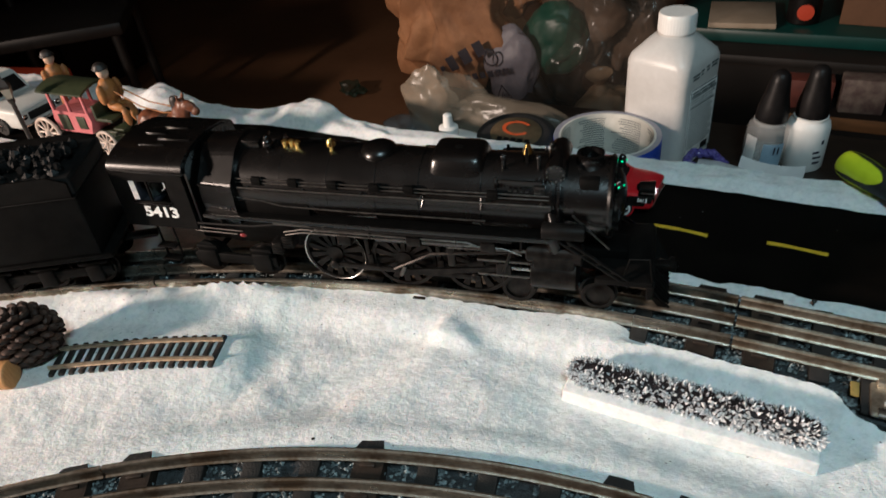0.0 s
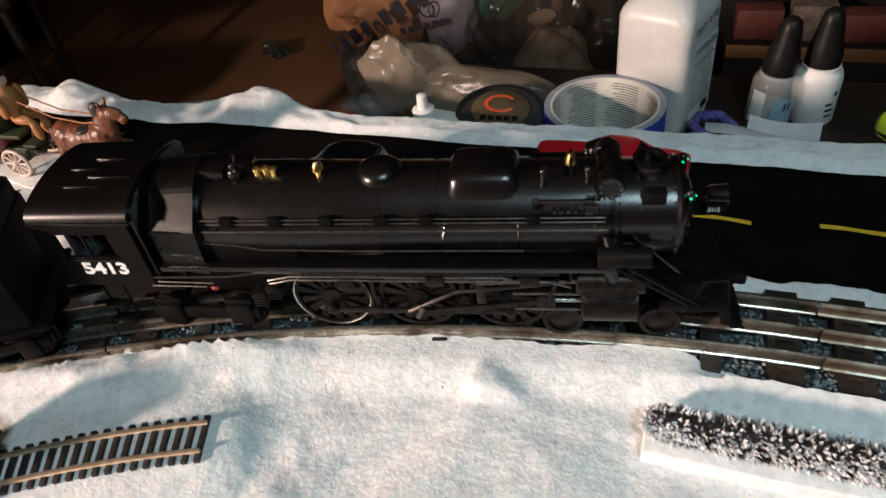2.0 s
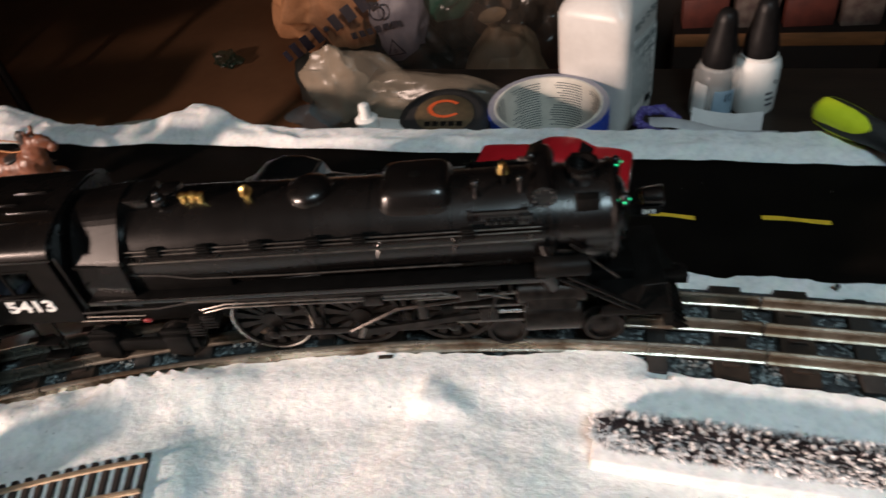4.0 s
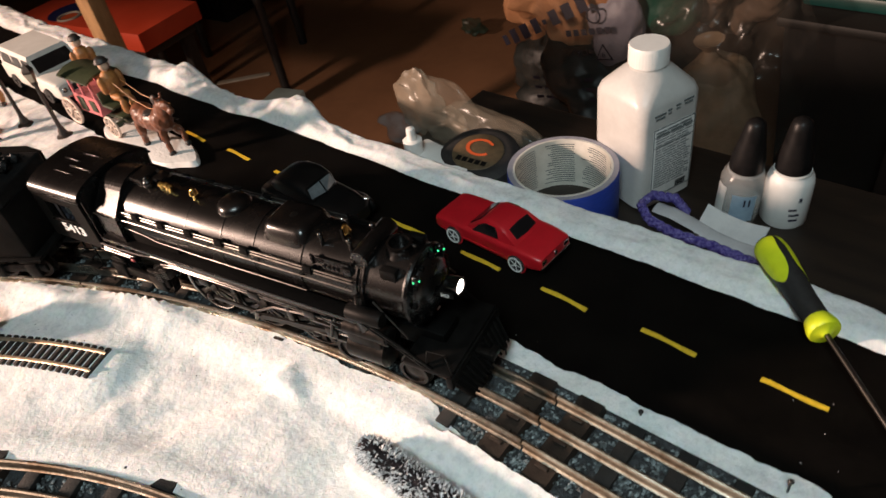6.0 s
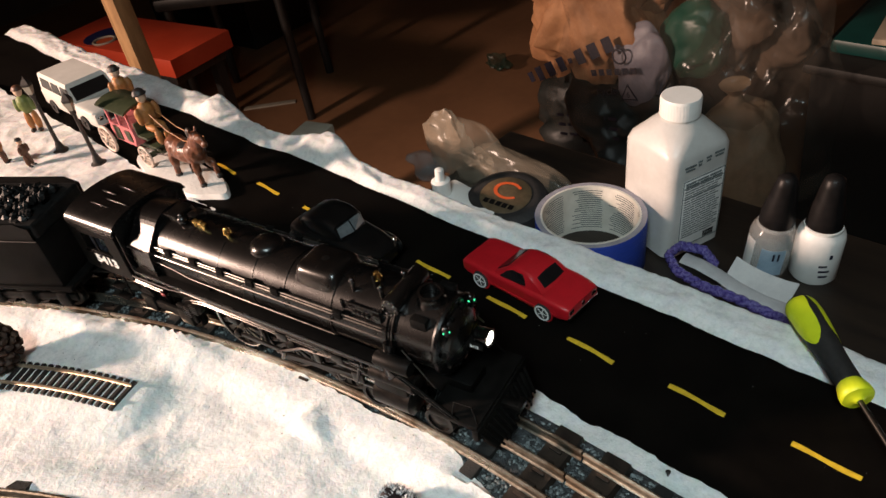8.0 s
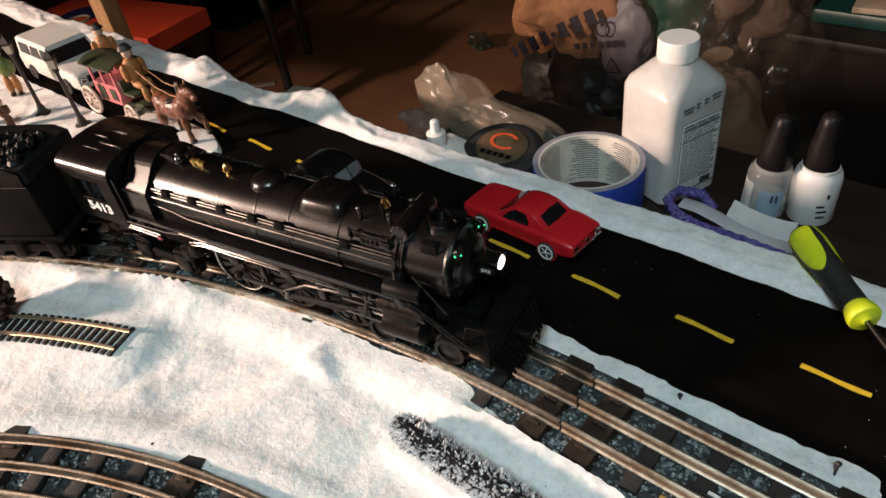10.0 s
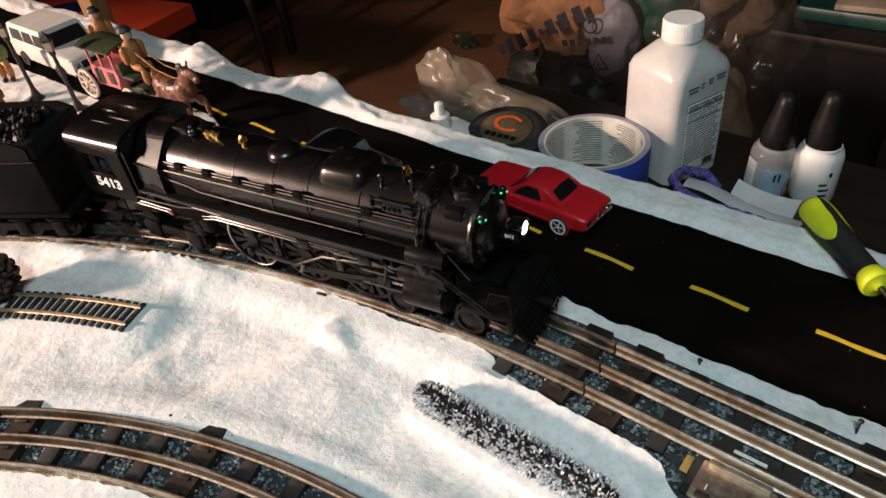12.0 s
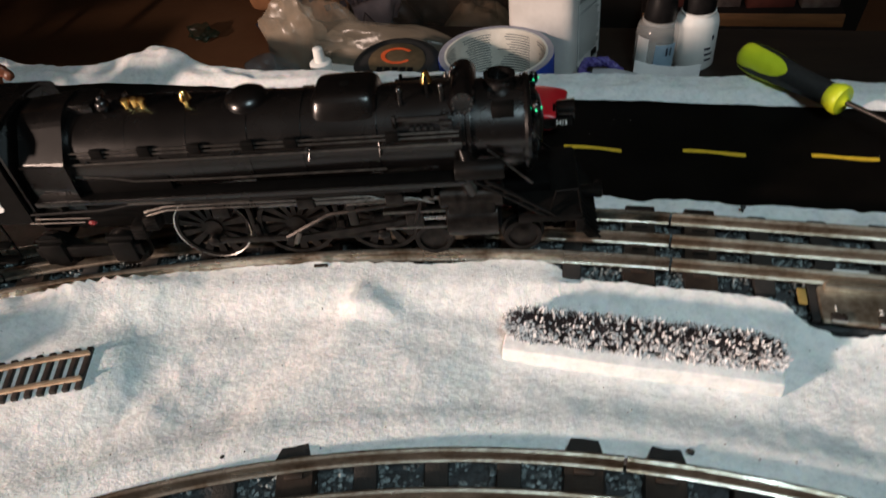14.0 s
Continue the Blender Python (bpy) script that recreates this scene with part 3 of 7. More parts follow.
# curved crown, flat sloping shoulders and upright sides, flaring towards the front
half = [(0.0, 0.0276), (0.0025, 0.0275), (0.0050, 0.0272), (0.0074, 0.0266), (0.0095, 0.0258), (0.0114, 0.0248), (0.0132, 0.0235), (0.0150, 0.0218), (0.0258, 0.0098), (0.0264, 0.0086), (0.0272, -0.0040), (0.0266, -0.0165)]
prof = [(-y, z) for y, z in reversed(half)] + half[1:]
loft(bm, [[(-0.1515, y * 0.975, AX + z * 0.975) for y, z in prof], [(-0.1285, y * 1.05, AX + z * (1.055 if z > 0 else 1.0)) for y, z in prof]])
wrap = part("firebox_wrapper", bm, M_BLACK, LOCO, smooth=False)
part("wrapper_seam", boxes(((-0.140, -0.0266, 0.0852), (0.022, 0.0012, 0.0009))), M_BLACKM, wrap)
for u in (-0.1492, -0.1306):
    for z, y in ((0.075, -0.0272), (0.0872, -0.0246), (0.0965, -0.0166)):
        part("rivet", grown((ball, (u, y, z), 0.0006, (1, 1, 1), 8, 5)), M_BLACK, wrap)
lpart("firebox_side", boxes(((-0.118, -0.0228, 0.066), (0.07, 0.004, 0.018)), ((-0.118, 0.0228, 0.066), (0.07, 0.004, 0.018)), bevel=0.001), M_DEEP)

# cab
CAB0, CAB1, CW = -0.2035, -0.1555, 0.0300
bm = bmesh.new()
sec = []
for k in range(17):
    a = math.pi * k / 16
    sec.append((0.0315 * math.cos(a), 0.0945 + 0.0110 * math.sin(a) ** 0.85))
inner = [(y * 0.95, z - 0.0014) for y, z in reversed(sec)]
loft(bm, [[(u, y, z) for y, z in sec + inner] for u in (CAB0 - 0.003, CAB1)])
roof = lpart("cab_roof", bm)
for u, y, w in ((-0.182, -0.016, 0.018), (-0.170, -0.010, 0.022), (-0.186, -0.004, 0.014), (-0.176, 0.004, 0.016)):
    z = 0.0945 + 0.0110 * math.sqrt(max(0, 1 - (y / 0.0315) ** 2))
    part("roof_rib", boxes(((u, y, z + 0.0002), (w, 0.0013, 0.0012)), bevel=0.0003), M_BLACK, roof)
for sign in (-1, 1):
    part("gutter", boxes(((-0.1795, sign * 0.0312, 0.0944), (0.050, 0.0016, 0.0016)), bevel=0.0005), M_BLACK, roof)


def cab_side(sign):
    bm = bmesh.new()
    y = sign * CW
    for c, s in (((-0.1635, y, 0.0755), (0.012, 0.0014, 0.0405)), ((-0.2025, y, 0.0755), (0.010, 0.0014, 0.0405)),
                 ((-0.1835, y, 0.0645), (0.028, 0.0014, 0.0185)), ((-0.1835, y, 0.0920), (0.028, 0.0014, 0.0075))):
        box(bm, c, s)
    bmesh.ops.remove_doubles(bm, verts=bm.verts, dist=1e-5)
    return bm


for sign in (-1, 1):
    side = lpart("cab_side", cab_side(sign), M_BLACKM)
    part("window_frame", boxes(((-0.1835, sign * (CW + 0.0006), 0.0884), (0.029, 0.0012, 0.0009)), ((-0.1835, sign * (CW + 0.0006), 0.0735), (0.029, 0.0012, 0.0009)),
                               ((-0.1835, sign * CW, 0.081), (0.0010, 0.0012, 0.0148)), ((-0.1697, sign * CW, 0.081), (0.0009, 0.0014, 0.015)), ((-0.1973, sign * CW, 0.081), (0.0009, 0.0014, 0.015))), M_BLACKM, side)
    part("arm_rest", boxes(((-0.1835, sign * (CW + 0.0012), 0.0728), (0.026, 0.0022, 0.0010)), bevel=0.0003), M_BLACK, side)
lettering("cab_number", "5413", 0.0098, M_WHITEP, LOCO, pose(-0.1916, -CW - 0.00085, 0.0633, 90, 0, 0) @ Matrix.Diagonal((1.24, 1, 1, 1)), "white painted cab number", 0.03)
bm = bmesh.new()
prism(bm, [(0.0292, 0.0575)] + [(y * 0.925, z - 0.0012) for y, z in sec] + [(-0.0292, 0.0575)], 0.0014, Matrix.Translation((CAB1 - 0.0001, 0, 0)) @ Matrix.Rotation(radians(90), 4, "Z") @ Matrix.Diagonal((1, -1, 1, 1)))
lpart("cab_front", bm)
lpart("cab_floor", boxes(((-0.1835, 0, 0.0556), (0.048, 0.058, 0.0022)), bevel=0.0004), M_BLACKM)
lpart("backhead", grown((lathe, [(0.022, -0.176), (0.021, -0.1775), (0, -0.178)], 28, along(0, 0.078))), M_BLACKM)
lpart("cab_seat", boxes(((-0.190, -0.021, 0.070), (0.010, 0.012, 0.003)), ((-0.1945, -0.021, 0.078), (0.002, 0.012, 0.016)), bevel=0.0006), mat("cab_seat_dark", (0.03, 0.03, 0.04), (0.02, 0.02, 0.028), 200, 0.6))
lpart("cab_gauge", grown((lathe, [(0.0042, 0), (0.0042, 0.001), (0, 0.0012)], 18, Matrix.Translation((-0.1785, -0.016, 0.081)) @ Matrix.Rotation(radians(-90), 4, "Y"))), M_WHITEP)

# running boards and the handrails above them
for sign in (-1, 1):
    board = lpart("running_board", boxes(((-0.0475, sign * 0.0258, 0.0664), (0.207, 0.0084, 0.0014)), bevel=0.0003), M_DEEP)
    part("board_edge", boxes(((-0.0475, sign * 0.0305, 0.0660), (0.207, 0.0010, 0.0026)), bevel=0.0003), M_BLACK, board)
    bm = bmesh.new()
    tube(bm, [(-0.157, sign * 0.0302, 0.0600), (-0.120, sign * 0.0302, 0.0606), (-0.104, sign * 0.0302, 0.0632), (0.035, sign * 0.0302, 0.0632)], 0.0007, 6)
    part("pipe", bm, M_BLACKM, board)
    bm = bmesh.new()
    for k in range(2):
        tube(bm, [(-0.1565 - 0.004 * k, sign * 0.0298, 0.0568 - 0.0026 * k), (-0.128 - 0.004 * k, sign * 0.0298, 0.0560 - 0.0024 * k)], 0.00042, 6)
    part("injector_pipe", bm, M_DULLST, board, "bare metal pipes below the cab")
    prof = [(u, sign * (math.sqrt((RB + 0.0022) ** 2 - (0.0885 - AX) ** 2) + 0.0014), 0.0885) for u in (-0.127, -0.09, -0.05, 0.0, 0.03, 0.054)]
    bm = bmesh.new()
    tube(bm, prof, 0.00042, 6)
    tube(bm, [(u, y, z - 0.0023) for u, y, z in prof], 0.00042, 6)
    rails = lpart("boiler_pipe", bm, M_PIPE)
    for u in (-0.1135, -0.0905, -0.0665, -0.0415, -0.0215, 0.0245):
        bm = bmesh.new()
        y = sign * (math.sqrt((RB + 0.0022) ** 2 - (0.0885 - AX) ** 2) + 0.0014)
        box(bm, (u, y, 0.0876), (0.0058, 0.0022, 0.0050), 0.0003)
        for k in range(3):
            box(bm, (u, y + sign * 0.0012, 0.0860 + 0.0016 * k), (0.0056, 0.0008, 0.0007))
        part("washout_plug", bm, M_BLACKM, rails)
    bm = bmesh.new()
    pts = [(-0.128, 0.0770), (-0.112, 0.0755), (-0.100, 0.0728), (-0.06, 0.0720), (0.02, 0.0722)]
    tube(bm, [(u, sign * (RB + 0.0026), z) for u, z in pts], 0.00045, 6)
    lpart("handrail", bm, M_PIPE)
    bm = bmesh.new()
    tube(bm, [(u, sign * (RB + 0.0030), 0.0840 - 0.00002 * k) for k, u in enumerate((-0.126, -0.08, -0.03, 0.03, 0.055))], 0.00042, 6)
    for u in (-0.12, -0.085, -0.05, -0.015, 0.02, 0.05):
        rod(bm, (u, sign * RB, 0.084), (u, sign * (RB + 0.0034), 0.084), 0.0006, None, 6)
    lpart("handrail", bm, M_PIPE)
# feedwater gear, ladders and plates on the front course
for sign in (-1, 1):
    bm = bmesh.new()
    y = sign * (RB - 0.0048)
    box(bm, (0.038, y * 1.0, 0.0905), (0.0235, 0.0012, 0.0070), 0.0003)
    for k in range(4):
        box(bm, (0.0330 + 0.0030 * k, y * 1.06, 0.0888), (0.0020, 0.0016, 0.0022), 0.0003)
    box(bm, (0.0485, y * 1.06, 0.0895), (0.0058, 0.0020, 0.0052), 0.0004)
    box(bm, (0.0255, y * 1.04, 0.0912), (0.0016, 0.0014, 0.0080), 0.0002)
    for k in range(3):
        rod(bm, (0.0470 + 0.0022 * k, y * 0.94, 0.0935), (0.0470 + 0.0022 * k, y * 1.0, 0.0955), 0.0008)
    lpart("feedwater_plate", bm)
    lpart("smokebox_hatch", boxes(((0.0735, sign * 0.0143, 0.0925), (0.0098, 0.0050, 0.0072)), bevel=0.0006), M_BLACKM)
    bm = bmesh.new()
    lathe(bm, [(0.0042, -0.011), (0.0046, -0.010), (0.0046, 0.010), (0.0042, 0.011)], 18, along(0.062, 0.0715, sign * 0.0285))
    lpart("air_pump", bm, M_BLACKM)
    lpart("air_tank", grown((lathe, [(0, -0.028), (0.004, -0.0275), (0.0058, -0.0255), (0.0058, 0.0255), (0.004, 0.0275), (0, 0.028)], 20, along(-0.018, 0.0590, sign * 0.0235))))
    bm = bmesh.new()
    tube(bm, [(0.060, sign * 0.0305, 0.0665), (0.0965, sign * 0.0265, 0.0375)], 0.0009, 6)
    tube(bm, [(0.064, sign * 0.0305, 0.0672), (0.1005, sign * 0.0265, 0.0382)], 0.0009, 6)
    for k in range(5):
        t = (k + 0.5) / 5
        rod(bm, (0.060 + 0.0365 * t, sign * (0.0305 - 0.004 * t), 0.0665 - 0.029 * t), (0.064 + 0.0365 * t, sign * (0.0305 - 0.004 * t), 0.0672 - 0.029 * t), 0.0006, None, 6)
    lpart("front_steps", bm, M_BLACKM)
    bm = bmesh.new()
    tube(bm, [(0.0660, sign * (RB + 0.002), 0.0790), (0.0855, sign * 0.0265, 0.0610)], 0.00055, 6)
    lpart("brace_rod", bm, M_DULLST, "thin bare metal brace")

# domes, stack, valves on top
TOP = AX + RB
lpart("steam_dome", grown((lathe, [(0.0122, -0.010), (0.0112, -0.0045), (0.0106, -0.0005), (0.0096, 0.0020), (0.0072, 0.0036), (0.0036, 0.0045), (0, 0.0048)], 32, Matrix.Translation((-0.0445, 0, TOP)))))
bm = bmesh.new()
lathe(bm, [(0.0130, -0.0085), (0.0132, -0.0078), (0.0120, -0.0050)], 32, Matrix.Translation((-0.0445, 0, TOP)), False)
lpart("dome_flange", bm)
bm = bmesh.new()
secs = []
for z, l, w in ((-0.0115, 0.0172, 0.0166), (-0.007, 0.0166, 0.0156), (-0.0030, 0.0158, 0.0146), (0.0012, 0.0149, 0.0130), (0.0034, 0.0136, 0.0114), (0.0043, 0.0114, 0.0090)):
    ring = []
    for k in range(32):
        a = math.tau * k / 32
        c, s = math.cos(a), math.sin(a)
        ring.append((0.0025 + l * math.copysign(abs(c) ** 0.35, c), w * math.copysign(abs(s) ** 0.35, s), TOP + z))
    secs.append(ring)
loft(bm, secs)
sand = lpart("sand_dome", bm)
part("filler_cap", grown((lathe, [(0.003, 0), (0.003, 0.001), (0, 0.0016)], 14, Matrix.Translation((0.0025, 0, TOP + 0.0032)))), M_BLACKM, sand)
part("sand_pipe", grown((tube, [(-0.0105, -0.0155, TOP - 0.008), (-0.014, -0.0215, TOP - 0.016), (-0.015, -0.0236, 0.078)], 0.0006, 6)), M_BLACK, sand)
part("sand_pipe", grown((tube, [(0.0155, -0.0155, TOP - 0.008), (0.018, -0.0215, TOP - 0.016), (0.018, -0.0236, 0.078)], 0.0006, 6)), M_BLACK, sand)
lpart("chimney", grown((lathe, [(0.0105, -0.004), (0.0078, 0.0), (0.0066, 0.002), (0.0068, 0.0042), (0.0072, 0.0048), (0.0056, 0.0050), (0.0052, 0.0)], 24, Matrix.Translation((0.0725, 0, TOP - 0.001)))))
lpart("turret", boxes(((-0.125, 0.001, TOP + 0.002), (0.018, 0.016, 0.008)), ((-0.110, 0.004, TOP + 0.0015), (0.010, 0.010, 0.006)), bevel=0.0016))
bm = bmesh.new()
ball(bm, (-0.1105, -0.006, TOP + 0.0045), 0.0034)
ball(bm, (-0.1105, -0.006, TOP + 0.0080), 0.0018)
lpart("turret_valve", bm)
for x, y in ((-0.1000, -0.0045), (-0.0960, -0.0040), (-0.0920, -0.0050)):
    bm = bmesh.new()
    lathe(bm, [(0.0016, -0.002), (0.0016, 0.0018), (0.0021, 0.0022), (0.0021, 0.0034), (0.0012, 0.0042), (0, 0.0046)], 12, Matrix.Translation((x, y, TOP + 0.0025)))
    lpart("safety_valve", bm, M_BRASS, "small brass safety valve")
bm = bmesh.new()
lathe(bm, [(0.0015, -0.004), (0.0015, 0.002), (0.0028, 0.0026), (0.0022, 0.0052), (0.0010, 0.0068), (0, 0.007)], 14, Matrix.Translation((-0.0710, -0.005, TOP + 0.002)))
lpart("whistle", bm, M_BRASS, "small brass whistle")
bm = bmesh.new()
lathe(bm, [(0.0030, 0.0), (0.0027, 0.0012), (0.0018, 0.0032), (0.0013, 0.0046), (0, 0.0052)], 16, Matrix.Translation((0.040, -0.002, TOP + 0.0035)))
lpart("bell", bm, M_BRASS, "brass bell ahead of the sand dome")
lpart("bell_bracket", boxes(((0.040, -0.0052, TOP + 0.003), (0.0014, 0.0012, 0.009)), ((0.040, 0.0012, TOP + 0.003), (0.0014, 0.0012, 0.009))), M_BLACKM)
lpart("feedwater_heater", grown((lathe, [(0, -0.016), (0.0052, -0.0155), (0.0058, -0.014), (0.0058, 0.014), (0.0052, 0.0155), (0, 0.016)], 22, Matrix.Translation((0.0560, 0, TOP - 0.0012)) @ Matrix.Rotation(radians(90), 4, "X"))))
bm = bmesh.new()
for k in range(9):
    a = math.tau * k / 9
    ball(bm, (0.0560 + 0.0042 * math.cos(a), -0.0160, TOP - 0.0012 + 0.0042 * math.sin(a)), 0.0006, (1, 1, 1), 6, 4)
lpart("heater_bolts", bm, M_STEEL)
for k, (x, y) in enumerate(((0.047, -0.009), (0.052, 0.006), (0.0285, -0.010))):
    bm = bmesh.new()
    rod(bm, (x, y, TOP - 0.004), (x, y, TOP + 0.004), 0.0012)
    ball(bm, (x, y, TOP + 0.0045), 0.0018, (1, 1, 1), 10, 6)
    lpart("check_valve", bm)
for sign in (-1, 1):
    bm = bmesh.new()
    rod(bm, (0.0880, sign * 0.0130, 0.0880), (0.0880, sign * 0.0130, 0.0920), 0.0009)
    lathe(bm, [(0.0017, 0), (0.0021, 0.0006), (0.0021, 0.0040), (0.0012, 0.0052), (0, 0.0056)], 12, Matrix.Translation((0.0880, sign * 0.0130, 0.0895)))
    lantern = lpart("marker_lamp", bm)
    for d in ((0.0022, 0), (0, -0.0022), (-0.0022, 0)):
        part("marker_lens", grown((ball, (0.0880 + d[0], sign * 0.0130 + d[1], 0.0918), 0.00060, (1, 1, 1), 8, 5)), M_GREEN, lantern, "lit green lens")
# headlamp and number board
lamp = lpart("headlamp", grown((lathe, [(0.0040, 0.0975), (0.0047, 0.0985), (0.0051, 0.1045), (0.0054, 0.1056), (0.0050, 0.1060), (0.0040, 0.1052)], 24, along(0, 0.0815))))
part("headlamp_lens", grown((lathe, [(0.0040, 0.1050), (0.0032, 0.1057), (0.0016, 0.1062), (0, 0.1063)], 24, along(0, 0.0815))), M_LAMP, lamp, "glowing headlamp glass")
plate = lpart("number_board", boxes(((0.1005, -0.0062, 0.0795), (0.0080, 0.0010, 0.0040)), ((0.1005, 0.0062, 0.0795), (0.0080, 0.0010, 0.0040)), ((0.094, 0, 0.0745), (0.014, 0.007, 0.002)), bevel=0.0003), M_BLACKM)
lettering("board_number", "5413", 0.0032, M_WHITEP, plate, pose(0.0971, -0.0069, 0.0783, 90, 0, 0) @ Matrix.Diagonal((0.80, 1, 1, 1)))

# frame, cylinders, pilot deck and pilot
lpart("frame", boxes(((-0.040, 0, 0.0400), (0.27, 0.0170, 0.0150)), bevel=0.0015), M_DEEP)
lpart("ashpan", boxes(((-0.118, 0, 0.0480), (0.062, 0.036, 0.020)), bevel=0.004), M_DEEP)
for sign in (-1, 1):
    cyl = lpart("cylinder", grown((lathe, [(0.0084, -0.0125), (0.0096, -0.0118), (0.0096, 0.0118), (0.0084, 0.0125), (0.0030, 0.0135), (0, 0.0136)], 26, along(0.0572, 0.0415, sign * 0.0240)),
                                  (box, (0.0572, sign * 0.0215, 0.0475), (0.0225, 0.0190, 0.0150), 0.0015)), M_RUNGEAR)
    part("valve_chest", grown((lathe, [(0.0050, -0.0150), (0.0058, -0.0142), (0.0058, 0.0142), (0.0050, 0.0150), (0, 0.0155)], 22, along(0.0572, 0.0548, sign * 0.0250))), M_RUNGEAR, cyl)
    part("steam_pipe", grown((tube, [(0.0572, sign * 0.026, 0.058), (0.0572, sign * 0.027, 0.068), (0.0572, sign * 0.022, 0.078)], 0.0042, 12)), M_BLACK, cyl)
lpart("pilot_deck", boxes(((0.0935, 0, 0.0400), (0.030, 0.056, 0.0035)), ((0.1075, 0, 0.0355), (0.0040, 0.058, 0.0085)), bevel=0.0008), M_BLACKM)
bm = bmesh.new()
loft(bm, [[(0.1085, -0.027, 0.0345), (0.1085, 0.027, 0.0345), (0.1055, 0.027, 0.0345), (0.1055, -0.027, 0.0345)],
          [(0.1165, -0.022, 0.0215), (0.1165, 0.022, 0.0215), (0.1125, 0.022, 0.0215), (0.1125, -0.022, 0.0215)]])
pilot = lpart("pilot", bm, M_BLACKM)
for k in range(13):
    y = -0.024 + 0.004 * k
    part("pilot_bar", grown((rod, (0.1090, y * 1.08, 0.0350), (0.1180, y * 0.88, 0.0212), 0.00085, None, 6)), M_BLACKM, pilot)
lpart("coupler", boxes(((0.1140, 0, 0.0335), (0.0120, 0.0060, 0.0048)), ((0.1190, 0.0012, 0.0335), (0.0040, 0.0085, 0.0055)), bevel=0.0010), M_RUNGEAR)
bm = bmesh.new()
tube(bm, [(0.0930, -0.027, 0.0420), (0.0960, -0.027, 0.0560), (0.1060, -0.026, 0.0560), (0.1085, -0.026, 0.0400)], 0.0005, 6)
lpart("grab_rail", bm, M_BLACKM)


def spoked_wheel(r, spokes, tyre=True, solid=False):
    """Wheel parts about the y axis, outer face towards -y: disc, spokes, hub and bright tyre."""
    turn = Matrix.Rotation(radians(90), 4, "X")
    rim = bmesh.new()
    lathe(rim, [(r - 0.0022, -0.0022), (r, -0.0022), (r, 0.0022), (r - 0.0022, 0.0022), (r - 0.0022, -0.0022)], 36, turn, False)
    lathe(rim, [(r, -0.0026), (r + 0.0014, -0.0026), (r + 0.0014, -0.0018), (r, -0.0016)], 36, turn, False)
    web = bmesh.new()
    if solid:
        lathe(web, [(0.0022, 0.0018), (r * 0.45, 0.0012), (r - 0.0021, 0.0010), (r - 0.0021, -0.0014), (0.0022, -0.0014)], 28, turn)
    else:
        lathe(web, [(r * 0.24, 0.0022), (r * 0.24, -0.0020)], 18, turn)
        spoke = bmesh.new()
        loft(spoke, [[(-w, -0.0013, z), (w, -0.0013, z), (w, 0.0013, z), (-w, 0.0013, z)] for w, z in ((0.0012, r * 0.2), (0.0013, r * 0.5), (0.0022, r - 0.0019))])
        spoke = finish(spoke, "spoke", M_RUNGEAR)
        weight = bmesh.new()
        prism(weight, [(math.cos(radians(-72) + t) * r * 0.86, math.sin(radians(-72) + t) * r * 0.86) for t in (-0.7, -0.35, 0, 0.35, 0.7)], 0.0024, pose(0, -0.0020, 0) @ Matrix.Rotation(radians(180), 4, "Y"))
        weight = finish(weight, "counterweight", M_RUNGEAR)
    edge = bmesh.new()
    lathe(edge, [(r - 0.0007, 0.00222), (r - 0.0001, 0.0026), (r - 0.0001, 0.0022)], 44, turn, False)
    return finish(rim, "wheel_rim", M_RUNGEAR), finish(web, "wheel_centre", M_RUNGEAR), finish(edge, "tyre_edge", M_STEEL), None if solid else (spoke, weight, spokes)


def set_wheel(name, meshes, x, z, y, parent, bright=True):
    s = 1 if y < 0 else -1
    m = Matrix.Translation((x, y, z)) @ Matrix.Rotation(0 if s > 0 else math.pi, 4, "Z")
    w = part(name, meshes[0], None, parent, m=m)
    part("wheel_centre", meshes[1], None, w)
    if meshes[3]:
        spoke, weight, count = meshes[3]
        part("counterweight", weight, None, w)
        for k in range(count):
            part("spoke", spoke, None, w, m=Matrix.Rotation(math.tau * k / count, 4, "Y"))
    if bright:
        part("tyre_edge", meshes[2], None, w, "bright metal tyre edge")
    return w


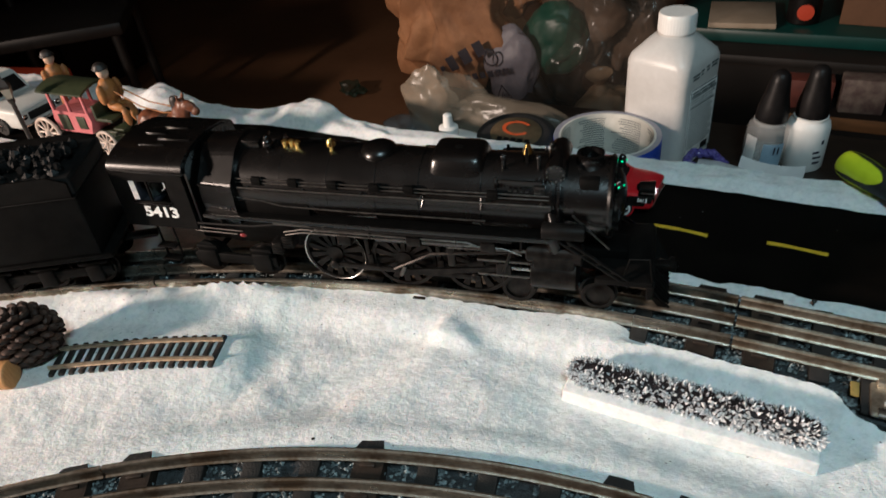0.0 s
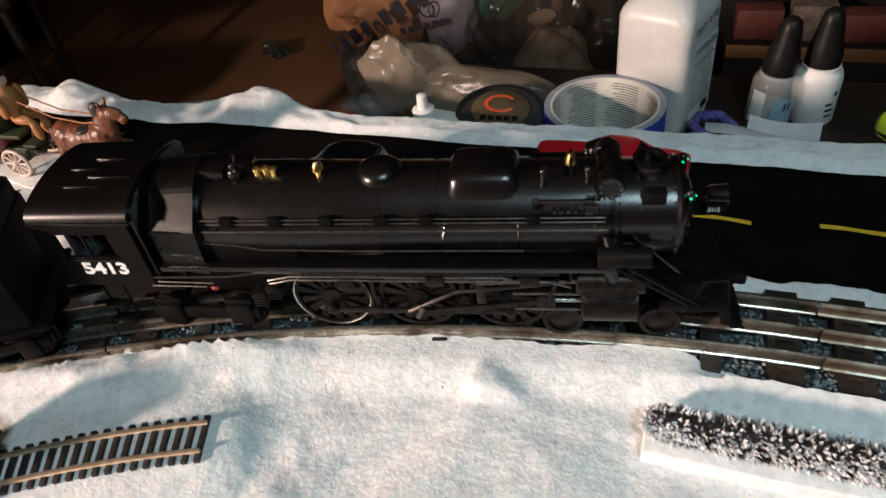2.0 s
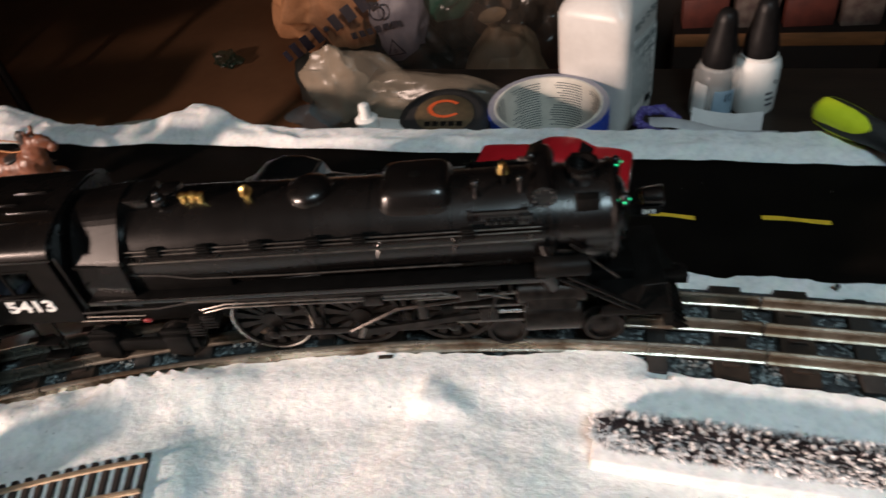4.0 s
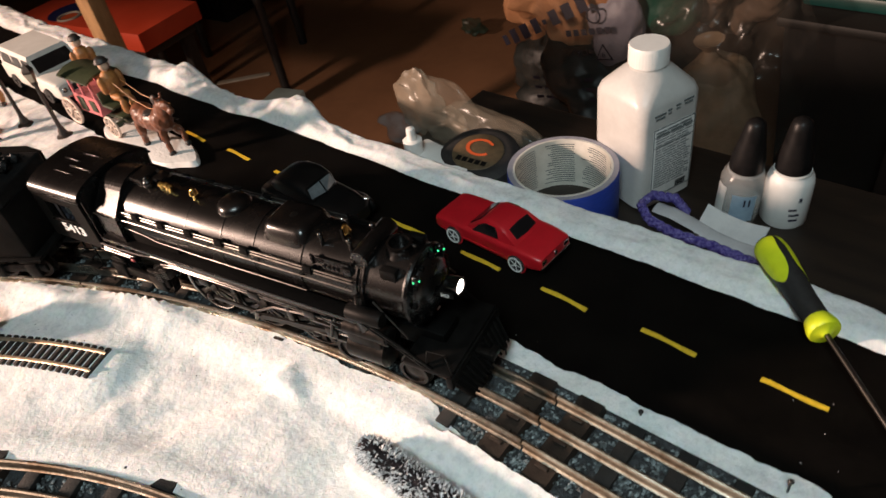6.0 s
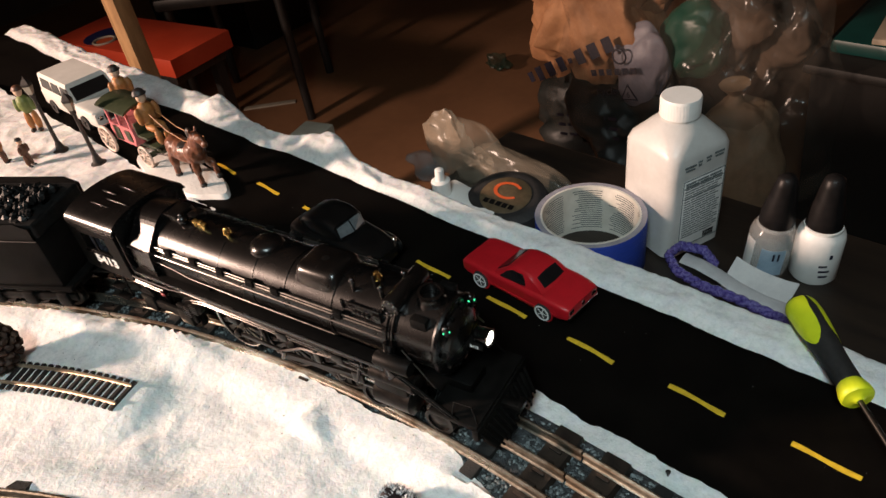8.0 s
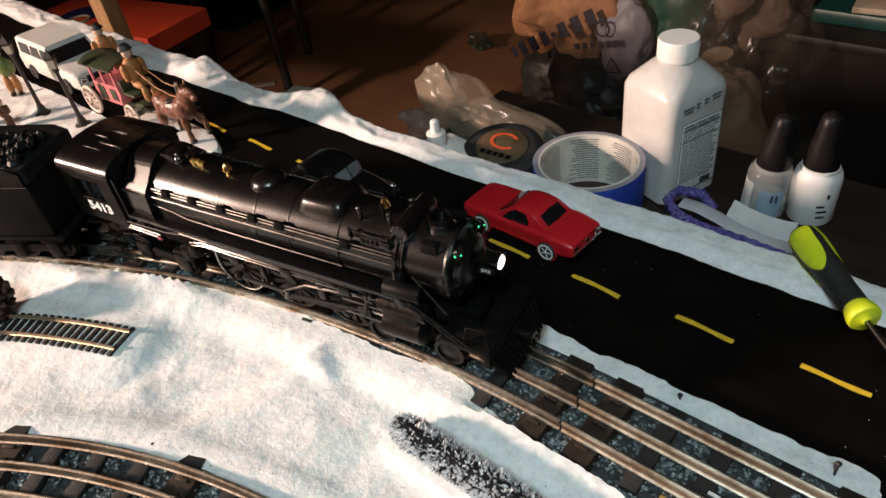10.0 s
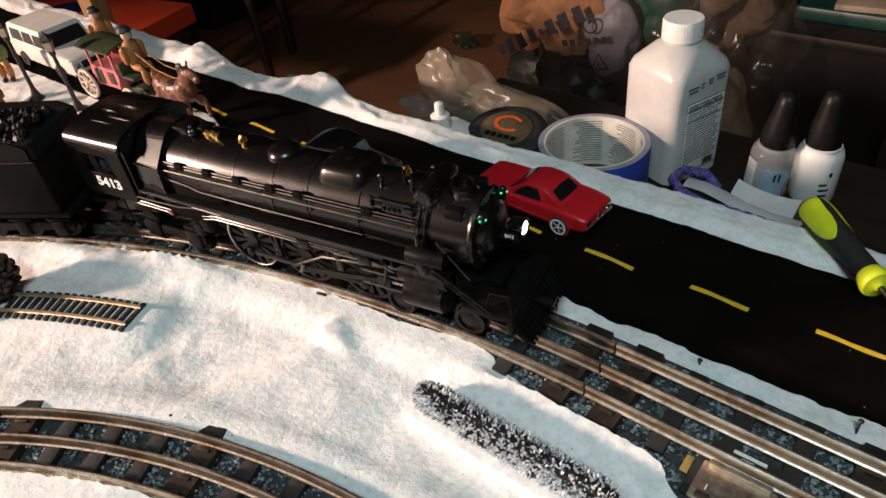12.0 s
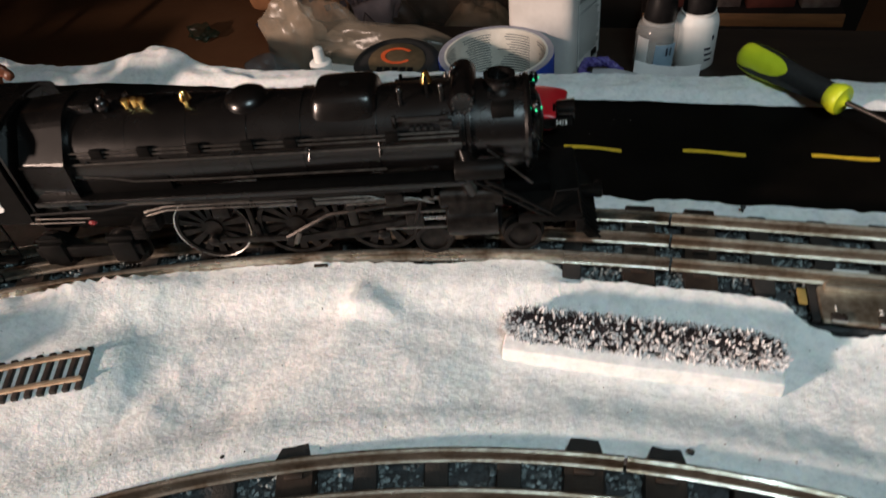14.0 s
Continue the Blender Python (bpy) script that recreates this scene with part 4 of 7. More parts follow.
DRV, TRK, TRAIL = spoked_wheel(0.0198, 14), spoked_wheel(0.0092, 0, solid=True), spoked_wheel(0.0104, 0, solid=True)
for sign in (-1, 1):
    for x in (-0.0757, -0.0320, 0.0118):
        set_wheel("driving_wheel", DRV, x, RAIL_TOP + 0.0198, sign * 0.0172, LOCO, x < -0.05)
    for x in (0.0365, 0.0805):
        set_wheel("pilot_wheel", TRK, x, RAIL_TOP + 0.0092, sign * 0.0176 - 0.004, LOCO, False)
    for x in (-0.1620, -0.1240):
        set_wheel("trailing_wheel", TRAIL, x, RAIL_TOP + 0.0104, sign * 0.0172 - 0.003, LOCO, False)
    bm = bmesh.new()
    box(bm, (-0.143, sign * 0.0235, 0.0295), (0.058, 0.0030, 0.0075), 0.0010)
    for x in (-0.1620, -0.1240):
        box(bm, (x, sign * 0.0245, 0.0295), (0.0130, 0.0042, 0.0135), 0.0014)
        box(bm, (x, sign * 0.0235, 0.0375), (0.0150, 0.0030, 0.0030), 0.0010)
    lathe(bm, [(0.0070, -0.001), (0.0070, 0.001)], 18, Matrix.Translation((-0.1620, sign * 0.0232, 0.0345)) @ Matrix.Rotation(radians(90), 4, "X"))
    lpart("trailing_truck_frame", bm, M_BLACKM)
    # rods and valve gear
    y = sign * 0.0222
    rods = lpart("side_rod", boxes(((-0.0320, y, 0.0310), (0.094, 0.0016, 0.0034)), bevel=0.0005), M_RUNGEAR)
    for x in (-0.0757, -0.0320, 0.0118):
        part("crank_pin", grown((lathe, [(0.0028, -0.0018), (0.0028, 0.0014), (0.0016, 0.0022), (0, 0.0024)], 14, Matrix.Translation((x, y, 0.0312)) @ Matrix.Rotation(radians(90 if sign < 0 else -90), 4, "X"))), M_RUNGEAR, rods)
    lpart("main_rod", grown((loft, [[(-0.034, sign * 0.0245 + a, 0.0312 + b) for a, b in ((-0.0008, -0.0022), (0.0008, -0.0022), (0.0008, 0.0022), (-0.0008, 0.0022))],
                                    [(0.030, sign * 0.0245 + a, 0.0408 + b) for a, b in ((-0.0008, -0.0014), (0.0008, -0.0014), (0.0008, 0.0014), (-0.0008, 0.0014))]])), M_RUNGEAR)
    lpart("crosshead", boxes(((0.0290, sign * 0.0240, 0.0412), (0.0085, 0.0050, 0.0080)), bevel=0.0008), M_RUNGEAR)
    lpart("crosshead_guide", boxes(((0.031, sign * 0.0240, 0.0464), (0.034, 0.0034, 0.0016)), ((0.031, sign * 0.0240, 0.0365), (0.034, 0.0034, 0.0016)), bevel=0.0003), M_DULLST, "bare steel crosshead guides")
    lpart("piston_rod", grown((rod, (0.030, sign * 0.024, 0.0412), (0.046, sign * 0.024, 0.0412), 0.0011)), M_STEEL)
    bm = bmesh.new()
    tube(bm, [(-0.036, sign * 0.0262, 0.0345), (-0.012, sign * 0.0262, 0.0480), (0.012, sign * 0.0262, 0.0510), (0.044, sign * 0.0255, 0.0548)], 0.0010, 6)
    tube(bm, [(0.0290, sign * 0.0265, 0.0395), (0.0340, sign * 0.0265, 0.0560)], 0.0010, 6)
    box(bm, (-0.0005, sign * 0.0255, 0.0505), (0.0048, 0.0030, 0.0200), 0.0012)
    box(bm, (0.006, sign * 0.0240, 0.0590), (0.030, 0.0030, 0.0032), 0.0008)
    lpart("valve_gear", bm, M_RUNGEAR)
    for x, z in ((-0.098, 0.052), (-0.106, 0.047)):
        pump = lpart("injector", boxes(((x, sign * 0.0285, z), (0.0075, 0.0080, 0.0085)), bevel=0.0012), M_RUNGEAR)
        for k in range(4):
            part("fin", boxes(((x, sign * 0.0318, z - 0.003 + 0.002 * k), (0.0070, 0.0022, 0.0008))), M_RUNGEAR, pump)
    lpart("red_valve_wheel", grown((ball, (-0.1270, sign * 0.0315, 0.0545), 0.0016, (1.5, 0.6, 0.8), 10, 6)), mat("red_enamel", (0.22, 0.01, 0.012), (0.16, 0.008, 0.01), 200, 0.4), "tiny red valve handle")
    # brake gear, lubricator, hangers, step and piping below the running board
    for x in (-0.0538, -0.0101, 0.0335):
        lpart("brake_hanger", boxes(((x, sign * 0.0190, 0.0430), (0.0026, 0.0030, 0.0180)), ((x + 0.0016, sign * 0.0190, 0.0350), (0.0030, 0.0042, 0.0090)), bevel=0.0006), M_RUNGEAR)
    for x, z in ((-0.062, 0.0560), (-0.020, 0.0590), (0.022, 0.0590)):
        lpart("lubricator", boxes(((x, sign * 0.0285, z), (0.0085, 0.0060, 0.0058)), ((x, sign * 0.0285, z + 0.0036), (0.0060, 0.0045, 0.0016)), bevel=0.0007), M_RUNGEAR)
    for x in (-0.140, -0.092, -0.046, 0.004, 0.040):
        lpart("board_bracket", boxes(((x, sign * 0.0270, 0.0628), (0.0014, 0.0070, 0.0075)), bevel=0.0003), M_BLACKM)
    for k, z in enumerate((0.0600, 0.0578)):
        lpart("brake_pipe", grown((tube, [(-0.100, sign * 0.0300, z - 0.002), (-0.088, sign * 0.0304, z + 0.0012), (0.010 + 0.02 * k, sign * 0.0304, z + 0.0012), (0.020 + 0.02 * k, sign * 0.0296, z - 0.003)], 0.0005, 6)), M_PIPE)
    lpart("return_crank", grown((tube, [(-0.0320, sign * 0.0268, 0.0312), (-0.0285, sign * 0.0270, 0.0385)], 0.0013, 8)), M_PIPE)
    lpart("radius_rod", grown((tube, [(-0.002, sign * 0.0270, 0.0545), (0.042, sign * 0.0262, 0.0552)], 0.0008, 6)), M_PIPE)
    lpart("reach_rod", grown((tube, [(-0.105, sign * 0.0308, 0.0645), (-0.004, sign * 0.0285, 0.0590)], 0.0006, 6)), M_PIPE)
    for z in (0.0300, 0.0400):
        lpart("cab_step", boxes(((-0.186, sign * 0.0285, z), (0.0130, 0.0060, 0.0010)), bevel=0.0003), M_BLACKM)
    lpart("step_hanger", boxes(((-0.1915, sign * 0.0262, 0.0430), (0.0012, 0.0010, 0.0280)), ((-0.1805, sign * 0.0262, 0.0430), (0.0012, 0.0010, 0.0280)), bevel=0.0002), M_BLACKM)
    for u in (0.0600, 0.0820):
        for k in range(11):
            a = radians(-15 + 14 * k)
            part("rivet", grown((ball, (u, sign * (RB - 0.0004) * math.cos(a), AX + (RB - 0.0004) * math.sin(a)), 0.00048, (1, 1, 1), 6, 4)), M_BLACK, boiler)
for sx in (-0.0757, -0.0320, 0.0118, 0.0365, 0.0805, -0.1620, -0.1240):
    z = RAIL_TOP + (0.0198 if -0.08 < sx < 0.02 else 0.0092 if sx > 0 else 0.0104)
    lpart("axle", grown((rod, (sx, -0.018, z), (sx, 0.018, z), 0.0018)), M_RUNGEAR)
# added black plates behind the window that stand in for the cab's dark inside
lpart("cab_bulkhead", boxes(((-0.1800, 0.010, 0.0790), (0.016, 0.0020, 0.024)), ((-0.1945, 0.012, 0.0770), (0.008, 0.0020, 0.020)), bevel=0.0005), M_BLACKM)

# ---------------- tender ----------------
ang = 10.05 + math.degrees(0.332 / OR)
TENDER = thing("locomotive_tender", pose(-OR * math.sin(radians(ang)), OC[1] + OR * math.cos(radians(ang)), 0, 0, 0, ang), "satin black coal tender coupled behind the locomotive", "model tender")
TL, TW = 0.104, 0.0300
part("tender_body", boxes(((0, 0, 0.0660), (2 * TL, 2 * TW, 0.0420)), bevel=0.0016), M_BLACKM, TENDER)
bm = bmesh.new()
for sign in (-1, 1):
    prism(bm, [(-0.030, 0.085), (TL - 0.002, 0.085), (TL - 0.002, 0.0965), (TL - 0.012, 0.1010), (-0.026, 0.1010)], 0.0014, pose(0, sign * (TW - 0.0010) - 0.0007, 0))
part("bunker_side", bm, M_BLACKM, TENDER)
bm = bmesh.new()
tube(bm, [(-TL, -TW - 0.0002, 0.0868), (TL, -TW - 0.0002, 0.0868)], 0.0005, 6)
tube(bm, [(-TL, TW + 0.0002, 0.0868), (TL, TW + 0.0002, 0.0868)], 0.0005, 6)
part("bunker_beading", bm, M_BLACKM, TENDER)
part("tender_deck", boxes(((0, 0, 0.0440), (2 * TL + 0.012, 2 * TW + 0.002, 0.0030)), bevel=0.0006), M_BLACKM, TENDER)
part("tender_frame", boxes(((0, 0, 0.0385), (2 * TL, 0.030, 0.010)), bevel=0.001), M_BLACKM, TENDER)
part("drawbar", boxes(((TL + 0.010, 0, 0.0380), (0.030, 0.0080, 0.0025)), bevel=0.0006), M_RUNGEAR, TENDER)
bm = bmesh.new()
crng = random.Random(9)
for k in range(420):
    x, y = crng.uniform(-0.028, TL - 0.008), crng.uniform(-TW + 0.004, TW - 0.004)
    h = 0.0900 + 0.012 * (1 - (y / TW) ** 2) + crng.uniform(-0.001, 0.002)
    r = crng.uniform(0.0016, 0.0036)
    vs = bmesh.ops.create_icosphere(bm, subdivisions=1, radius=r)["verts"]
    for v in vs:
        v.co *= crng.uniform(0.7, 1.25)
    bmesh.ops.translate(bm, vec=(x, y, h), verts=vs)
box(bm, (0.036, 0, 0.092), (0.135, 2 * TW - 0.006, 0.012), 0.002)
tagged(part("coal_load", bm, M_COAL, TENDER, "heap of glossy black coal", smooth=False), kind="stuff")
for cx in (-0.062, 0.062):
    for sign in (-1, 1):
        for x in (-0.030, 0, 0.030):
            set_wheel("tender_wheel", TRAIL, cx + x, RAIL_TOP + 0.0104, sign * 0.0172, TENDER, False)
        bm = bmesh.new()
        box(bm, (cx, sign * 0.0232, 0.0300), (0.082, 0.0030, 0.0060), 0.0010)
        for x in (-0.030, 0, 0.030):
            box(bm, (cx + x, sign * 0.0245, 0.0290), (0.0100, 0.0044, 0.0120), 0.0014)
            box(bm, (cx + x, sign * 0.0235, 0.0362), (0.0190, 0.0030, 0.0026), 0.0010)
        part("tender_truck_frame", bm, M_BLACKM, TENDER)

# ---------------- things on and behind the layout ----------------
SHELF = -0.056
M_RED = mat("red_enamel_paint", (0.56, 0.012, 0.020), (0.47, 0.010, 0.016), 60, 0.36, coat=0.2, rvar=0.06)
M_GLASSK = mat("dark_tinted_glass", (0.006, 0.006, 0.007), (0.010, 0.010, 0.011), 60, 0.14, spec=0.6)
M_TYRE = mat("black_rubber", (0.012, 0.011, 0.011), (0.020, 0.019, 0.018), 200, 0.75)
M_CHROME = mat("chrome", (0.82, 0.82, 0.82), (0.7, 0.7, 0.7), 200, 0.16, metal=1.0)
M_CARBLK = mat("black_car_enamel", (0.003, 0.003, 0.0032), (0.005, 0.005, 0.005), 60, 0.30, spec=0.25)
M_CARWHT = mat("white_car_enamel", (0.70, 0.69, 0.65), (0.62, 0.61, 0.57), 60, 0.4, coat=0.2)
M_WHITEPL = mat("white_plastic", (0.80, 0.79, 0.76), (0.72, 0.71, 0.68), 40, 0.42, bump=0.05)
M_HDPE = mat("milky_bottle_plastic", (0.56, 0.55, 0.53), (0.48, 0.47, 0.45), 30, 0.40, bump=0.06, bscale=260)
M_BLUE = mat("blue_masking_tape", (0.014, 0.052, 0.36), (0.010, 0.040, 0.28), 80, 0.6, bump=0.2, stretch=(1, 1, 14))
M_CORE = mat("printed_cardboard_core", (0.66, 0.64, 0.58), (0.55, 0.53, 0.47), 60, 0.55)
M_INK = mat("grey_ink", (0.16, 0.18, 0.18), (0.10, 0.12, 0.12), 200, 0.7)
M_NAVY = mat("navy_ink", (0.008, 0.009, 0.026), (0.006, 0.007, 0.02), 200, 0.6)
M_LABELW = mat("white_paper_label", (0.74, 0.74, 0.72), (0.66, 0.66, 0.64), 120, 0.6)
M_CAPBLK = mat("black_cap_plastic", (0.005, 0.0045, 0.0045), (0.009, 0.008, 0.008), 200, 0.42, spec=0.18)
M_ORANGE = mat("orange_print", (0.62, 0.10, 0.03), (0.52, 0.08, 0.02), 100, 0.5)
M_TMFACE = mat("brown_badge", (0.12, 0.085, 0.048), (0.08, 0.055, 0.032), 160, 0.4)
M_LIME = mat("lime_grip_plastic", (0.74, 0.82, 0.03), (0.66, 0.74, 0.022), 120, 0.42)
M_GRIP = mat("black_grip_rubber", (0.014, 0.013, 0.013), (0.024, 0.022, 0.021), 300, 0.62, bump=0.2)
M_PURPLE = mat("purple_glitter_cord", (0.034, 0.022, 0.17), (0.14, 0.12, 0.36), 520, 0.24, bump=0.4, coat=0.5)
M_GREYST = mat("grey_plastic_strap", (0.62, 0.62, 0.63), (0.50, 0.50, 0.52), 60, 0.40, alpha=0.75, bump=0.3)
M_CLEAR = mat("clear_bottle_plastic", (0.70, 0.70, 0.68), (0.60, 0.60, 0.58), 50, 0.16, alpha=0.28, spec=0.6)
M_FILM = mat("crumpled_clear_film", (0.46, 0.39, 0.30), (0.34, 0.28, 0.21), 40, 0.22, alpha=0.13, bump=0.35, bscale=60, spec=0.6)
M_FOLD = mat("folded_milky_film", (0.36, 0.29, 0.215), (0.25, 0.195, 0.14), 50, 0.30, alpha=0.42, bump=0.3, bscale=60)
M_FILM2 = mat("crumpled_thin_clear_film", (0.16, 0.14, 0.115), (0.10, 0.09, 0.075), 14, 0.20, alpha=0.15, bump=1.0, bscale=22, spec=1.0)
M_KRAFT = mat("brown_kraft_paper", (0.46, 0.225, 0.105), (0.30, 0.135, 0.058), 16, 0.75, bump=0.7, bscale=50)
M_PAPERW = mat("white_print_film", (0.25, 0.24, 0.275), (0.16, 0.155, 0.19), 16, 0.5, bump=0.5, bscale=50)
M_GREENF = mat("dark_green_film", (0.014, 0.085, 0.055), (0.010, 0.06, 0.04), 10, 0.4, bump=0.5, bscale=40)
M_DKBAG = mat("black_bin_liner", (0.011, 0.013, 0.012), (0.026, 0.028, 0.026), 14, 0.40, bump=0.9, bscale=40, spec=0.3)
M_TANBAG = mat("tan_cloth_in_film", (0.34, 0.235, 0.145), (0.24, 0.165, 0.10), 20, 0.6, bump=0.6, bscale=60)
# brown card taken nearly black: the shade behind the table is in this colour
M_CARTON_SHADED = mat("brown_carton", (0.0132, 0.0066, 0.0036), (0.0096, 0.0048, 0.0030), 8, 0.75, bump=0.15, bscale=80)
M_CREAM = mat("cream_carton", (0.40, 0.36, 0.29), (0.32, 0.28, 0.22), 20, 0.7)
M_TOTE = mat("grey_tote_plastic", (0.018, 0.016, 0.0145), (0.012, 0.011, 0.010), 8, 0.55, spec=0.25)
M_TEAL = mat("teal_lid_plastic", (0.0045, 0.055, 0.047), (0.0035, 0.040, 0.035), 12, 0.4)
M_REDBOX = mat("red_box_card", (0.62, 0.07, 0.028), (0.52, 0.055, 0.022), 8, 0.5)
M_BLUEDOT = mat("navy_roundel_print", (0.015, 0.02, 0.09), (0.012, 0.015, 0.07), 30, 0.5)
M_POST = mat("tan_timber", (0.50, 0.30, 0.14), (0.32, 0.18, 0.08), 10, 0.7, bump=0.3, bscale=60, stretch=(6, 6, 1))
M_LEG = mat("black_steel_leg", (0.010, 0.010, 0.010), (0.018, 0.017, 0.016), 40, 0.45)
M_PINK = mat("pink_coach_paint", (0.55, 0.16, 0.17), (0.45, 0.12, 0.13), 200, 0.5)
M_DKGREEN = mat("dark_green_coach_paint", (0.020, 0.028, 0.012), (0.034, 0.042, 0.02), 200, 0.45)
M_PALEWH = mat("pale_wheel_paint", (0.62, 0.50, 0.42), (0.50, 0.39, 0.32), 300, 0.5)
M_TANF = mat("ochre_figure_paint", (0.45, 0.19, 0.055), (0.30, 0.115, 0.035), 260, 0.5)
M_SKIN = mat("pale_figure_paint", (0.62, 0.42, 0.30), (0.52, 0.34, 0.24), 260, 0.5)
M_HORSE = mat("chestnut_figure_paint", (0.17, 0.055, 0.024), (0.09, 0.028, 0.012), 260, 0.42)
M_OLIVE = mat("green_figure_paint", (0.16, 0.20, 0.05), (0.11, 0.14, 0.035), 260, 0.5)
M_DARKF = mat("dark_figure_paint", (0.016, 0.013, 0.012), (0.03, 0.022, 0.018), 260, 0.5)
M_BROWNF = mat("brown_figure_paint", (0.11, 0.045, 0.022), (0.08, 0.03, 0.015), 260, 0.5)
M_BASEW = mat("glossy_snow_base", (0.80, 0.79, 0.76), (0.72, 0.71, 0.68), 60, 0.5, bump=0.3, bscale=300)
M_NEEDLE = mat("dark_bristles", (0.012, 0.007, 0.008), (0.034, 0.022, 0.024), 400, 0.7, island=0.6)
M_FROST = mat("frosted_flecks", (0.80, 0.80, 0.80), (0.68, 0.68, 0.69), 400, 0.8, island=0.15)
M_CONE = mat("pine_cone_scale", (0.022, 0.010, 0.006), (0.05, 0.022, 0.012), 300, 0.7, island=0.4)
M_LOG = mat("cut_log", (0.52, 0.27, 0.10), (0.40, 0.19, 0.07), 120, 0.6, stretch=(1, 6, 6))
M_SPIKE = mat("black_track_spike", (0.012, 0.011, 0.011), (0.02, 0.018, 0.017), 200, 0.5)
M_HORAIL = mat("brass_small_rail", (0.80, 0.66, 0.50), (0.62, 0.47, 0.33), 200, 0.42, metal=0.9)
M_HOTIE = mat("dark_plastic_small_tie", (0.010, 0.007, 0.006), (0.020, 0.014, 0.012), 300, 0.6)


# ----- red coupe -----
def rounded_ring(x, hw, z0, z1, p=0.32, n=36):
    ring, zc, hz = [], (z0 + z1) / 2, (z1 - z0) / 2
    for k in range(n):
        a = math.tau * (k + 0.5) / n
        c, s = math.cos(a), math.sin(a)
        ring.append((x, hw * math.copysign(abs(c) ** p, c), zc + hz * math.copysign(abs(s) ** p, s)))
    return ring


def car_wheels(car, spots, r, width, whitewall, hub):
    for x, y in spots:
        m = Matrix.Translation((x, y, r)) @ Matrix.Rotation(radians(90 if y < 0 else -90), 4, "X")
        w = width / 2
        tyre = part("wheel", grown((lathe, [(r * 0.55, -w), (r * 0.94, -w), (r, -w * 0.6), (r, w * 0.6), (r * 0.94, w), (r * 0.55, w)], 28)), M_TYRE, car, m=m)
        bm = bmesh.new()
        if whitewall:
            lathe(bm, [(r * 0.70, w + 0.0001), (r * 0.70, w + 0.00045), (r * 0.88, w + 0.00045), (r * 0.88, w + 0.0001)], 28, None, False)
            part("whitewall", bm, M_WHITEPL, tyre, "white painted tyre band")
            bm = bmesh.new()
        lathe(bm, [(r * 0.64, w * 0.85), (r * 0.60, w * 0.8), (r * 0.2, w * 0.7), (r * 0.16, w * 1.05), (0, w * 1.1)], 20, None, False)
        for k in range(5):
            a = math.tau * k / 5
            box(bm, (r * 0.38, 0, w * 0.85), (r * 0.44, r * 0.12, w * 0.4), 0, Matrix.Rotation(a, 4, "Z"))
        part("hub", bm, hub, tyre, "spoked hub")


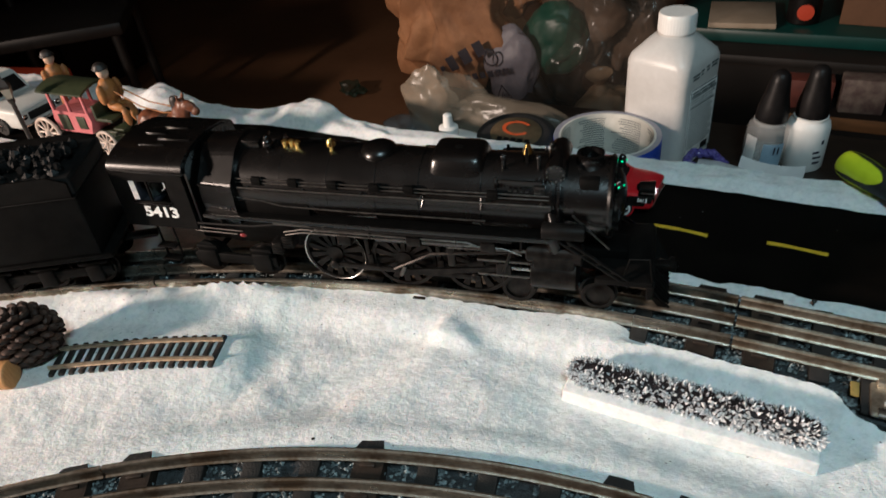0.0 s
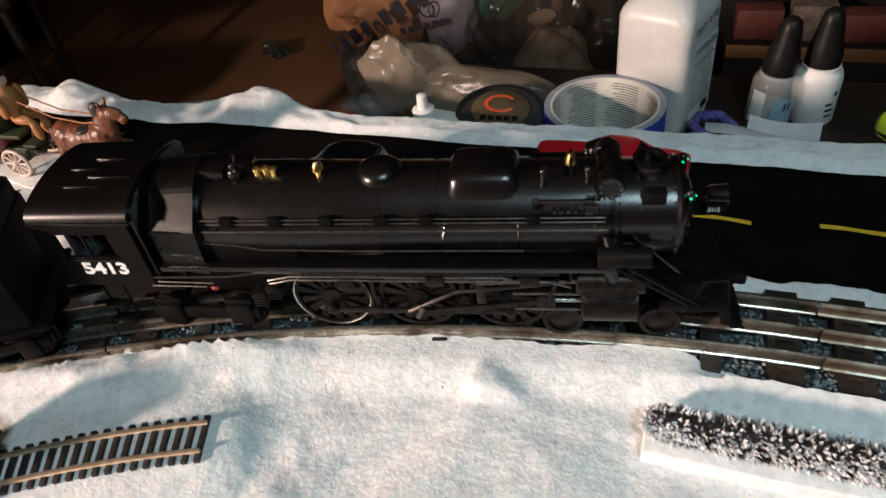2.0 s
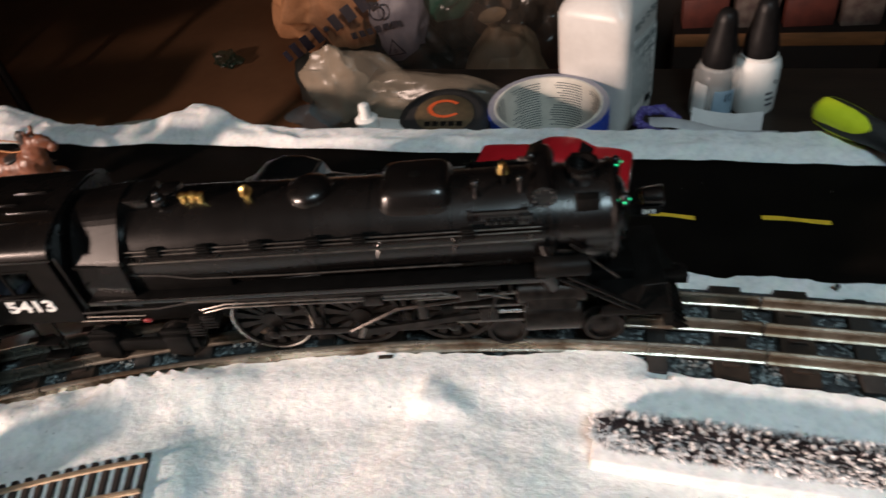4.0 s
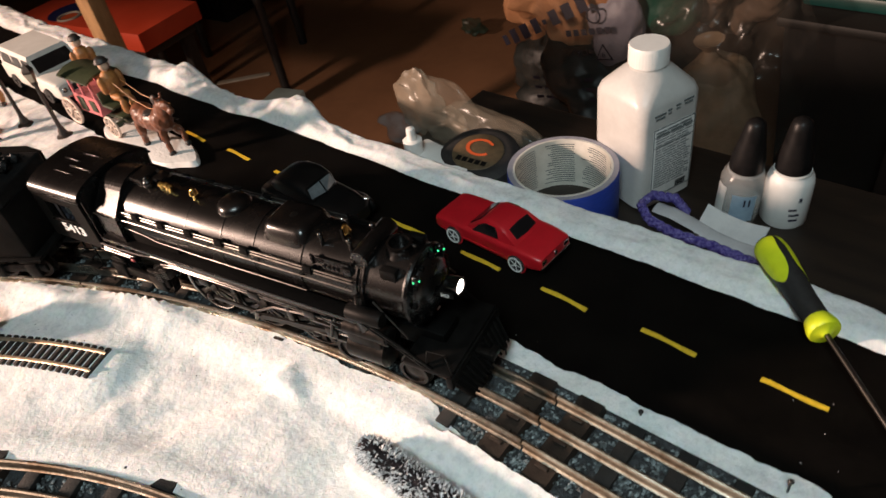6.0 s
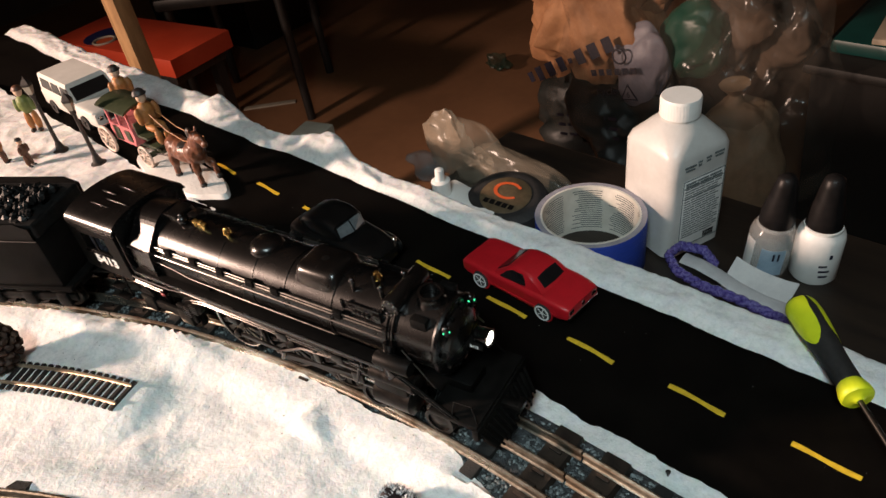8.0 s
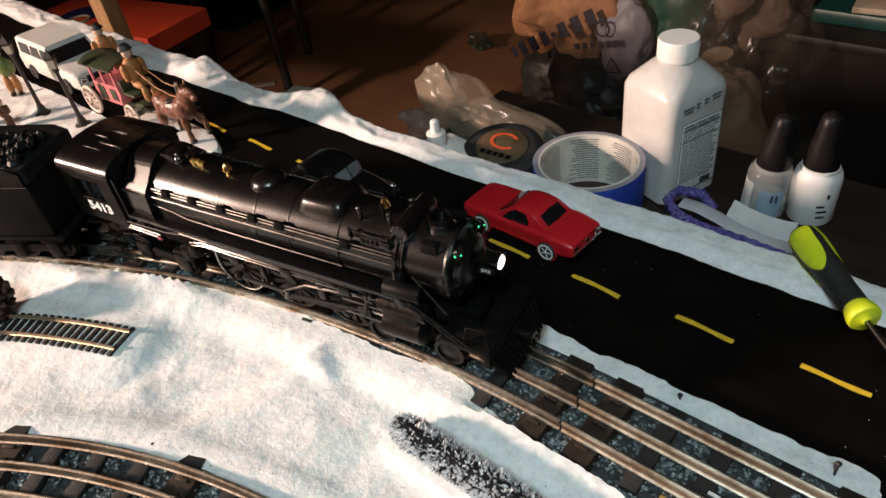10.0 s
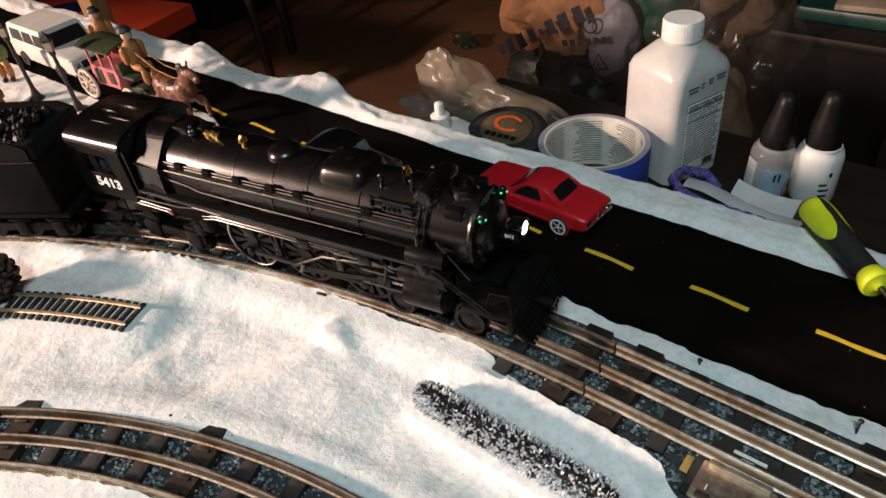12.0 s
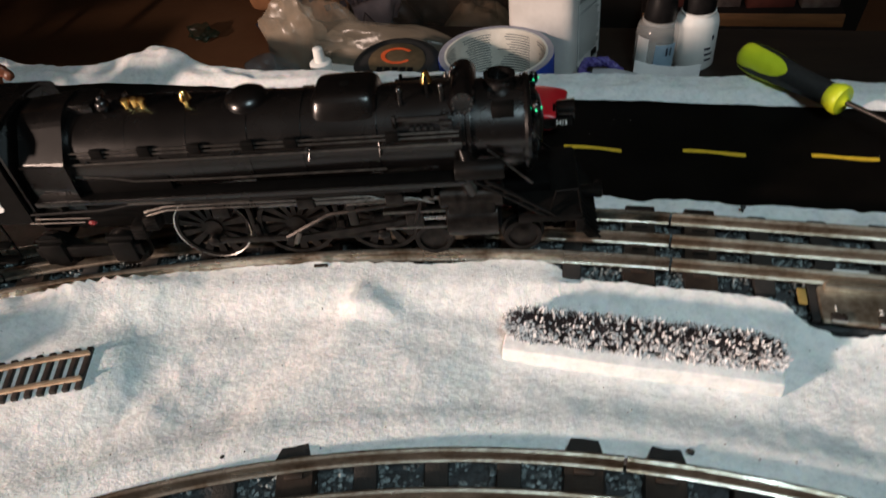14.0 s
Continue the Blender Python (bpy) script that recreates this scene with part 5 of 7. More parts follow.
def coupe():
    car = thing("toy_coupe", pose(-0.1195, 0.4235, 0.0002, 0, 0, -2.6) @ Matrix.Scale(0.89, 4), "glossy red die-cast toy coupe with dark windows on the road", "toy car")
    bm = bmesh.new()
    # x, half width, underside, shoulder: long hood, kicked-up rear fenders, short deck
    loft(bm, [rounded_ring(*r, 0.30) for r in ((-0.0540, 0.0158, 0.0088, 0.0158), (-0.0530, 0.0184, 0.0066, 0.0180), (-0.0490, 0.0194, 0.0056, 0.0191), (-0.0360, 0.0202, 0.0052, 0.0200), (-0.0200, 0.0205, 0.0050, 0.0206),
                                               (-0.0040, 0.0206, 0.0050, 0.0209), (0.0120, 0.0207, 0.0050, 0.0211), (0.0250, 0.0209, 0.0052, 0.0217), (0.0360, 0.0207, 0.0056, 0.0219), (0.0460, 0.0200, 0.0064, 0.0212),
                                               (0.0520, 0.0190, 0.0078, 0.0202), (0.0538, 0.0178, 0.0094, 0.0190))])
    part("body", bm, M_RED, car)
    xs = (-0.0185, -0.0145, -0.0070, -0.0030, 0.0010, 0.0080, 0.0145, 0.0182, 0.0255, 0.0300)
    low = (0.0198, 0.0198, 0.0200, 0.0202, 0.0203, 0.0205, 0.0207, 0.0209, 0.0211, 0.0212)
    high = (0.0212, 0.0240, 0.0294, 0.0315, 0.0323, 0.0326, 0.0320, 0.0306, 0.0246, 0.0214)
    wide = (0.0166, 0.0164, 0.0148, 0.0142, 0.0140, 0.0142, 0.0148, 0.0152, 0.0164, 0.0172)

    def skin(x, f, out=0.0):
        """A point on the cabin's side, f of the way up from the belt line."""
        z0, z1, w = np.interp(x, xs, low), np.interp(x, xs, high), np.interp(x, xs, wide)
        return 0.0182 + (w - 0.0182) * f + out, z0 + (z1 - z0) * f

    bm = bmesh.new()
    secs = []
    for x in xs:
        y1, z1 = skin(x, 1.0)
        y0, z0 = skin(x, 0.0)
        ya, za = skin(x, 0.82)
        side = [(y0, z0 - 0.002), (ya, za), (y1 - 0.0010, z1 - 0.0006), (y1 - 0.0034, z1)]
        secs.append([(x, y, z) for y, z in side] + [(x, 0, z1 + 0.0006)] + [(x, -y, z) for y, z in reversed(side)])
    loft(bm, secs)
    part("roof", bm, M_RED, car)

    def pane(name, pts, lift):
        bm = bmesh.new()
        a = Vector(lift)
        n = len(pts)
        lo, hi = [bm.verts.new(Vector(p) - a) for p in pts], [bm.verts.new(Vector(p) + a) for p in pts]
        for k in range(n):
            bm.faces.new((lo[k], lo[(k + 1) % n], hi[(k + 1) % n], hi[k]))
        bm.faces.new(lo)
        bm.faces.new(hi)
        return part(name, bm, M_GLASSK, car)
    top = lambda x: float(np.interp(x, xs, high)) + 0.0005
    pane("windscreen", [(-0.0177, -0.0138, top(-0.0177)), (-0.0177, 0.0138, top(-0.0177)), (-0.0076, 0.0116, top(-0.0076)), (-0.0076, -0.0116, top(-0.0076))], (-0.0003, 0, 0.0003))
    pane("rear_window", [(0.0274, -0.0118, top(0.0274)), (0.0280, 0.0, top(0.0280)), (0.0274, 0.0118, top(0.0274)), (0.0198, 0.0110, top(0.0198)), (0.0192, 0.0, top(0.0192)), (0.0198, -0.0110, top(0.0198))], (0.0003, 0, 0.0003))
    for s in (-1, 1):
        outline = ((-0.0122, 0.16), (0.0132, 0.16), (0.0118, 0.50), (0.0090, 0.80), (-0.0008, 0.82), (-0.0064, 0.70))
        pts = []
        for x, f in outline:
            y, z = skin(x, f, 0.0003)
            pts.append((x, s * y, z))
        pane("side_window", pts, (0, s * 0.0003, 0.0001))
        part("window_trim", grown((tube, [tuple(Vector(p) + Vector((0, s * 0.0003, 0))) for p in pts], 0.00022, 5, True)), M_CHROME, car, "thin bright window trim")
        part("tail_lamp", boxes(((0.0534, s * 0.0138, 0.0150), (0.0016, 0.0056, 0.0040)), bevel=0.0004), M_CHROME, car)
        part("headlamp", grown((ball, (-0.0534, s * 0.0148, 0.0132), 0.0022, (0.5, 1, 1), 12, 7)), M_CHROME, car)
        part("sill_crease", grown((tube, [(-0.046, s * 0.0199, 0.0100), (-0.010, s * 0.0209, 0.0098), (0.020, s * 0.0210, 0.0104), (0.044, s * 0.0203, 0.0112)], 0.0005, 6)), M_RED, car)
        for x in (-0.0318, 0.0318):
            part("wheel_arch", grown((lathe, [(0.0092, -0.0002), (0.0092, 0.0004), (0.0080, 0.0005)], 26, Matrix.Translation((x, s * 0.0203, 0.0080)) @ Matrix.Rotation(radians(90 if s < 0 else -90), 4, "X"), False)), M_RED, car)
    part("rear_bumper", boxes(((0.0540, 0, 0.0104), (0.0020, 0.0360, 0.0026)), bevel=0.0007), M_CHROME, car, "chrome bumper")
    part("front_bumper", boxes(((-0.0544, 0, 0.0092), (0.0020, 0.0340, 0.0026)), bevel=0.0007), M_CHROME, car, "chrome bumper")
    part("grille", boxes(((-0.0538, 0, 0.0132), (0.0016, 0.0220, 0.0044)), bevel=0.0005), M_CAPBLK, car)
    part("fuel_cap", grown((lathe, [(0.0020, 0.0), (0.0020, 0.0008), (0, 0.0010)], 14, Matrix.Translation((0.0537, 0, 0.0152)) @ Matrix.Rotation(radians(90), 4, "Y"))), M_CHROME, car)
    part("scratch", boxes(((-0.0175, -0.0082, 0.0208), (0.0010, 0.0050, 0.0003)), ((-0.0182, -0.0040, 0.02085), (0.0007, 0.0030, 0.0003)), ((-0.0190, -0.0110, 0.0206), (0.0014, 0.0006, 0.0003))), M_PALEWH, car, "worn pale scuff on the hood")
    car_wheels(car, [(x, y) for x in (-0.0318, 0.0318) for y in (-0.0194, 0.0194)], 0.0078, 0.0054, True, M_WHITEPL)


def sedan():
    car = thing("toy_sedan", pose(-0.268, 0.3785, 0.0002, 0, 0, 183), "glossy black vintage die-cast sedan standing on the road", "toy car")
    bm = bmesh.new()
    loft(bm, [rounded_ring(*r, 0.5) for r in ((-0.0500, 0.0100, 0.0090, 0.0190), (-0.0470, 0.0140, 0.0070, 0.0220), (-0.030, 0.0175, 0.0060, 0.0245), (-0.008, 0.0195, 0.0055, 0.0260),
                                              (0.018, 0.0200, 0.0055, 0.0265), (0.034, 0.0190, 0.0060, 0.0255), (0.045, 0.0160, 0.0080, 0.0220), (0.0500, 0.0100, 0.0100, 0.0180))])
    part("body", bm, M_CARBLK, car)
    bm = bmesh.new()
    loft(bm, [rounded_ring(*r, 0.5) for r in ((-0.0160, 0.0130, 0.0200, 0.0270), (-0.0100, 0.0155, 0.0200, 0.0365), (0.000, 0.0165, 0.0200, 0.0395), (0.014, 0.0165, 0.0200, 0.0395), (0.026, 0.0150, 0.0200, 0.0355), (0.036, 0.0110, 0.0200, 0.0270))])
    part("cabin", bm, M_CARBLK, car)
    for s in (-1, 1):
        bm = bmesh.new()
        loft(bm, [[(-0.0172, s * 0.0008, 0.0272), (-0.0140, s * 0.0128, 0.0270), (-0.0112, s * 0.0118, 0.0345), (-0.0122, s * 0.0008, 0.0355)],
                  [(-0.0180, s * 0.0008, 0.0277), (-0.0148, s * 0.0130, 0.0275), (-0.0120, s * 0.0120, 0.0350), (-0.0130, s * 0.0008, 0.0360)]])
        part("windscreen_pane", bm, M_SCREEN, car, "pale reflective split windscreen")
        part("headlamp", grown((ball, (-0.0440, s * 0.0135, 0.0195), 0.0028, (1.2, 1, 1), 12, 7)), M_CHROME, car)
        part("fender", grown((ball, (-0.0340, s * 0.0170, 0.0115), 0.0100, (1.5, 0.45, 0.9), 18, 10)), M_CARBLK, car)
        part("fender", grown((ball, (0.0310, s * 0.0175, 0.0115), 0.0100, (1.5, 0.40, 0.9), 18, 10)), M_CARBLK, car)
    car_wheels(car, [(x, y) for x in (-0.0320, 0.0310) for y in (-0.0178, 0.0178)], 0.0080, 0.0050, False, M_CHROME)


M_SCREEN = mat("pale_windscreen_glass", (0.14, 0.16, 0.17), (0.10, 0.12, 0.13), 200, 0.15, spec=0.8)
coupe()
sedan()


def wagon():
    car = thing("toy_station_wagon", pose(-0.748, 0.391, 0.0002, 0, 0, 180) @ Matrix.Diagonal((1, 1, 0.84, 1)), "white die-cast toy station wagon with dark windows on the road", "toy car")
    bm = bmesh.new()
    loft(bm, [rounded_ring(*r, 0.2) for r in ((-0.0720, 0.0250, 0.0100, 0.0290), (-0.0690, 0.0270, 0.0085, 0.0315), (-0.040, 0.0280, 0.0080, 0.0330), (-0.025, 0.0285, 0.0080, 0.0335), (0.066, 0.0285, 0.0080, 0.0335), (0.070, 0.0270, 0.0100, 0.0320))])
    part("body", bm, M_CARWHT, car)
    bm = bmesh.new()
    loft(bm, [[(-0.0280, 0.0262, 0.0325), (0.0690, 0.0262, 0.0325), (0.0690, -0.0262, 0.0325), (-0.0280, -0.0262, 0.0325)],
              [(-0.0160, 0.0240, 0.0530), (0.0665, 0.0240, 0.0530), (0.0665, -0.0240, 0.0530), (-0.0160, -0.0240, 0.0530)],
              [(-0.0130, 0.0225, 0.0560), (0.0640, 0.0225, 0.0560), (0.0640, -0.0225, 0.0560), (-0.0130, -0.0225, 0.0560)]])
    part("cabin", bm, M_CARWHT, car)
    bm = bmesh.new()
    loft(bm, [[(-0.0268, -0.0225, 0.0352), (-0.0268, 0.0225, 0.0352), (-0.0176, 0.0212, 0.0508), (-0.0176, -0.0212, 0.0508)], [(-0.0276, -0.0225, 0.0357), (-0.0276, 0.0225, 0.0357), (-0.0184, 0.0212, 0.0513), (-0.0184, -0.0212, 0.0513)]])
    part("windscreen", bm, M_GLASSK, car)
    for s in (-1, 1):
        for x0, x1 in ((-0.0200, 0.0030), (0.0060, 0.0290), (0.0320, 0.0600)):
            bm = bmesh.new()
            loft(bm, [[(x0, s * 0.0262, 0.0355), (x1, s * 0.0262, 0.0355), (x1, s * 0.0244, 0.0500), (x0 + 0.004, s * 0.0244, 0.0500)], [(x0, s * 0.0268, 0.0357), (x1, s * 0.0268, 0.0357), (x1, s * 0.0250, 0.0502), (x0 + 0.004, s * 0.0250, 0.0502)]])
            part("side_window", bm, M_GLASSK, car)
        part("headlamp", grown((ball, (-0.0715, s * 0.0195, 0.0215), 0.0038, (0.5, 1, 1), 12, 7)), M_CHROME, car)
    part("grille", boxes(((-0.0722, 0, 0.0210), (0.0020, 0.0300, 0.0090)), bevel=0.0006), M_TOTE, car)
    part("bumper", boxes(((-0.0735, 0, 0.0110), (0.0036, 0.0560, 0.0050)), bevel=0.0012), M_CHROME, car, "chrome bumper")
    car_wheels(car, [(x, y) for x in (-0.0440, 0.0420) for y in (-0.0265, 0.0265)], 0.0105, 0.0070, False, M_CHROME)


wagon()


# ----- horse-drawn coach -----
def coach_wheel(parent, x, y, r):
    bm = bmesh.new()
    tube(bm, [(r * 0.9 * math.cos(math.tau * k / 28), 0, r * 0.9 * math.sin(math.tau * k / 28)) for k in range(28)], r * 0.11, 8, True)
    wheel = part("coach_wheel", bm, M_PALEWH, parent, "pale spoked wheel", pose(x, y, r + 0.0065))
    part("hub", grown((ball, (0, 0, 0), r * 0.2, (1, 1.2, 1), 12, 7)), M_PALEWH, wheel)
    spoke = finish(grown((rod, (0, 0, 0), (r * 0.9, 0, 0), r * 0.065, None, 6)), "spoke", M_PALEWH)
    for k in range(10):
        part("spoke", spoke, None, wheel, m=Matrix.Rotation(math.tau * k / 10, 4, "Y"))


def coach():
    c = thing("toy_coach", pose(-0.575, 0.3685, 0.0, 0, 0, 3), "pink and dark green toy horse coach with pale spoked wheels", "toy coach")
    bm = bmesh.new()
    prism(bm, [(-0.022, 0.024), (0.016, 0.024), (0.021, 0.036), (0.020, 0.044), (-0.024, 0.044), (-0.026, 0.034)], 0.027, pose(0, -0.0135, 0))
    part("coach_body", bm, M_PINK, c)
    for x in (-0.0225, -0.002, 0.0185):
        for s in (-1, 1):
            part("roof_post", boxes(((x, s * 0.0125, 0.0540), (0.0026, 0.0022, 0.021)), bevel=0.0004), M_PINK, c)
    part("door_panel", boxes(((-0.012, -0.0139, 0.0335), (0.0120, 0.0010, 0.0150)), ((0.009, -0.0139, 0.0345), (0.010, 0.0010, 0.0120)), bevel=0.0003), M_DKGREEN, c)
    bm = bmesh.new()
    loft(bm, [[(x, y, 0.0640 + 0.0050 * (1 - (y / 0.0180) ** 2)) for y in (-0.0180, -0.013, -0.007, 0, 0.007, 0.013, 0.0180)] + [(x, y, 0.0622 + 0.0046 * (1 - (y / 0.0180) ** 2)) for y in (0.0180, 0.009, 0, -0.009, -0.0180)] for x in (-0.029, 0.026)])
    part("coach_roof", bm, M_DKGREEN, c)
    part("driver_bench", boxes(((0.036, 0, 0.0390), (0.020, 0.026, 0.0030)), ((0.0275, 0, 0.0450), (0.0030, 0.026, 0.014)), ((0.049, 0, 0.0310), (0.012, 0.024, 0.0022)), bevel=0.0006), M_DKGREEN, c)
    part("undercarriage", boxes(((0.004, 0, 0.0215), (0.088, 0.010, 0.0050)), ((-0.030, 0, 0.0215), (0.006, 0.034, 0.004)), ((0.036, 0, 0.0185), (0.006, 0.032, 0.004)), bevel=0.0008), M_DKGREEN, c)
    for s in (-1, 1):
        coach_wheel(c, -0.036, s * 0.0175, 0.0155)
        coach_wheel(c, 0.034, s * 0.0165, 0.0120)
        part("shaft", grown((tube, [(0.045, s * 0.010, 0.0220), (0.085, s * 0.0105, 0.0300), (0.118, s * 0.0095, 0.0330)], 0.0008, 6)), M_DARKF, c)
        part("rein", grown((tube, [(0.052, s * 0.004, 0.0640), (0.078, s * 0.005, 0.0530), (0.104, s * 0.006, 0.0500), (0.122, s * 0.006, 0.0525)], 0.00055, 6)), M_TANF, c, "thin tan rein")


coach()
bm = bmesh.new()
ring_lo, ring_hi, ring_in = [], [], []
for k in range(48):
    a = math.tau * k / 48
    w = 1 + 0.05 * math.sin(3 * a) + 0.03 * math.sin(7 * a + 1)
    x, y = -0.508 + 0.080 * w * math.cos(a), 0.3665 + 0.0235 * w * math.sin(a)
    ring_lo.append((x, y, 0.0005))
    ring_hi.append((-0.508 + (x + 0.508) * 0.96, 0.3665 + (y - 0.3665) * 0.94, 0.0055))
    ring_in.append((-0.508 + (x + 0.508) * 0.75, 0.3665 + (y - 0.3665) * 0.7, 0.0066))
loft(bm, [ring_lo, ring_hi, ring_in])
solo("snow_base", bm, M_BASEW, "glossy white oval base under the toy horse", "toy base")


def dressed(name, blobs, m, label, category, group=""):
    """A figurine: plain rounded lumps in one mesh, each with its own paint."""
    bm, mats = bmesh.new(), []
    for material, *_ in blobs:
        if material not in mats:
            mats.append(material)
    for i, material in enumerate(mats):
        lump = bmesh.new()
        for other, c, r, s in blobs:
            if other is material:
                ball(lump, c, r, s, 14, 8)
        ob = new("lump", finish(lump, "lump", material))
        fuse = ob.modifiers.new("fuse", "REMESH")
        fuse.mode, fuse.voxel_size = "VOXEL", 0.00075
        soft = ob.modifiers.new("soft", "SMOOTH")
        soft.factor, soft.iterations = 0.5, 4
        bpy.context.view_layer.update()
        me = bpy.data.meshes.new_from_object(ob.evaluated_get(bpy.context.evaluated_depsgraph_get()))
        bpy.data.objects.remove(ob)
        start = len(bm.faces)
        bm.from_mesh(me)
        bm.faces.ensure_lookup_table()
        for f in bm.faces[start:]:
            f.material_index = i
    for v in bm.verts:
        p = v.co * 260
        v.co += Vector((noise.noise(p), noise.noise(p + Vector((7, 3, 1))), noise.noise(p + Vector((2, 9, 5))))) * 0.0005
    me = bpy.data.meshes.new(name)
    bm.to_mesh(me)
    bm.free()
    me.polygons.foreach_set("use_smooth", [True] * len(me.polygons))
    for material in mats:
        me.materials.append(material)
    ob = new(name, me)
    ob.matrix_world = m
    return tagged(ob, label, category, group)


H = M_HORSE
dressed("toy_horse", [(H, (-0.004, 0, 0.0345), 0.0108, (1.95, 0.86, 0.98)), (H, (-0.017, 0, 0.0360), 0.0105, (1.0, 0.86, 1.0)), (H, (0.010, 0, 0.0365), 0.0100, (1.0, 0.84, 1.1)),
                      (H, (0.0150, 0, 0.0440), 0.0078, (0.95, 0.62, 1.3)), (H, (0.0190, 0, 0.0510), 0.0066, (0.9, 0.60, 1.2)), (H, (0.0245, 0, 0.0530), 0.0052, (1.3, 0.66, 0.85)), (H, (0.0300, 0, 0.0495), 0.0038, (1.1, 0.7, 0.9)),
                      (M_DARKF, (0.0125, 0, 0.0530), 0.0060, (0.7, 0.42, 1.25)), (H, (0.0195, 0.0028, 0.0600), 0.0019, (0.7, 0.6, 1.3)), (H, (0.0195, -0.0028, 0.0600), 0.0019, (0.7, 0.6, 1.3)),
                      (H, (-0.021, -0.005, 0.0240), 0.0048, (0.9, 0.75, 2.0)), (H, (-0.016, 0.005, 0.0240), 0.0048, (0.9, 0.75, 2.0)), (H, (-0.0225, -0.005, 0.0130), 0.0030, (0.9, 0.85, 2.2)), (H, (-0.0145, 0.005, 0.0130), 0.0030, (0.9, 0.85, 2.2)),
                      (H, (0.013, -0.005, 0.0250), 0.0042, (0.9, 0.75, 2.0)), (H, (0.0135, -0.005, 0.0140), 0.0028, (0.9, 0.85, 2.4)), (H, (0.019, 0.005, 0.0270), 0.0040, (1.8, 0.75, 1.1)), (H, (0.0245, 0.005, 0.0215), 0.0028, (0.9, 0.85, 2.2)),
                      (M_DARKF, (0.0140, -0.005, 0.0088), 0.0030, (1.1, 1, 0.9)), (M_DARKF, (0.0255, 0.005, 0.0158), 0.0028, (1, 1, 1)), (M_DARKF, (-0.0225, -0.005, 0.0088), 0.0030, (1.1, 1, 0.9)),
                      (M_DARKF, (-0.0145, 0.005, 0.0088), 0.0030, (1.1, 1, 0.9)), (M_DARKF, (-0.0285, 0, 0.0320), 0.0034, (0.8, 0.8, 2.8)), (M_DARKF, (0.0000, 0, 0.0425), 0.0052, (1.2, 1.55, 0.5))],
        pose(-0.472, 0.3695, -0.002, 0, 0, 3) @ Matrix.Diagonal((1.14, 1.2, 1.13, 1)), "chestnut toy horse figure harnessed to the coach", "toy horse")


def standing(coat, trousers, hat, m, label, group, h=1.0, sit=False):
    b = [(coat, (0, 0, 0.030), 0.0070, (0.85, 1.05, 1.5)), (coat, (0.001, -0.0075, 0.030), 0.0030, (1, 0.9, 2.5)), (coat, (0.001, 0.0075, 0.030), 0.0030, (1, 0.9, 2.5)),
         (M_SKIN, (0.001, 0, 0.0435), 0.0042, (1, 0.95, 1.15)), (hat, (0, 0, 0.0472), 0.0044, (1.05, 1.05, 0.7)), (hat, (0, 0, 0.0460), 0.0060, (1, 1, 0.16))]
    if sit:
        b += [(trousers, (0.006, s * 0.0035, 0.0205), 0.0034, (2.2, 0.9, 0.9)) for s in (-1, 1)] + [(trousers, (0.0125, s * 0.0035, 0.0140), 0.0030, (0.9, 0.9, 2.2)) for s in (-1, 1)]
    else:
        b += [(trousers, (0, s * 0.0036, 0.0120), 0.0036, (0.95, 0.95, 3.2)) for s in (-1, 1)] + [(M_DARKF, (0.002, s * 0.0036, 0.0022), 0.0030, (1.5, 0.9, 0.7)) for s in (-1, 1)]
    return dressed("toy_figure", b, m @ Matrix.Scale(h, 4), label, "toy figure", group)


G = "painted toy figures"
standing(M_TANF, M_TANF, M_DARKF, pose(-0.5325, 0.3695, 0.0240, 0, 0, 3), "ochre-coated toy coachman seated on the coach bench", G, 1.28, True)
standing(M_TANF, M_TANF, M_DARKF, pose(-0.628, 0.390, 0.0230, 0, 0, -20), "ochre-coated toy figure seated behind the coach roof", G, 1.22, True)
standing(M_OLIVE, M_TANF, M_BROWNF, pose(-0.755, 0.325, 0.0040, 0, 0, -40), "toy figure in green coat standing on the snow", G, 1.15)
standing(M_BROWNF, M_BROWNF, M_DARKF, pose(-0.672, 0.283, 0.0040, 0, 0, 30), "small brown toy figure standing on the snow", G, 0.70)
standing(M_TANF, M_BROWNF, M_BROWNF, pose(-0.708, 0.270, 0.0040, 0, 0, 60), "small ochre toy figure standing on the snow", G, 0.72)
standing(M_INK, M_DARKF, M_LABELW, pose(-0.160, 0.2925, 0, 0, 0, 10.8) @ pose(-0.1895, -0.0185, 0.0570), "grey-coated toy driver figure with pale cap in the cab", G, 0.62)


def street_lamp(x, y, h):
    t = thing("toy_street_lamp", pose(x, y, 0.003), "black toy street lamp with a lantern head on the snow", "toy street lamp", "toy street lamps")
    part("base", grown((lathe, [(0.0085, 0), (0.0085, 0.002), (0.0050, 0.004), (0.0034, 0.010), (0.0026, 0.012)], 20)), M_DARKF, t)
    part("post", grown((lathe, [(0.0024, 0.010), (0.0020, 0.03), (0.0018, h - 0.022), (0.0030, h - 0.020), (0.0030, h - 0.018)], 14)), M_DARKF, t)
    lantern = part("lantern", grown((lathe, [(0.0030, h - 0.018), (0.0055, h - 0.006), (0.0060, h - 0.005), (0.0035, h - 0.001), (0.0010, h + 0.001), (0, h + 0.004)], 4)), M_DARKF, t)
    part("lantern_glass", grown((lathe, [(0.0034, h - 0.0165), (0.0056, h - 0.0075)], 4, None, False)), M_CREAM, lantern, "pale lantern glass")


street_lamp(-0.676, 0.318, 0.086)
street_lamp(-0.606, 0.328, 0.080)

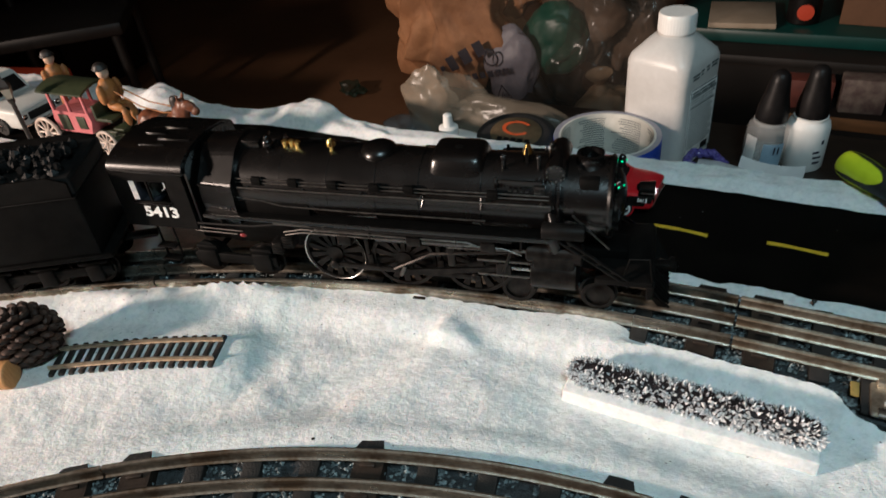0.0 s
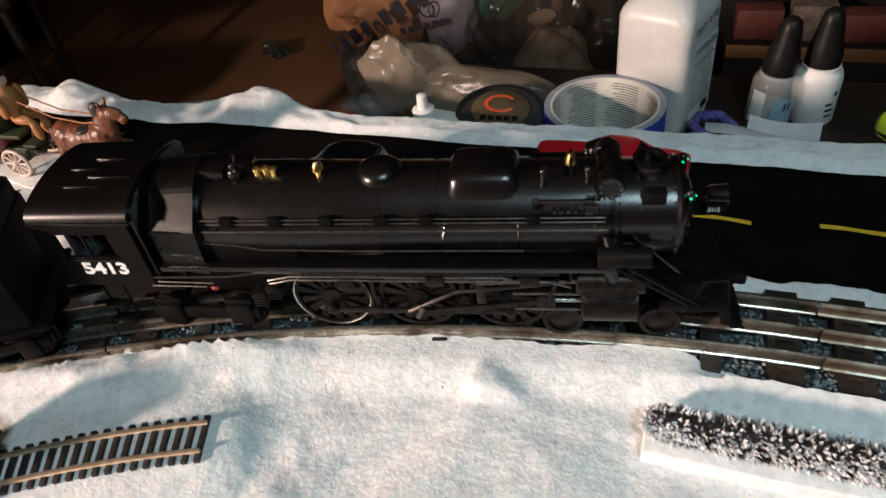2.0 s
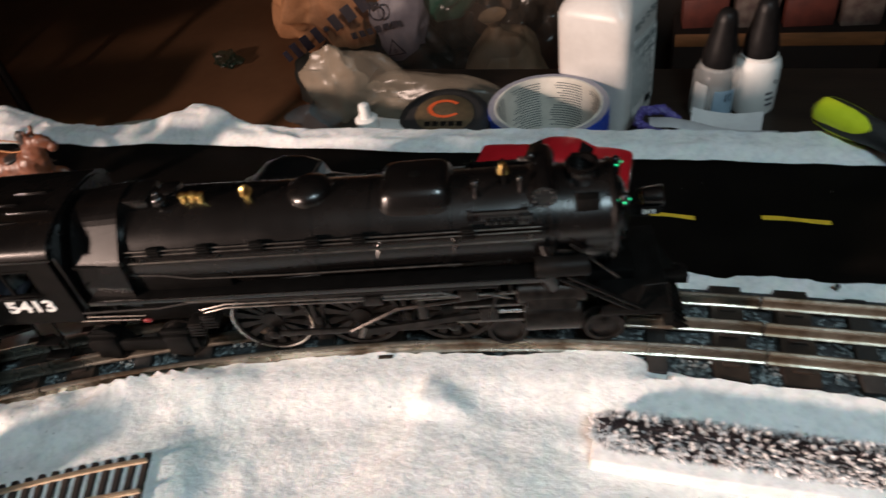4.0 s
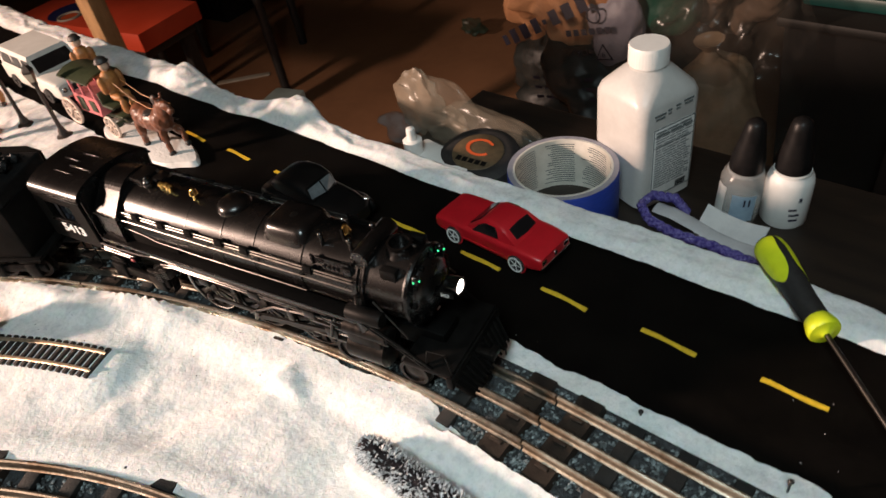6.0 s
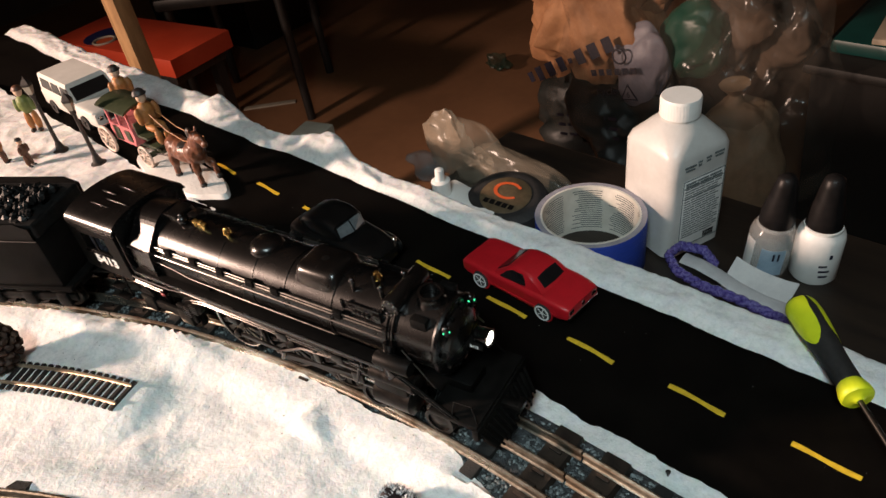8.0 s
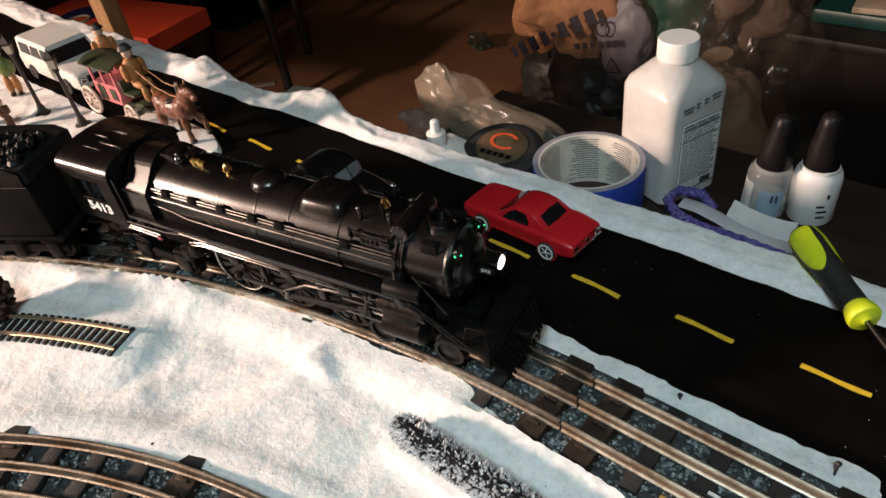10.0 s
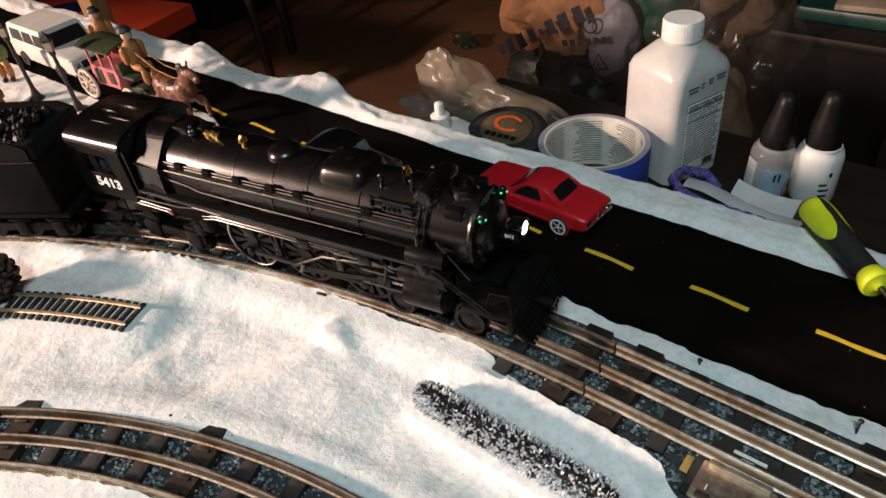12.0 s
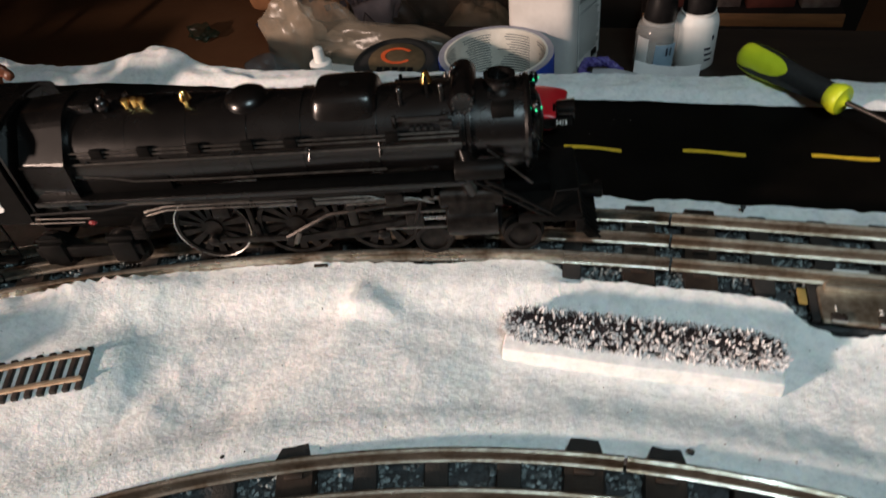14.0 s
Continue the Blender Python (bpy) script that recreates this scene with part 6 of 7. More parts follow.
# ----- small piece of toy track on the snow, with pine cone and log -----
HO = thing("small_toy_track", pose(0, 0, 0), "short curved piece of small toy track lying on snow", "toy track")


for off in (-0.0075, 0.0075):
    bm = bmesh.new()
    secs = []
    for k in range(15):
        x, y, d = ho_pt(0.098 * k / 14, off)
        n = Vector((-math.sin(d), math.cos(d), 0))
        secs.append([tuple(Vector((x, y, 0.0140 + z)) + n * w) for w, z in ((-0.0010, 0), (-0.0003, 0.0004), (-0.0005, 0.0017), (-0.0005, 0.0024), (0.0005, 0.0024), (0.0005, 0.0017), (0.0003, 0.0004), (0.0010, 0))])
    loft(bm, secs)
    part("rail", bm, M_HORAIL, HO)
me_tie = finish(boxes(((0, 0, 0), (0.0028, 0.0245, 0.0022)), bevel=0.0003), "tie", M_HOTIE)
for k in range(17):
    x, y, d = ho_pt(0.0012 + 0.0059 * k, 0)
    part("tie", me_tie, None, HO, m=Matrix.Translation((x, y, 0.0130)) @ pose(0, 0, 0, 0, 0, math.degrees(d)))

bm = bmesh.new()
crng = random.Random(3)
ball(bm, (0, 0, 0), 0.0125, (1.35, 1, 1), 14, 9)
for k in range(120):
    t = k / 119
    a = k * 2.39996
    x = -0.020 + 0.040 * t
    r = 0.0165 * math.sqrt(max(0.05, 1 - (2 * t - 1) ** 2)) + 0.003
    n = Vector((0.25, math.cos(a), math.sin(a))).normalized()
    p = Vector((x, 0, 0)) + Vector((0, math.cos(a), math.sin(a))) * (r - 0.004)
    q = n.to_track_quat("Z", "Y").to_matrix().to_4x4()
    lathe(bm, [(0.0012, -0.002), (0.0040, 0.0020), (0.0044, 0.0042), (0.0020, 0.0062), (0, 0.0058)], 7, Matrix.Translation(p) @ q @ Matrix.Diagonal((1, 0.55, 1, 1)))
solo("pine_cone", bm, M_CONE, "dark brown pine cone lying on the snow", "pine cone", m=pose(-0.3725, 0.1420, 0.0285, 0, 10, 35) @ Matrix.Scale(0.89, 4))
bm = bmesh.new()
lathe(bm, [(0.0075, 0), (0.0082, 0.0008), (0.0082, 0.038), (0.0075, 0.039)], 18)
solo("cut_log", bm, M_LOG, "short orange-brown cut log lying on the snow", "log", m=pose(-0.3630, 0.1225, 0.0185) @ Matrix.Rotation(radians(-90), 4, "Y") @ Matrix.Rotation(radians(25), 4, "X"))

# ----- frosted bristle hedge -----
HEDGE = thing("toy_hedge", pose(-0.0187, 0.2365, 0.0052, 0, 0, -0.4), "dark bristle toy hedge with frosted tips on a white block", "toy hedge")
bm = bmesh.new()
box(bm, (0, -0.0030, 0.0035), (0.1165, 0.0210, 0.0090), 0.0008)
bmesh.ops.subdivide_edges(bm, edges=bm.edges, cuts=3, use_grid_fill=True)
for v in bm.verts:
    v.co += Vector((fbm(v.co.x, v.co.z, 120, 2.0, 2), fbm(v.co.x, v.co.y, 120, 5.0, 2), fbm(v.co.y, v.co.x, 120, 8.0, 2))) * 0.0006
part("block", bm, M_BORDER, HEDGE, "rough white block")
hr = np.random.default_rng(11)


def bristles(count, lo, hi, width, tips):
    """Stiff tapered hairs over a rounded bank; the frosted ones sit mostly low on the flanks and at the ends."""
    v, f = [], []
    while len(f) < count * 4:
        x, a = hr.uniform(-0.0585, 0.0585), hr.uniform(-0.15, math.pi + 0.15)
        end = max(0.0, abs(x) - 0.046) / 0.0125
        round_end = math.sqrt(max(0.05, 1 - end * end))
        ry, rz = 0.0068 * round_end, 0.0066 * round_end
        y, z = ry * math.cos(a) + 0.0012, 0.0082 + rz * math.sin(a)
        if tips:
            flank = abs(math.cos(a)) * (1.0 if y < 0 else 0.75) + 0.35 * end
            if hr.random() > 0.16 + 0.90 * flank ** 2.2 or fbm(x, y, 420, 4.0, 2) < -0.25:
                continue
        d = Vector((hr.normal(0, 0.38) + 0.6 * math.copysign(end, x), math.cos(a) + hr.normal(0, 0.35), max(0.05, math.sin(a)) + hr.normal(0.15, 0.3))).normalized()
        p = Vector((x, y, z)) - d * hr.uniform(0.0005, 0.0025)
        e = p + d * hr.uniform(lo, hi)
        w = width * hr.uniform(0.6, 1.5)
        s = d.orthogonal().normalized() * w
        t = d.cross(s).normalized() * w
        if tips:
            p, e = e - d * hr.uniform(0.0010, 0.0024), e + d * 0.0008
        b = len(v)
        v += [tuple(p + s), tuple(p - s * 0.5 + t * 0.87), tuple(p - s * 0.5 - t * 0.87), tuple(e)]
        f += [(b, b + 1, b + 3), (b + 1, b + 2, b + 3), (b + 2, b, b + 3), (b, b + 2, b + 1)]
    me = bpy.data.meshes.new("bristles")
    me.from_pydata(v, [], f)
    return me


me = bristles(11000, 0.0024, 0.0054, 0.00026, False)
me.materials.append(M_NEEDLE)
tagged(part("bristles", me, None, HEDGE, "dark stiff bristles"), kind="stuff")
me = bristles(2900, 0.0024, 0.0052, 0.00072, True)
me.materials.append(M_FROST)
tagged(part("frosting", me, None, HEDGE, "white frosted bristle tips"), kind="stuff")
bm = bmesh.new()
rod(bm, (-0.0560, 0.0010, 0.0096), (0.0560, 0.0010, 0.0096), 0.0058, None, 14)
part("bristle_core", bm, M_NEEDLE, HEDGE)


# ----- track spikes, specks, clip plate -----
def spike(x, y, z, h):
    bm = bmesh.new()
    lathe(bm, [(0.00055, 0), (0.00055, h - 0.0008), (0.0013, h - 0.0005), (0.0014, h + 0.0004), (0.0009, h + 0.0010), (0, h + 0.0011)], 12)
    solo("track_spike", bm, M_SPIKE, "small black pin standing in the snow beside track", "track spike", m=pose(x, y, z), group="track spikes")


for x, y, z, h in ((-0.0544, 0.3387, 0.002, 0.007), (0.0319, 0.3430, 0.002, 0.004), (0.1090, 0.3420, 0.002, 0.010), (-0.1646, 0.2627, 0.006, 0.003), (-0.180, 0.1520, 0.006, 0.0055), (0.002, 0.186, 0.004, 0.009), (0.135, 0.166, 0.004, 0.009), (-0.276, 0.2385, 0.008, 0.006)):
    spike(x, y, z, h)
v, f = [], []
for k in range(420):
    x, y = hr.uniform(-0.42, 0.14), hr.uniform(0.12, 0.28)
    if snow_keep(x, y):
        z, r = snow_z(x, y) + 0.0003, hr.uniform(0.00014, 0.00046)
        b = len(v)
        v += [(x + r, y, z), (x, y + r, z), (x - r * 1.5, y, z), (x, y - r, z), (x, y, z + r)]
        f += [(b, b + 1, b + 4), (b + 1, b + 2, b + 4), (b + 2, b + 3, b + 4), (b + 3, b, b + 4)]
me = bpy.data.meshes.new("snow_specks")
me.from_pydata(v, [], f)
me.materials.append(M_SPIKE)
tagged(new("snow_specks", me), "tiny dark specks scattered on the snow", "debris", kind="stuff")

v, f = [], []
for k in range(34):
    x, y, r = hr.uniform(-0.40, 0.20), hr.uniform(0.352, 0.448), hr.uniform(0.00014, 0.00030)
    b = len(v)
    v += [(x + r, y, 0.0001), (x, y + r, 0.0001), (x - r * 1.4, y, 0.0001), (x, y - r, 0.0001), (x, y, 0.0001 + r)]
    f += [(b, b + 1, b + 4), (b + 1, b + 2, b + 4), (b + 2, b + 3, b + 4), (b + 3, b, b + 4)]
me = bpy.data.meshes.new("road_flecks")
me.from_pydata(v, [], f)
me.materials.append(M_FROST)
tagged(new("road_flecks", me), "tiny white fluff flecks on the black road", "debris", kind="stuff")

M_TAG = mat("dull_yellow_card", (0.30, 0.21, 0.055), (0.21, 0.15, 0.04), 200, 0.7)
CLIP = thing("track_lockon", pose(0.071, 0.2835, 0.0032, 0, 0, 0), "dark metal track terminal clip with white markings under rails", "track terminal")
part("plate", boxes(((0.002, -0.0045, 0.0048), (0.036, 0.030, 0.0022)), ((0.004, 0.0110, 0.0060), (0.034, 0.0070, 0.0016)), bevel=0.0006), M_TIE2, CLIP)
part("cover_plate", boxes(((0.004, -0.0105, 0.0068), (0.033, 0.0215, 0.0030)), ((0.004, -0.0010, 0.0088), (0.028, 0.0040, 0.0042)), bevel=0.0012), M_RAILB, CLIP, "tarnished metal cover plate")
for x in (-0.0060, 0.0130):
    part("spring_clip", boxes(((x, -0.0195, 0.0084), (0.0070, 0.0050, 0.0030)), bevel=0.0009), M_STEEL, CLIP)
part("paper_tag", boxes(((-0.0185, -0.0050, 0.0052), (0.0038, 0.0095, 0.0012)), bevel=0.0003), M_TAG, CLIP, "dull yellow tag")
part("white_marking", boxes(((0.004, 0.0122, 0.0070), (0.0150, 0.0019, 0.0003))), M_WHITEP, CLIP, "white maker's marking")
lettering("terminal_marking", "CTC", 0.0030, M_WHITEP, CLIP, pose(0.0005, 0.0082, 0.00705))
for x, c in ((-0.0075, "1"), (0.0105, "2")):
    lettering("terminal_number", c, 0.0042, M_WHITEP, CLIP, pose(x, -0.0150, 0.0085))

# ----- screwdriver -----
BUTT, COLL = Vector((0.0395, 0.4930, 0.0160)), Vector((0.0915, 0.4395, 0.0150))
d = COLL - BUTT
SD = thing("screwdriver", Matrix.Translation(BUTT) @ d.to_track_quat("Z", "Y").to_matrix().to_4x4(), "screwdriver with black and lime grip lying across the border", "screwdriver")
LN = d.length
GRIP_Z = (0.0, 0.0012, 0.005, 0.012, 0.022, 0.032, 0.042, 0.052, LN - 0.008)
GRIP_R = (0.0054, 0.0076, 0.0092, 0.0099, 0.0096, 0.0087, 0.0079, 0.0074, 0.0073)
part("grip", grown((lathe, list(zip(GRIP_R, GRIP_Z)), 32)), M_GRIP, SD)
part("collar", grown((lathe, [(0.0070, LN - 0.0090), (0.0080, LN - 0.0066), (0.0091, LN - 0.0026), (0.0092, LN + 0.0002), (0.0084, LN + 0.0014), (0.0040, LN + 0.0022), (0.0022, LN + 0.0036)], 28)), M_LIME, SD, "lime green flared collar")
part("shank", grown((lathe, [(0.0015, LN), (0.0015, LN + 0.075), (0.0012, LN + 0.082), (0.0004, LN + 0.085)], 14)), M_DULLST, SD, "bare steel shank")
for turn in (20, 140, 260):
    bm = bmesh.new()
    rows = []
    for k in range(19):
        t = k / 18
        z = 0.0004 + 0.0385 * t
        r = float(np.interp(z, GRIP_Z, GRIP_R)) + 0.00035
        half = radians(float(np.interp(t, (0, 0.12, 0.35, 0.62, 0.80, 0.93, 1.0), (56, 54, 46, 46, 40, 24, 6))))
        rows.append([bm.verts.new((r * math.cos(radians(turn) + half * (2 * j / 8 - 1)), r * math.sin(radians(turn) + half * (2 * j / 8 - 1)), z)) for j in range(9)])
    for a, b in zip(rows, rows[1:]):
        for j in range(8):
            bm.faces.new((a[j], a[j + 1], b[j + 1], b[j]))
    part("grip_inlay", bm, M_LIME, SD, "lime green inlay")
part("butt_cap", grown((lathe, [(0.0064, 0.0006), (0.0044, -0.0010), (0, -0.0014)], 24)), M_LIME, SD, "lime green butt end")

# ----- side table and what stands on it -----
TB = thing("side_table", pose(0, 0, 0), "dark stained side table set behind the layout", "table")
part("table_top", boxes(((0.105, 0.582, SHELF - 0.012), (0.88, 0.190, 0.024)), bevel=0.002), M_TABLE, TB)
for x in (-0.30, 0.51):
    for y in (0.51, 0.66):
        part("leg", boxes(((x, y, (FZ + SHELF - 0.024) / 2), (0.03, 0.03, SHELF - 0.024 - FZ)), bevel=0.002), M_TABLE, TB)

# big milky bottle
BOT = thing("square_bottle", pose(-0.0985, 0.6000, SHELF, 0, 0, -21), "milky white square plastic bottle with screw cap and label", "bottle")


def square_ring(h, c, z, n=5):
    """A square outline of half-width h with rounded corners c."""
    pts = []
    for q, (sx, sy) in enumerate(((1, 1), (-1, 1), (-1, -1), (1, -1))):
        for k in range(n):
            a = math.pi / 2 * (q + k / (n - 1))
            pts.append((sx * (h - c) + c * math.cos(a), sy * (h - c) + c * math.sin(a), z))
    return pts


bm = bmesh.new()
loft(bm, [square_ring(0.0262, 0.008, 0.0), square_ring(0.0300, 0.009, 0.0025), square_ring(0.0305, 0.009, 0.030), square_ring(0.0303, 0.009, 0.080), square_ring(0.0305, 0.010, 0.0955), square_ring(0.0292, 0.012, 0.1010),
          square_ring(0.0205, 0.0185, 0.1125), square_ring(0.0150, 0.0149, 0.1165), square_ring(0.0146, 0.0145, 0.1195)])
body = part("bottle_body", bm, M_HDPE, BOT)
bm = bmesh.new()
lathe(bm, [(0.0152, 0.1185), (0.0157, 0.1190), (0.0157, 0.1330), (0.0150, 0.1345), (0, 0.1348)], 40)
cap = part("screw_cap", bm, M_WHITEPL, BOT, "ribbed white screw cap")
for k in range(40):
    a = math.tau * k / 40
    part("rib", boxes(((0.01550, 0, 0.1260), (0.0005, 0.0011, 0.0125))) if k == 0 else cap.children[0].data, M_WHITEPL, cap, m=Matrix.Rotation(a, 4, "Z"))
FACE = pose(0.0307, 0, 0, 90, 0, 90)       # x along the face, y up
lab = part("label", boxes(((0.002, 0.044, 0), (0.042, 0.066, 0.0004)), bevel=0.0001), M_LABELW, BOT, "white label with fine grey print", FACE)
bm = bmesh.new()
for c, s in (((0.002, 0.0768, 0.0004), (0.042, 0.0007, 0.0003)), ((0.002, 0.0112, 0.0004), (0.042, 0.0007, 0.0003)), ((-0.0188, 0.044, 0.0004), (0.0006, 0.066, 0.0003)), ((0.0228, 0.044, 0.0004), (0.0006, 0.066, 0.0003)),
             ((0.002, 0.0700, 0.0004), (0.040, 0.0006, 0.0003)), ((0.002, 0.0600, 0.0004), (0.040, 0.0004, 0.0003))):
    box(bm, c, s)
part("label_frame", bm, M_INK, lab)
lr = random.Random(5)
y = 0.0735
while y > 0.0200:
    x = -0.0165
    while x < 0.016:
        w = lr.uniform(0.004, 0.014)
        w = min(w, 0.0205 - x)
        part("print_bar", boxes(((x + w / 2, y, 0.0004), (w, 0.0009 if y < 0.069 else 0.0016, 0.0003))), M_INK, lab, smooth=False)
        x += w + 0.0012
    y -= 0.0024
part("bar_code", boxes(*[((0.008 + 0.0011 * k, 0.0150, 0.0004), (0.0005 + 0.0003 * (k % 3 == 0), 0.0060, 0.0003)) for k in range(10)]), M_CAPBLK, lab, smooth=False)
for k, (x, w) in enumerate(((-0.019, 0.011), (-0.006, 0.004), (0.002, 0.005), (0.010, 0.010))):
    for j in range(2):
        part("stamped_code", boxes(((x + w / 2, 0.0895 - 0.0030 * j + 0.0012 * k, 0.0002), (w * (1 - 0.2 * j), 0.0016, 0.0004))), M_INK, BOT, "grey stamped code", FACE, smooth=False)

# roll of blue tape
ROLL = thing("tape_roll", pose(-0.1370, 0.5330, SHELF), "roll of blue masking tape with a printed card core", "tape roll")
bm = bmesh.new()
lathe(bm, [(0.0412, 0.0005), (0.0455, 0.0), (0.0460, 0.001), (0.0460, 0.047), (0.0455, 0.048), (0.0412, 0.0475), (0.0412, 0.0005)], 64, None, False)
part("tape", bm, M_BLUE, ROLL)
bm = bmesh.new()
lathe(bm, [(0.0413, 0.0482), (0.0457, 0.0482)], 64, None, False)
part("tape_edge", bm, mat("pale_tape_edge", (0.30, 0.29, 0.33), (0.24, 0.23, 0.27), 150, 0.7, stretch=(1, 1, 1)), ROLL, "pale grey-blue wound edge")
bm = bmesh.new()
lathe(bm, [(0.0412, 0.0002), (0.0412, 0.0484), (0.0394, 0.0484), (0.0394, 0.0002), (0.0412, 0.0002)], 64, None, False)
core = part("core", bm, M_CORE, ROLL, "card core printed with grey text")
for k in range(126):
    a0, w, z = math.tau / 7 * (k % 7) + 0.06 + lr.uniform(0, 0.04), lr.uniform(0.40, 0.74), 0.0045 + 0.0023 * (k // 7)
    bm = bmesh.new()
    n, rows = 6, []
    for j in range(n + 1):
        a = a0 + w * j / n
        rows.append((bm.verts.new((0.03925 * math.cos(a), 0.03925 * math.sin(a), z)), bm.verts.new((0.03925 * math.cos(a), 0.03925 * math.sin(a), z + 0.0009))))
    for p, q in zip(rows, rows[1:]):
        bm.faces.new((p[0], q[0], q[1], p[1]))
    part("print_bar", bm, M_INK, core, smooth=False)

# tape measure
TM = thing("tape_measure", pose(-0.2190, 0.5260, SHELF + 0.004, 8, 3, 8), "round black tape measure with an orange ring badge", "tape measure")
bm = bmesh.new()
lathe(bm, [(0.0330, 0.0), (0.0385, 0.004), (0.0395, 0.015), (0.0390, 0.030), (0.0360, 0.0385), (0.0310, 0.0415), (0.0270, 0.0420)], 44)
part("case", bm, M_GRIP, TM)
part("mouth", boxes(((0.0360, -0.012, 0.012), (0.014, 0.022, 0.022)), bevel=0.003), M_GRIP, TM)
badge = part("badge", grown((lathe, [(0.0232, 0.0415), (0.0232, 0.0424), (0.0226, 0.0428), (0, 0.0430)], 40)), M_TMFACE, TM, "brown metallic round badge")
bm = bmesh.new()
rows = []
for k in range(25):
    a = radians(38 + 284 * k / 24)
    w = 0.0030 if 2 < k < 22 else 0.0026
    rows.append((bm.verts.new((0.0085 * math.cos(a) * 1.2, 0.005 + (0.0085) * math.sin(a) * 0.95, 0.0433)), bm.verts.new(((0.0085 + w) * math.cos(a) * 1.2, 0.005 + (0.0085 + w) * math.sin(a) * 0.95, 0.0433))))
for p, q in zip(rows, rows[1:]):
    bm.faces.new((p[0], q[0], q[1], p[1]))
part("ring_emblem", bm, M_ORANGE, badge, "open orange ring emblem", smooth=False)
for k in range(5):
    part("emblem_bar", boxes(((-0.0124 + 0.0062 * k, -0.0130, 0.0433), (0.0045, 0.0052, 0.0004))), M_CAPBLK, badge, "dark name bar", smooth=False)

# white glue box with nozzle
GL = thing("nozzle_box", pose(-0.2595, 0.4975, SHELF, 0, 0, -8), "white plastic box with a screw nozzle cap", "glue bottle")
part("box_body", boxes(((0.014, 0.008, 0.0215), (0.070, 0.026, 0.043)), bevel=0.003), M_WHITEPL, GL)
part("nozzle", grown((lathe, [(0.0088, 0.042), (0.0088, 0.0555), (0.0080, 0.0562), (0.0046, 0.0566), (0.0040, 0.0672), (0.0030, 0.0680), (0, 0.0682)], 26, pose(-0.0120, -0.002, 0))), M_WHITEPL, GL)


# dropper bottles
def dropper(x, y, r, h, body_mat, label, lean):
    t = thing("dropper_bottle", pose(x, y, SHELF, 0, lean, 0), label, "small bottle", "dropper bottles")
    part("bottle_body", grown((lathe, [(r * 0.92, 0), (r, 0.002), (r, h - 0.008), (r * 0.93, h - 0.003), (r * 0.62, h + 0.002), (r * 0.56, h + 0.005)], 34)), body_mat, t)
    capo = part("cap", grown((lathe, [(r * 0.75, h + 0.0025), (r * 0.74, h + 0.0120), (r * 0.68, h + 0.0180), (r * 0.58, h + 0.0260), (r * 0.48, h + 0.0370), (r * 0.40, h + 0.0430), (r * 0.24, h + 0.0455), (0, h + 0.0460)], 28)), M_CAPBLK, t, "black dropper cap")
    part("neck_ring", grown((lathe, [(r * 0.60, h - 0.001), (r * 0.80, h - 0.0005), (r * 0.80, h + 0.0018), (r * 0.60, h + 0.0024)], 26)), M_CLEAR if body_mat is M_CLEAR else M_WHITEPL, t)
    return t


def wrap_label(t, r, z0, z1, a0, a1, material, name, label=""):
    bm = bmesh.new()
    rows = []
    for k in range(15):
        a = radians(a0 + (a1 - a0) * k / 14)
        rows.append((bm.verts.new((r * math.cos(a), r * math.sin(a), z0)), bm.verts.new((r * math.cos(a), r * math.sin(a), z1))))
    for p, q in zip(rows, rows[1:]):
        bm.faces.new((p[0], q[0], q[1], p[1]))
    return part(name, bm, material, t, label)


M_PALEBL = mat("pale_blue_label", (0.30, 0.42, 0.52), (0.24, 0.34, 0.43), 120, 0.5)
t = dropper(-0.0150, 0.6010, 0.0172, 0.0440, M_CLEAR, "clear dropper bottle with pale labels and black cap", 3)
wrap_label(t, 0.0175, 0.006, 0.034, -150, -112, M_LABELW, "label")
wrap_label(t, 0.0175, 0.005, 0.030, -92, -30, M_PALEBL, "label", "pale blue label")
for a in (-62, -50):
    wrap_label(t, 0.0177, 0.020, 0.027, a, a + 5, M_NAVY, "print_bar")
part("liquid", grown((lathe, [(0.0160, 0.002), (0.0160, 0.016), (0, 0.0162)], 24)), M_CLEAR, t)
t = dropper(0.0180, 0.6130, 0.0174, 0.0460, M_WHITEPL, "opaque white dropper bottle with black cap", 0)
for k, (a, w) in enumerate(((-66, 20), (-64, 26), (-62, 22))):
    wrap_label(t, 0.0177, 0.019 - 0.005 * k, 0.0210 - 0.005 * k, a, a + w, M_NAVY, "print_bar")
wrap_label(t, 0.0177, 0.0270, 0.0310, -46, -38, M_NAVY, "print_dot")

# purple cord loop, strap and card
CORD = thing("purple_cord_loop", pose(0, 0, 0), "purple glittery braided cord loop with a grey strap", "cord")
for ph in (0, math.pi):
    bm = bmesh.new()
    pts = []
    base = [(0.050, 0.518, -0.020), (0.024, 0.524, -0.023), (-0.006, 0.5290, -0.025), (-0.036, 0.5275, -0.024), (-0.058, 0.5310, -0.022), (-0.071, 0.5425, -0.020), (-0.068, 0.5570, -0.019), (-0.052, 0.5650, -0.022), (-0.040, 0.5620, -0.030)]
    for k in range(90):
        t = k / 89 * (len(base) - 1)
        i = min(int(t), len(base) - 2)
        g = t - i
        q = Vector(base[i]).lerp(Vector(base[i + 1]), g)
        pts.append(q + Vector((0, 0.0015 * math.cos(k * 0.9 + ph), 0.0015 * math.sin(k * 0.9 + ph) - 0.009)))
    tube(bm, pts, 0.0030, 8)
    part("cord_strand", bm, M_PURPLE, CORD)
bm = bmesh.new()
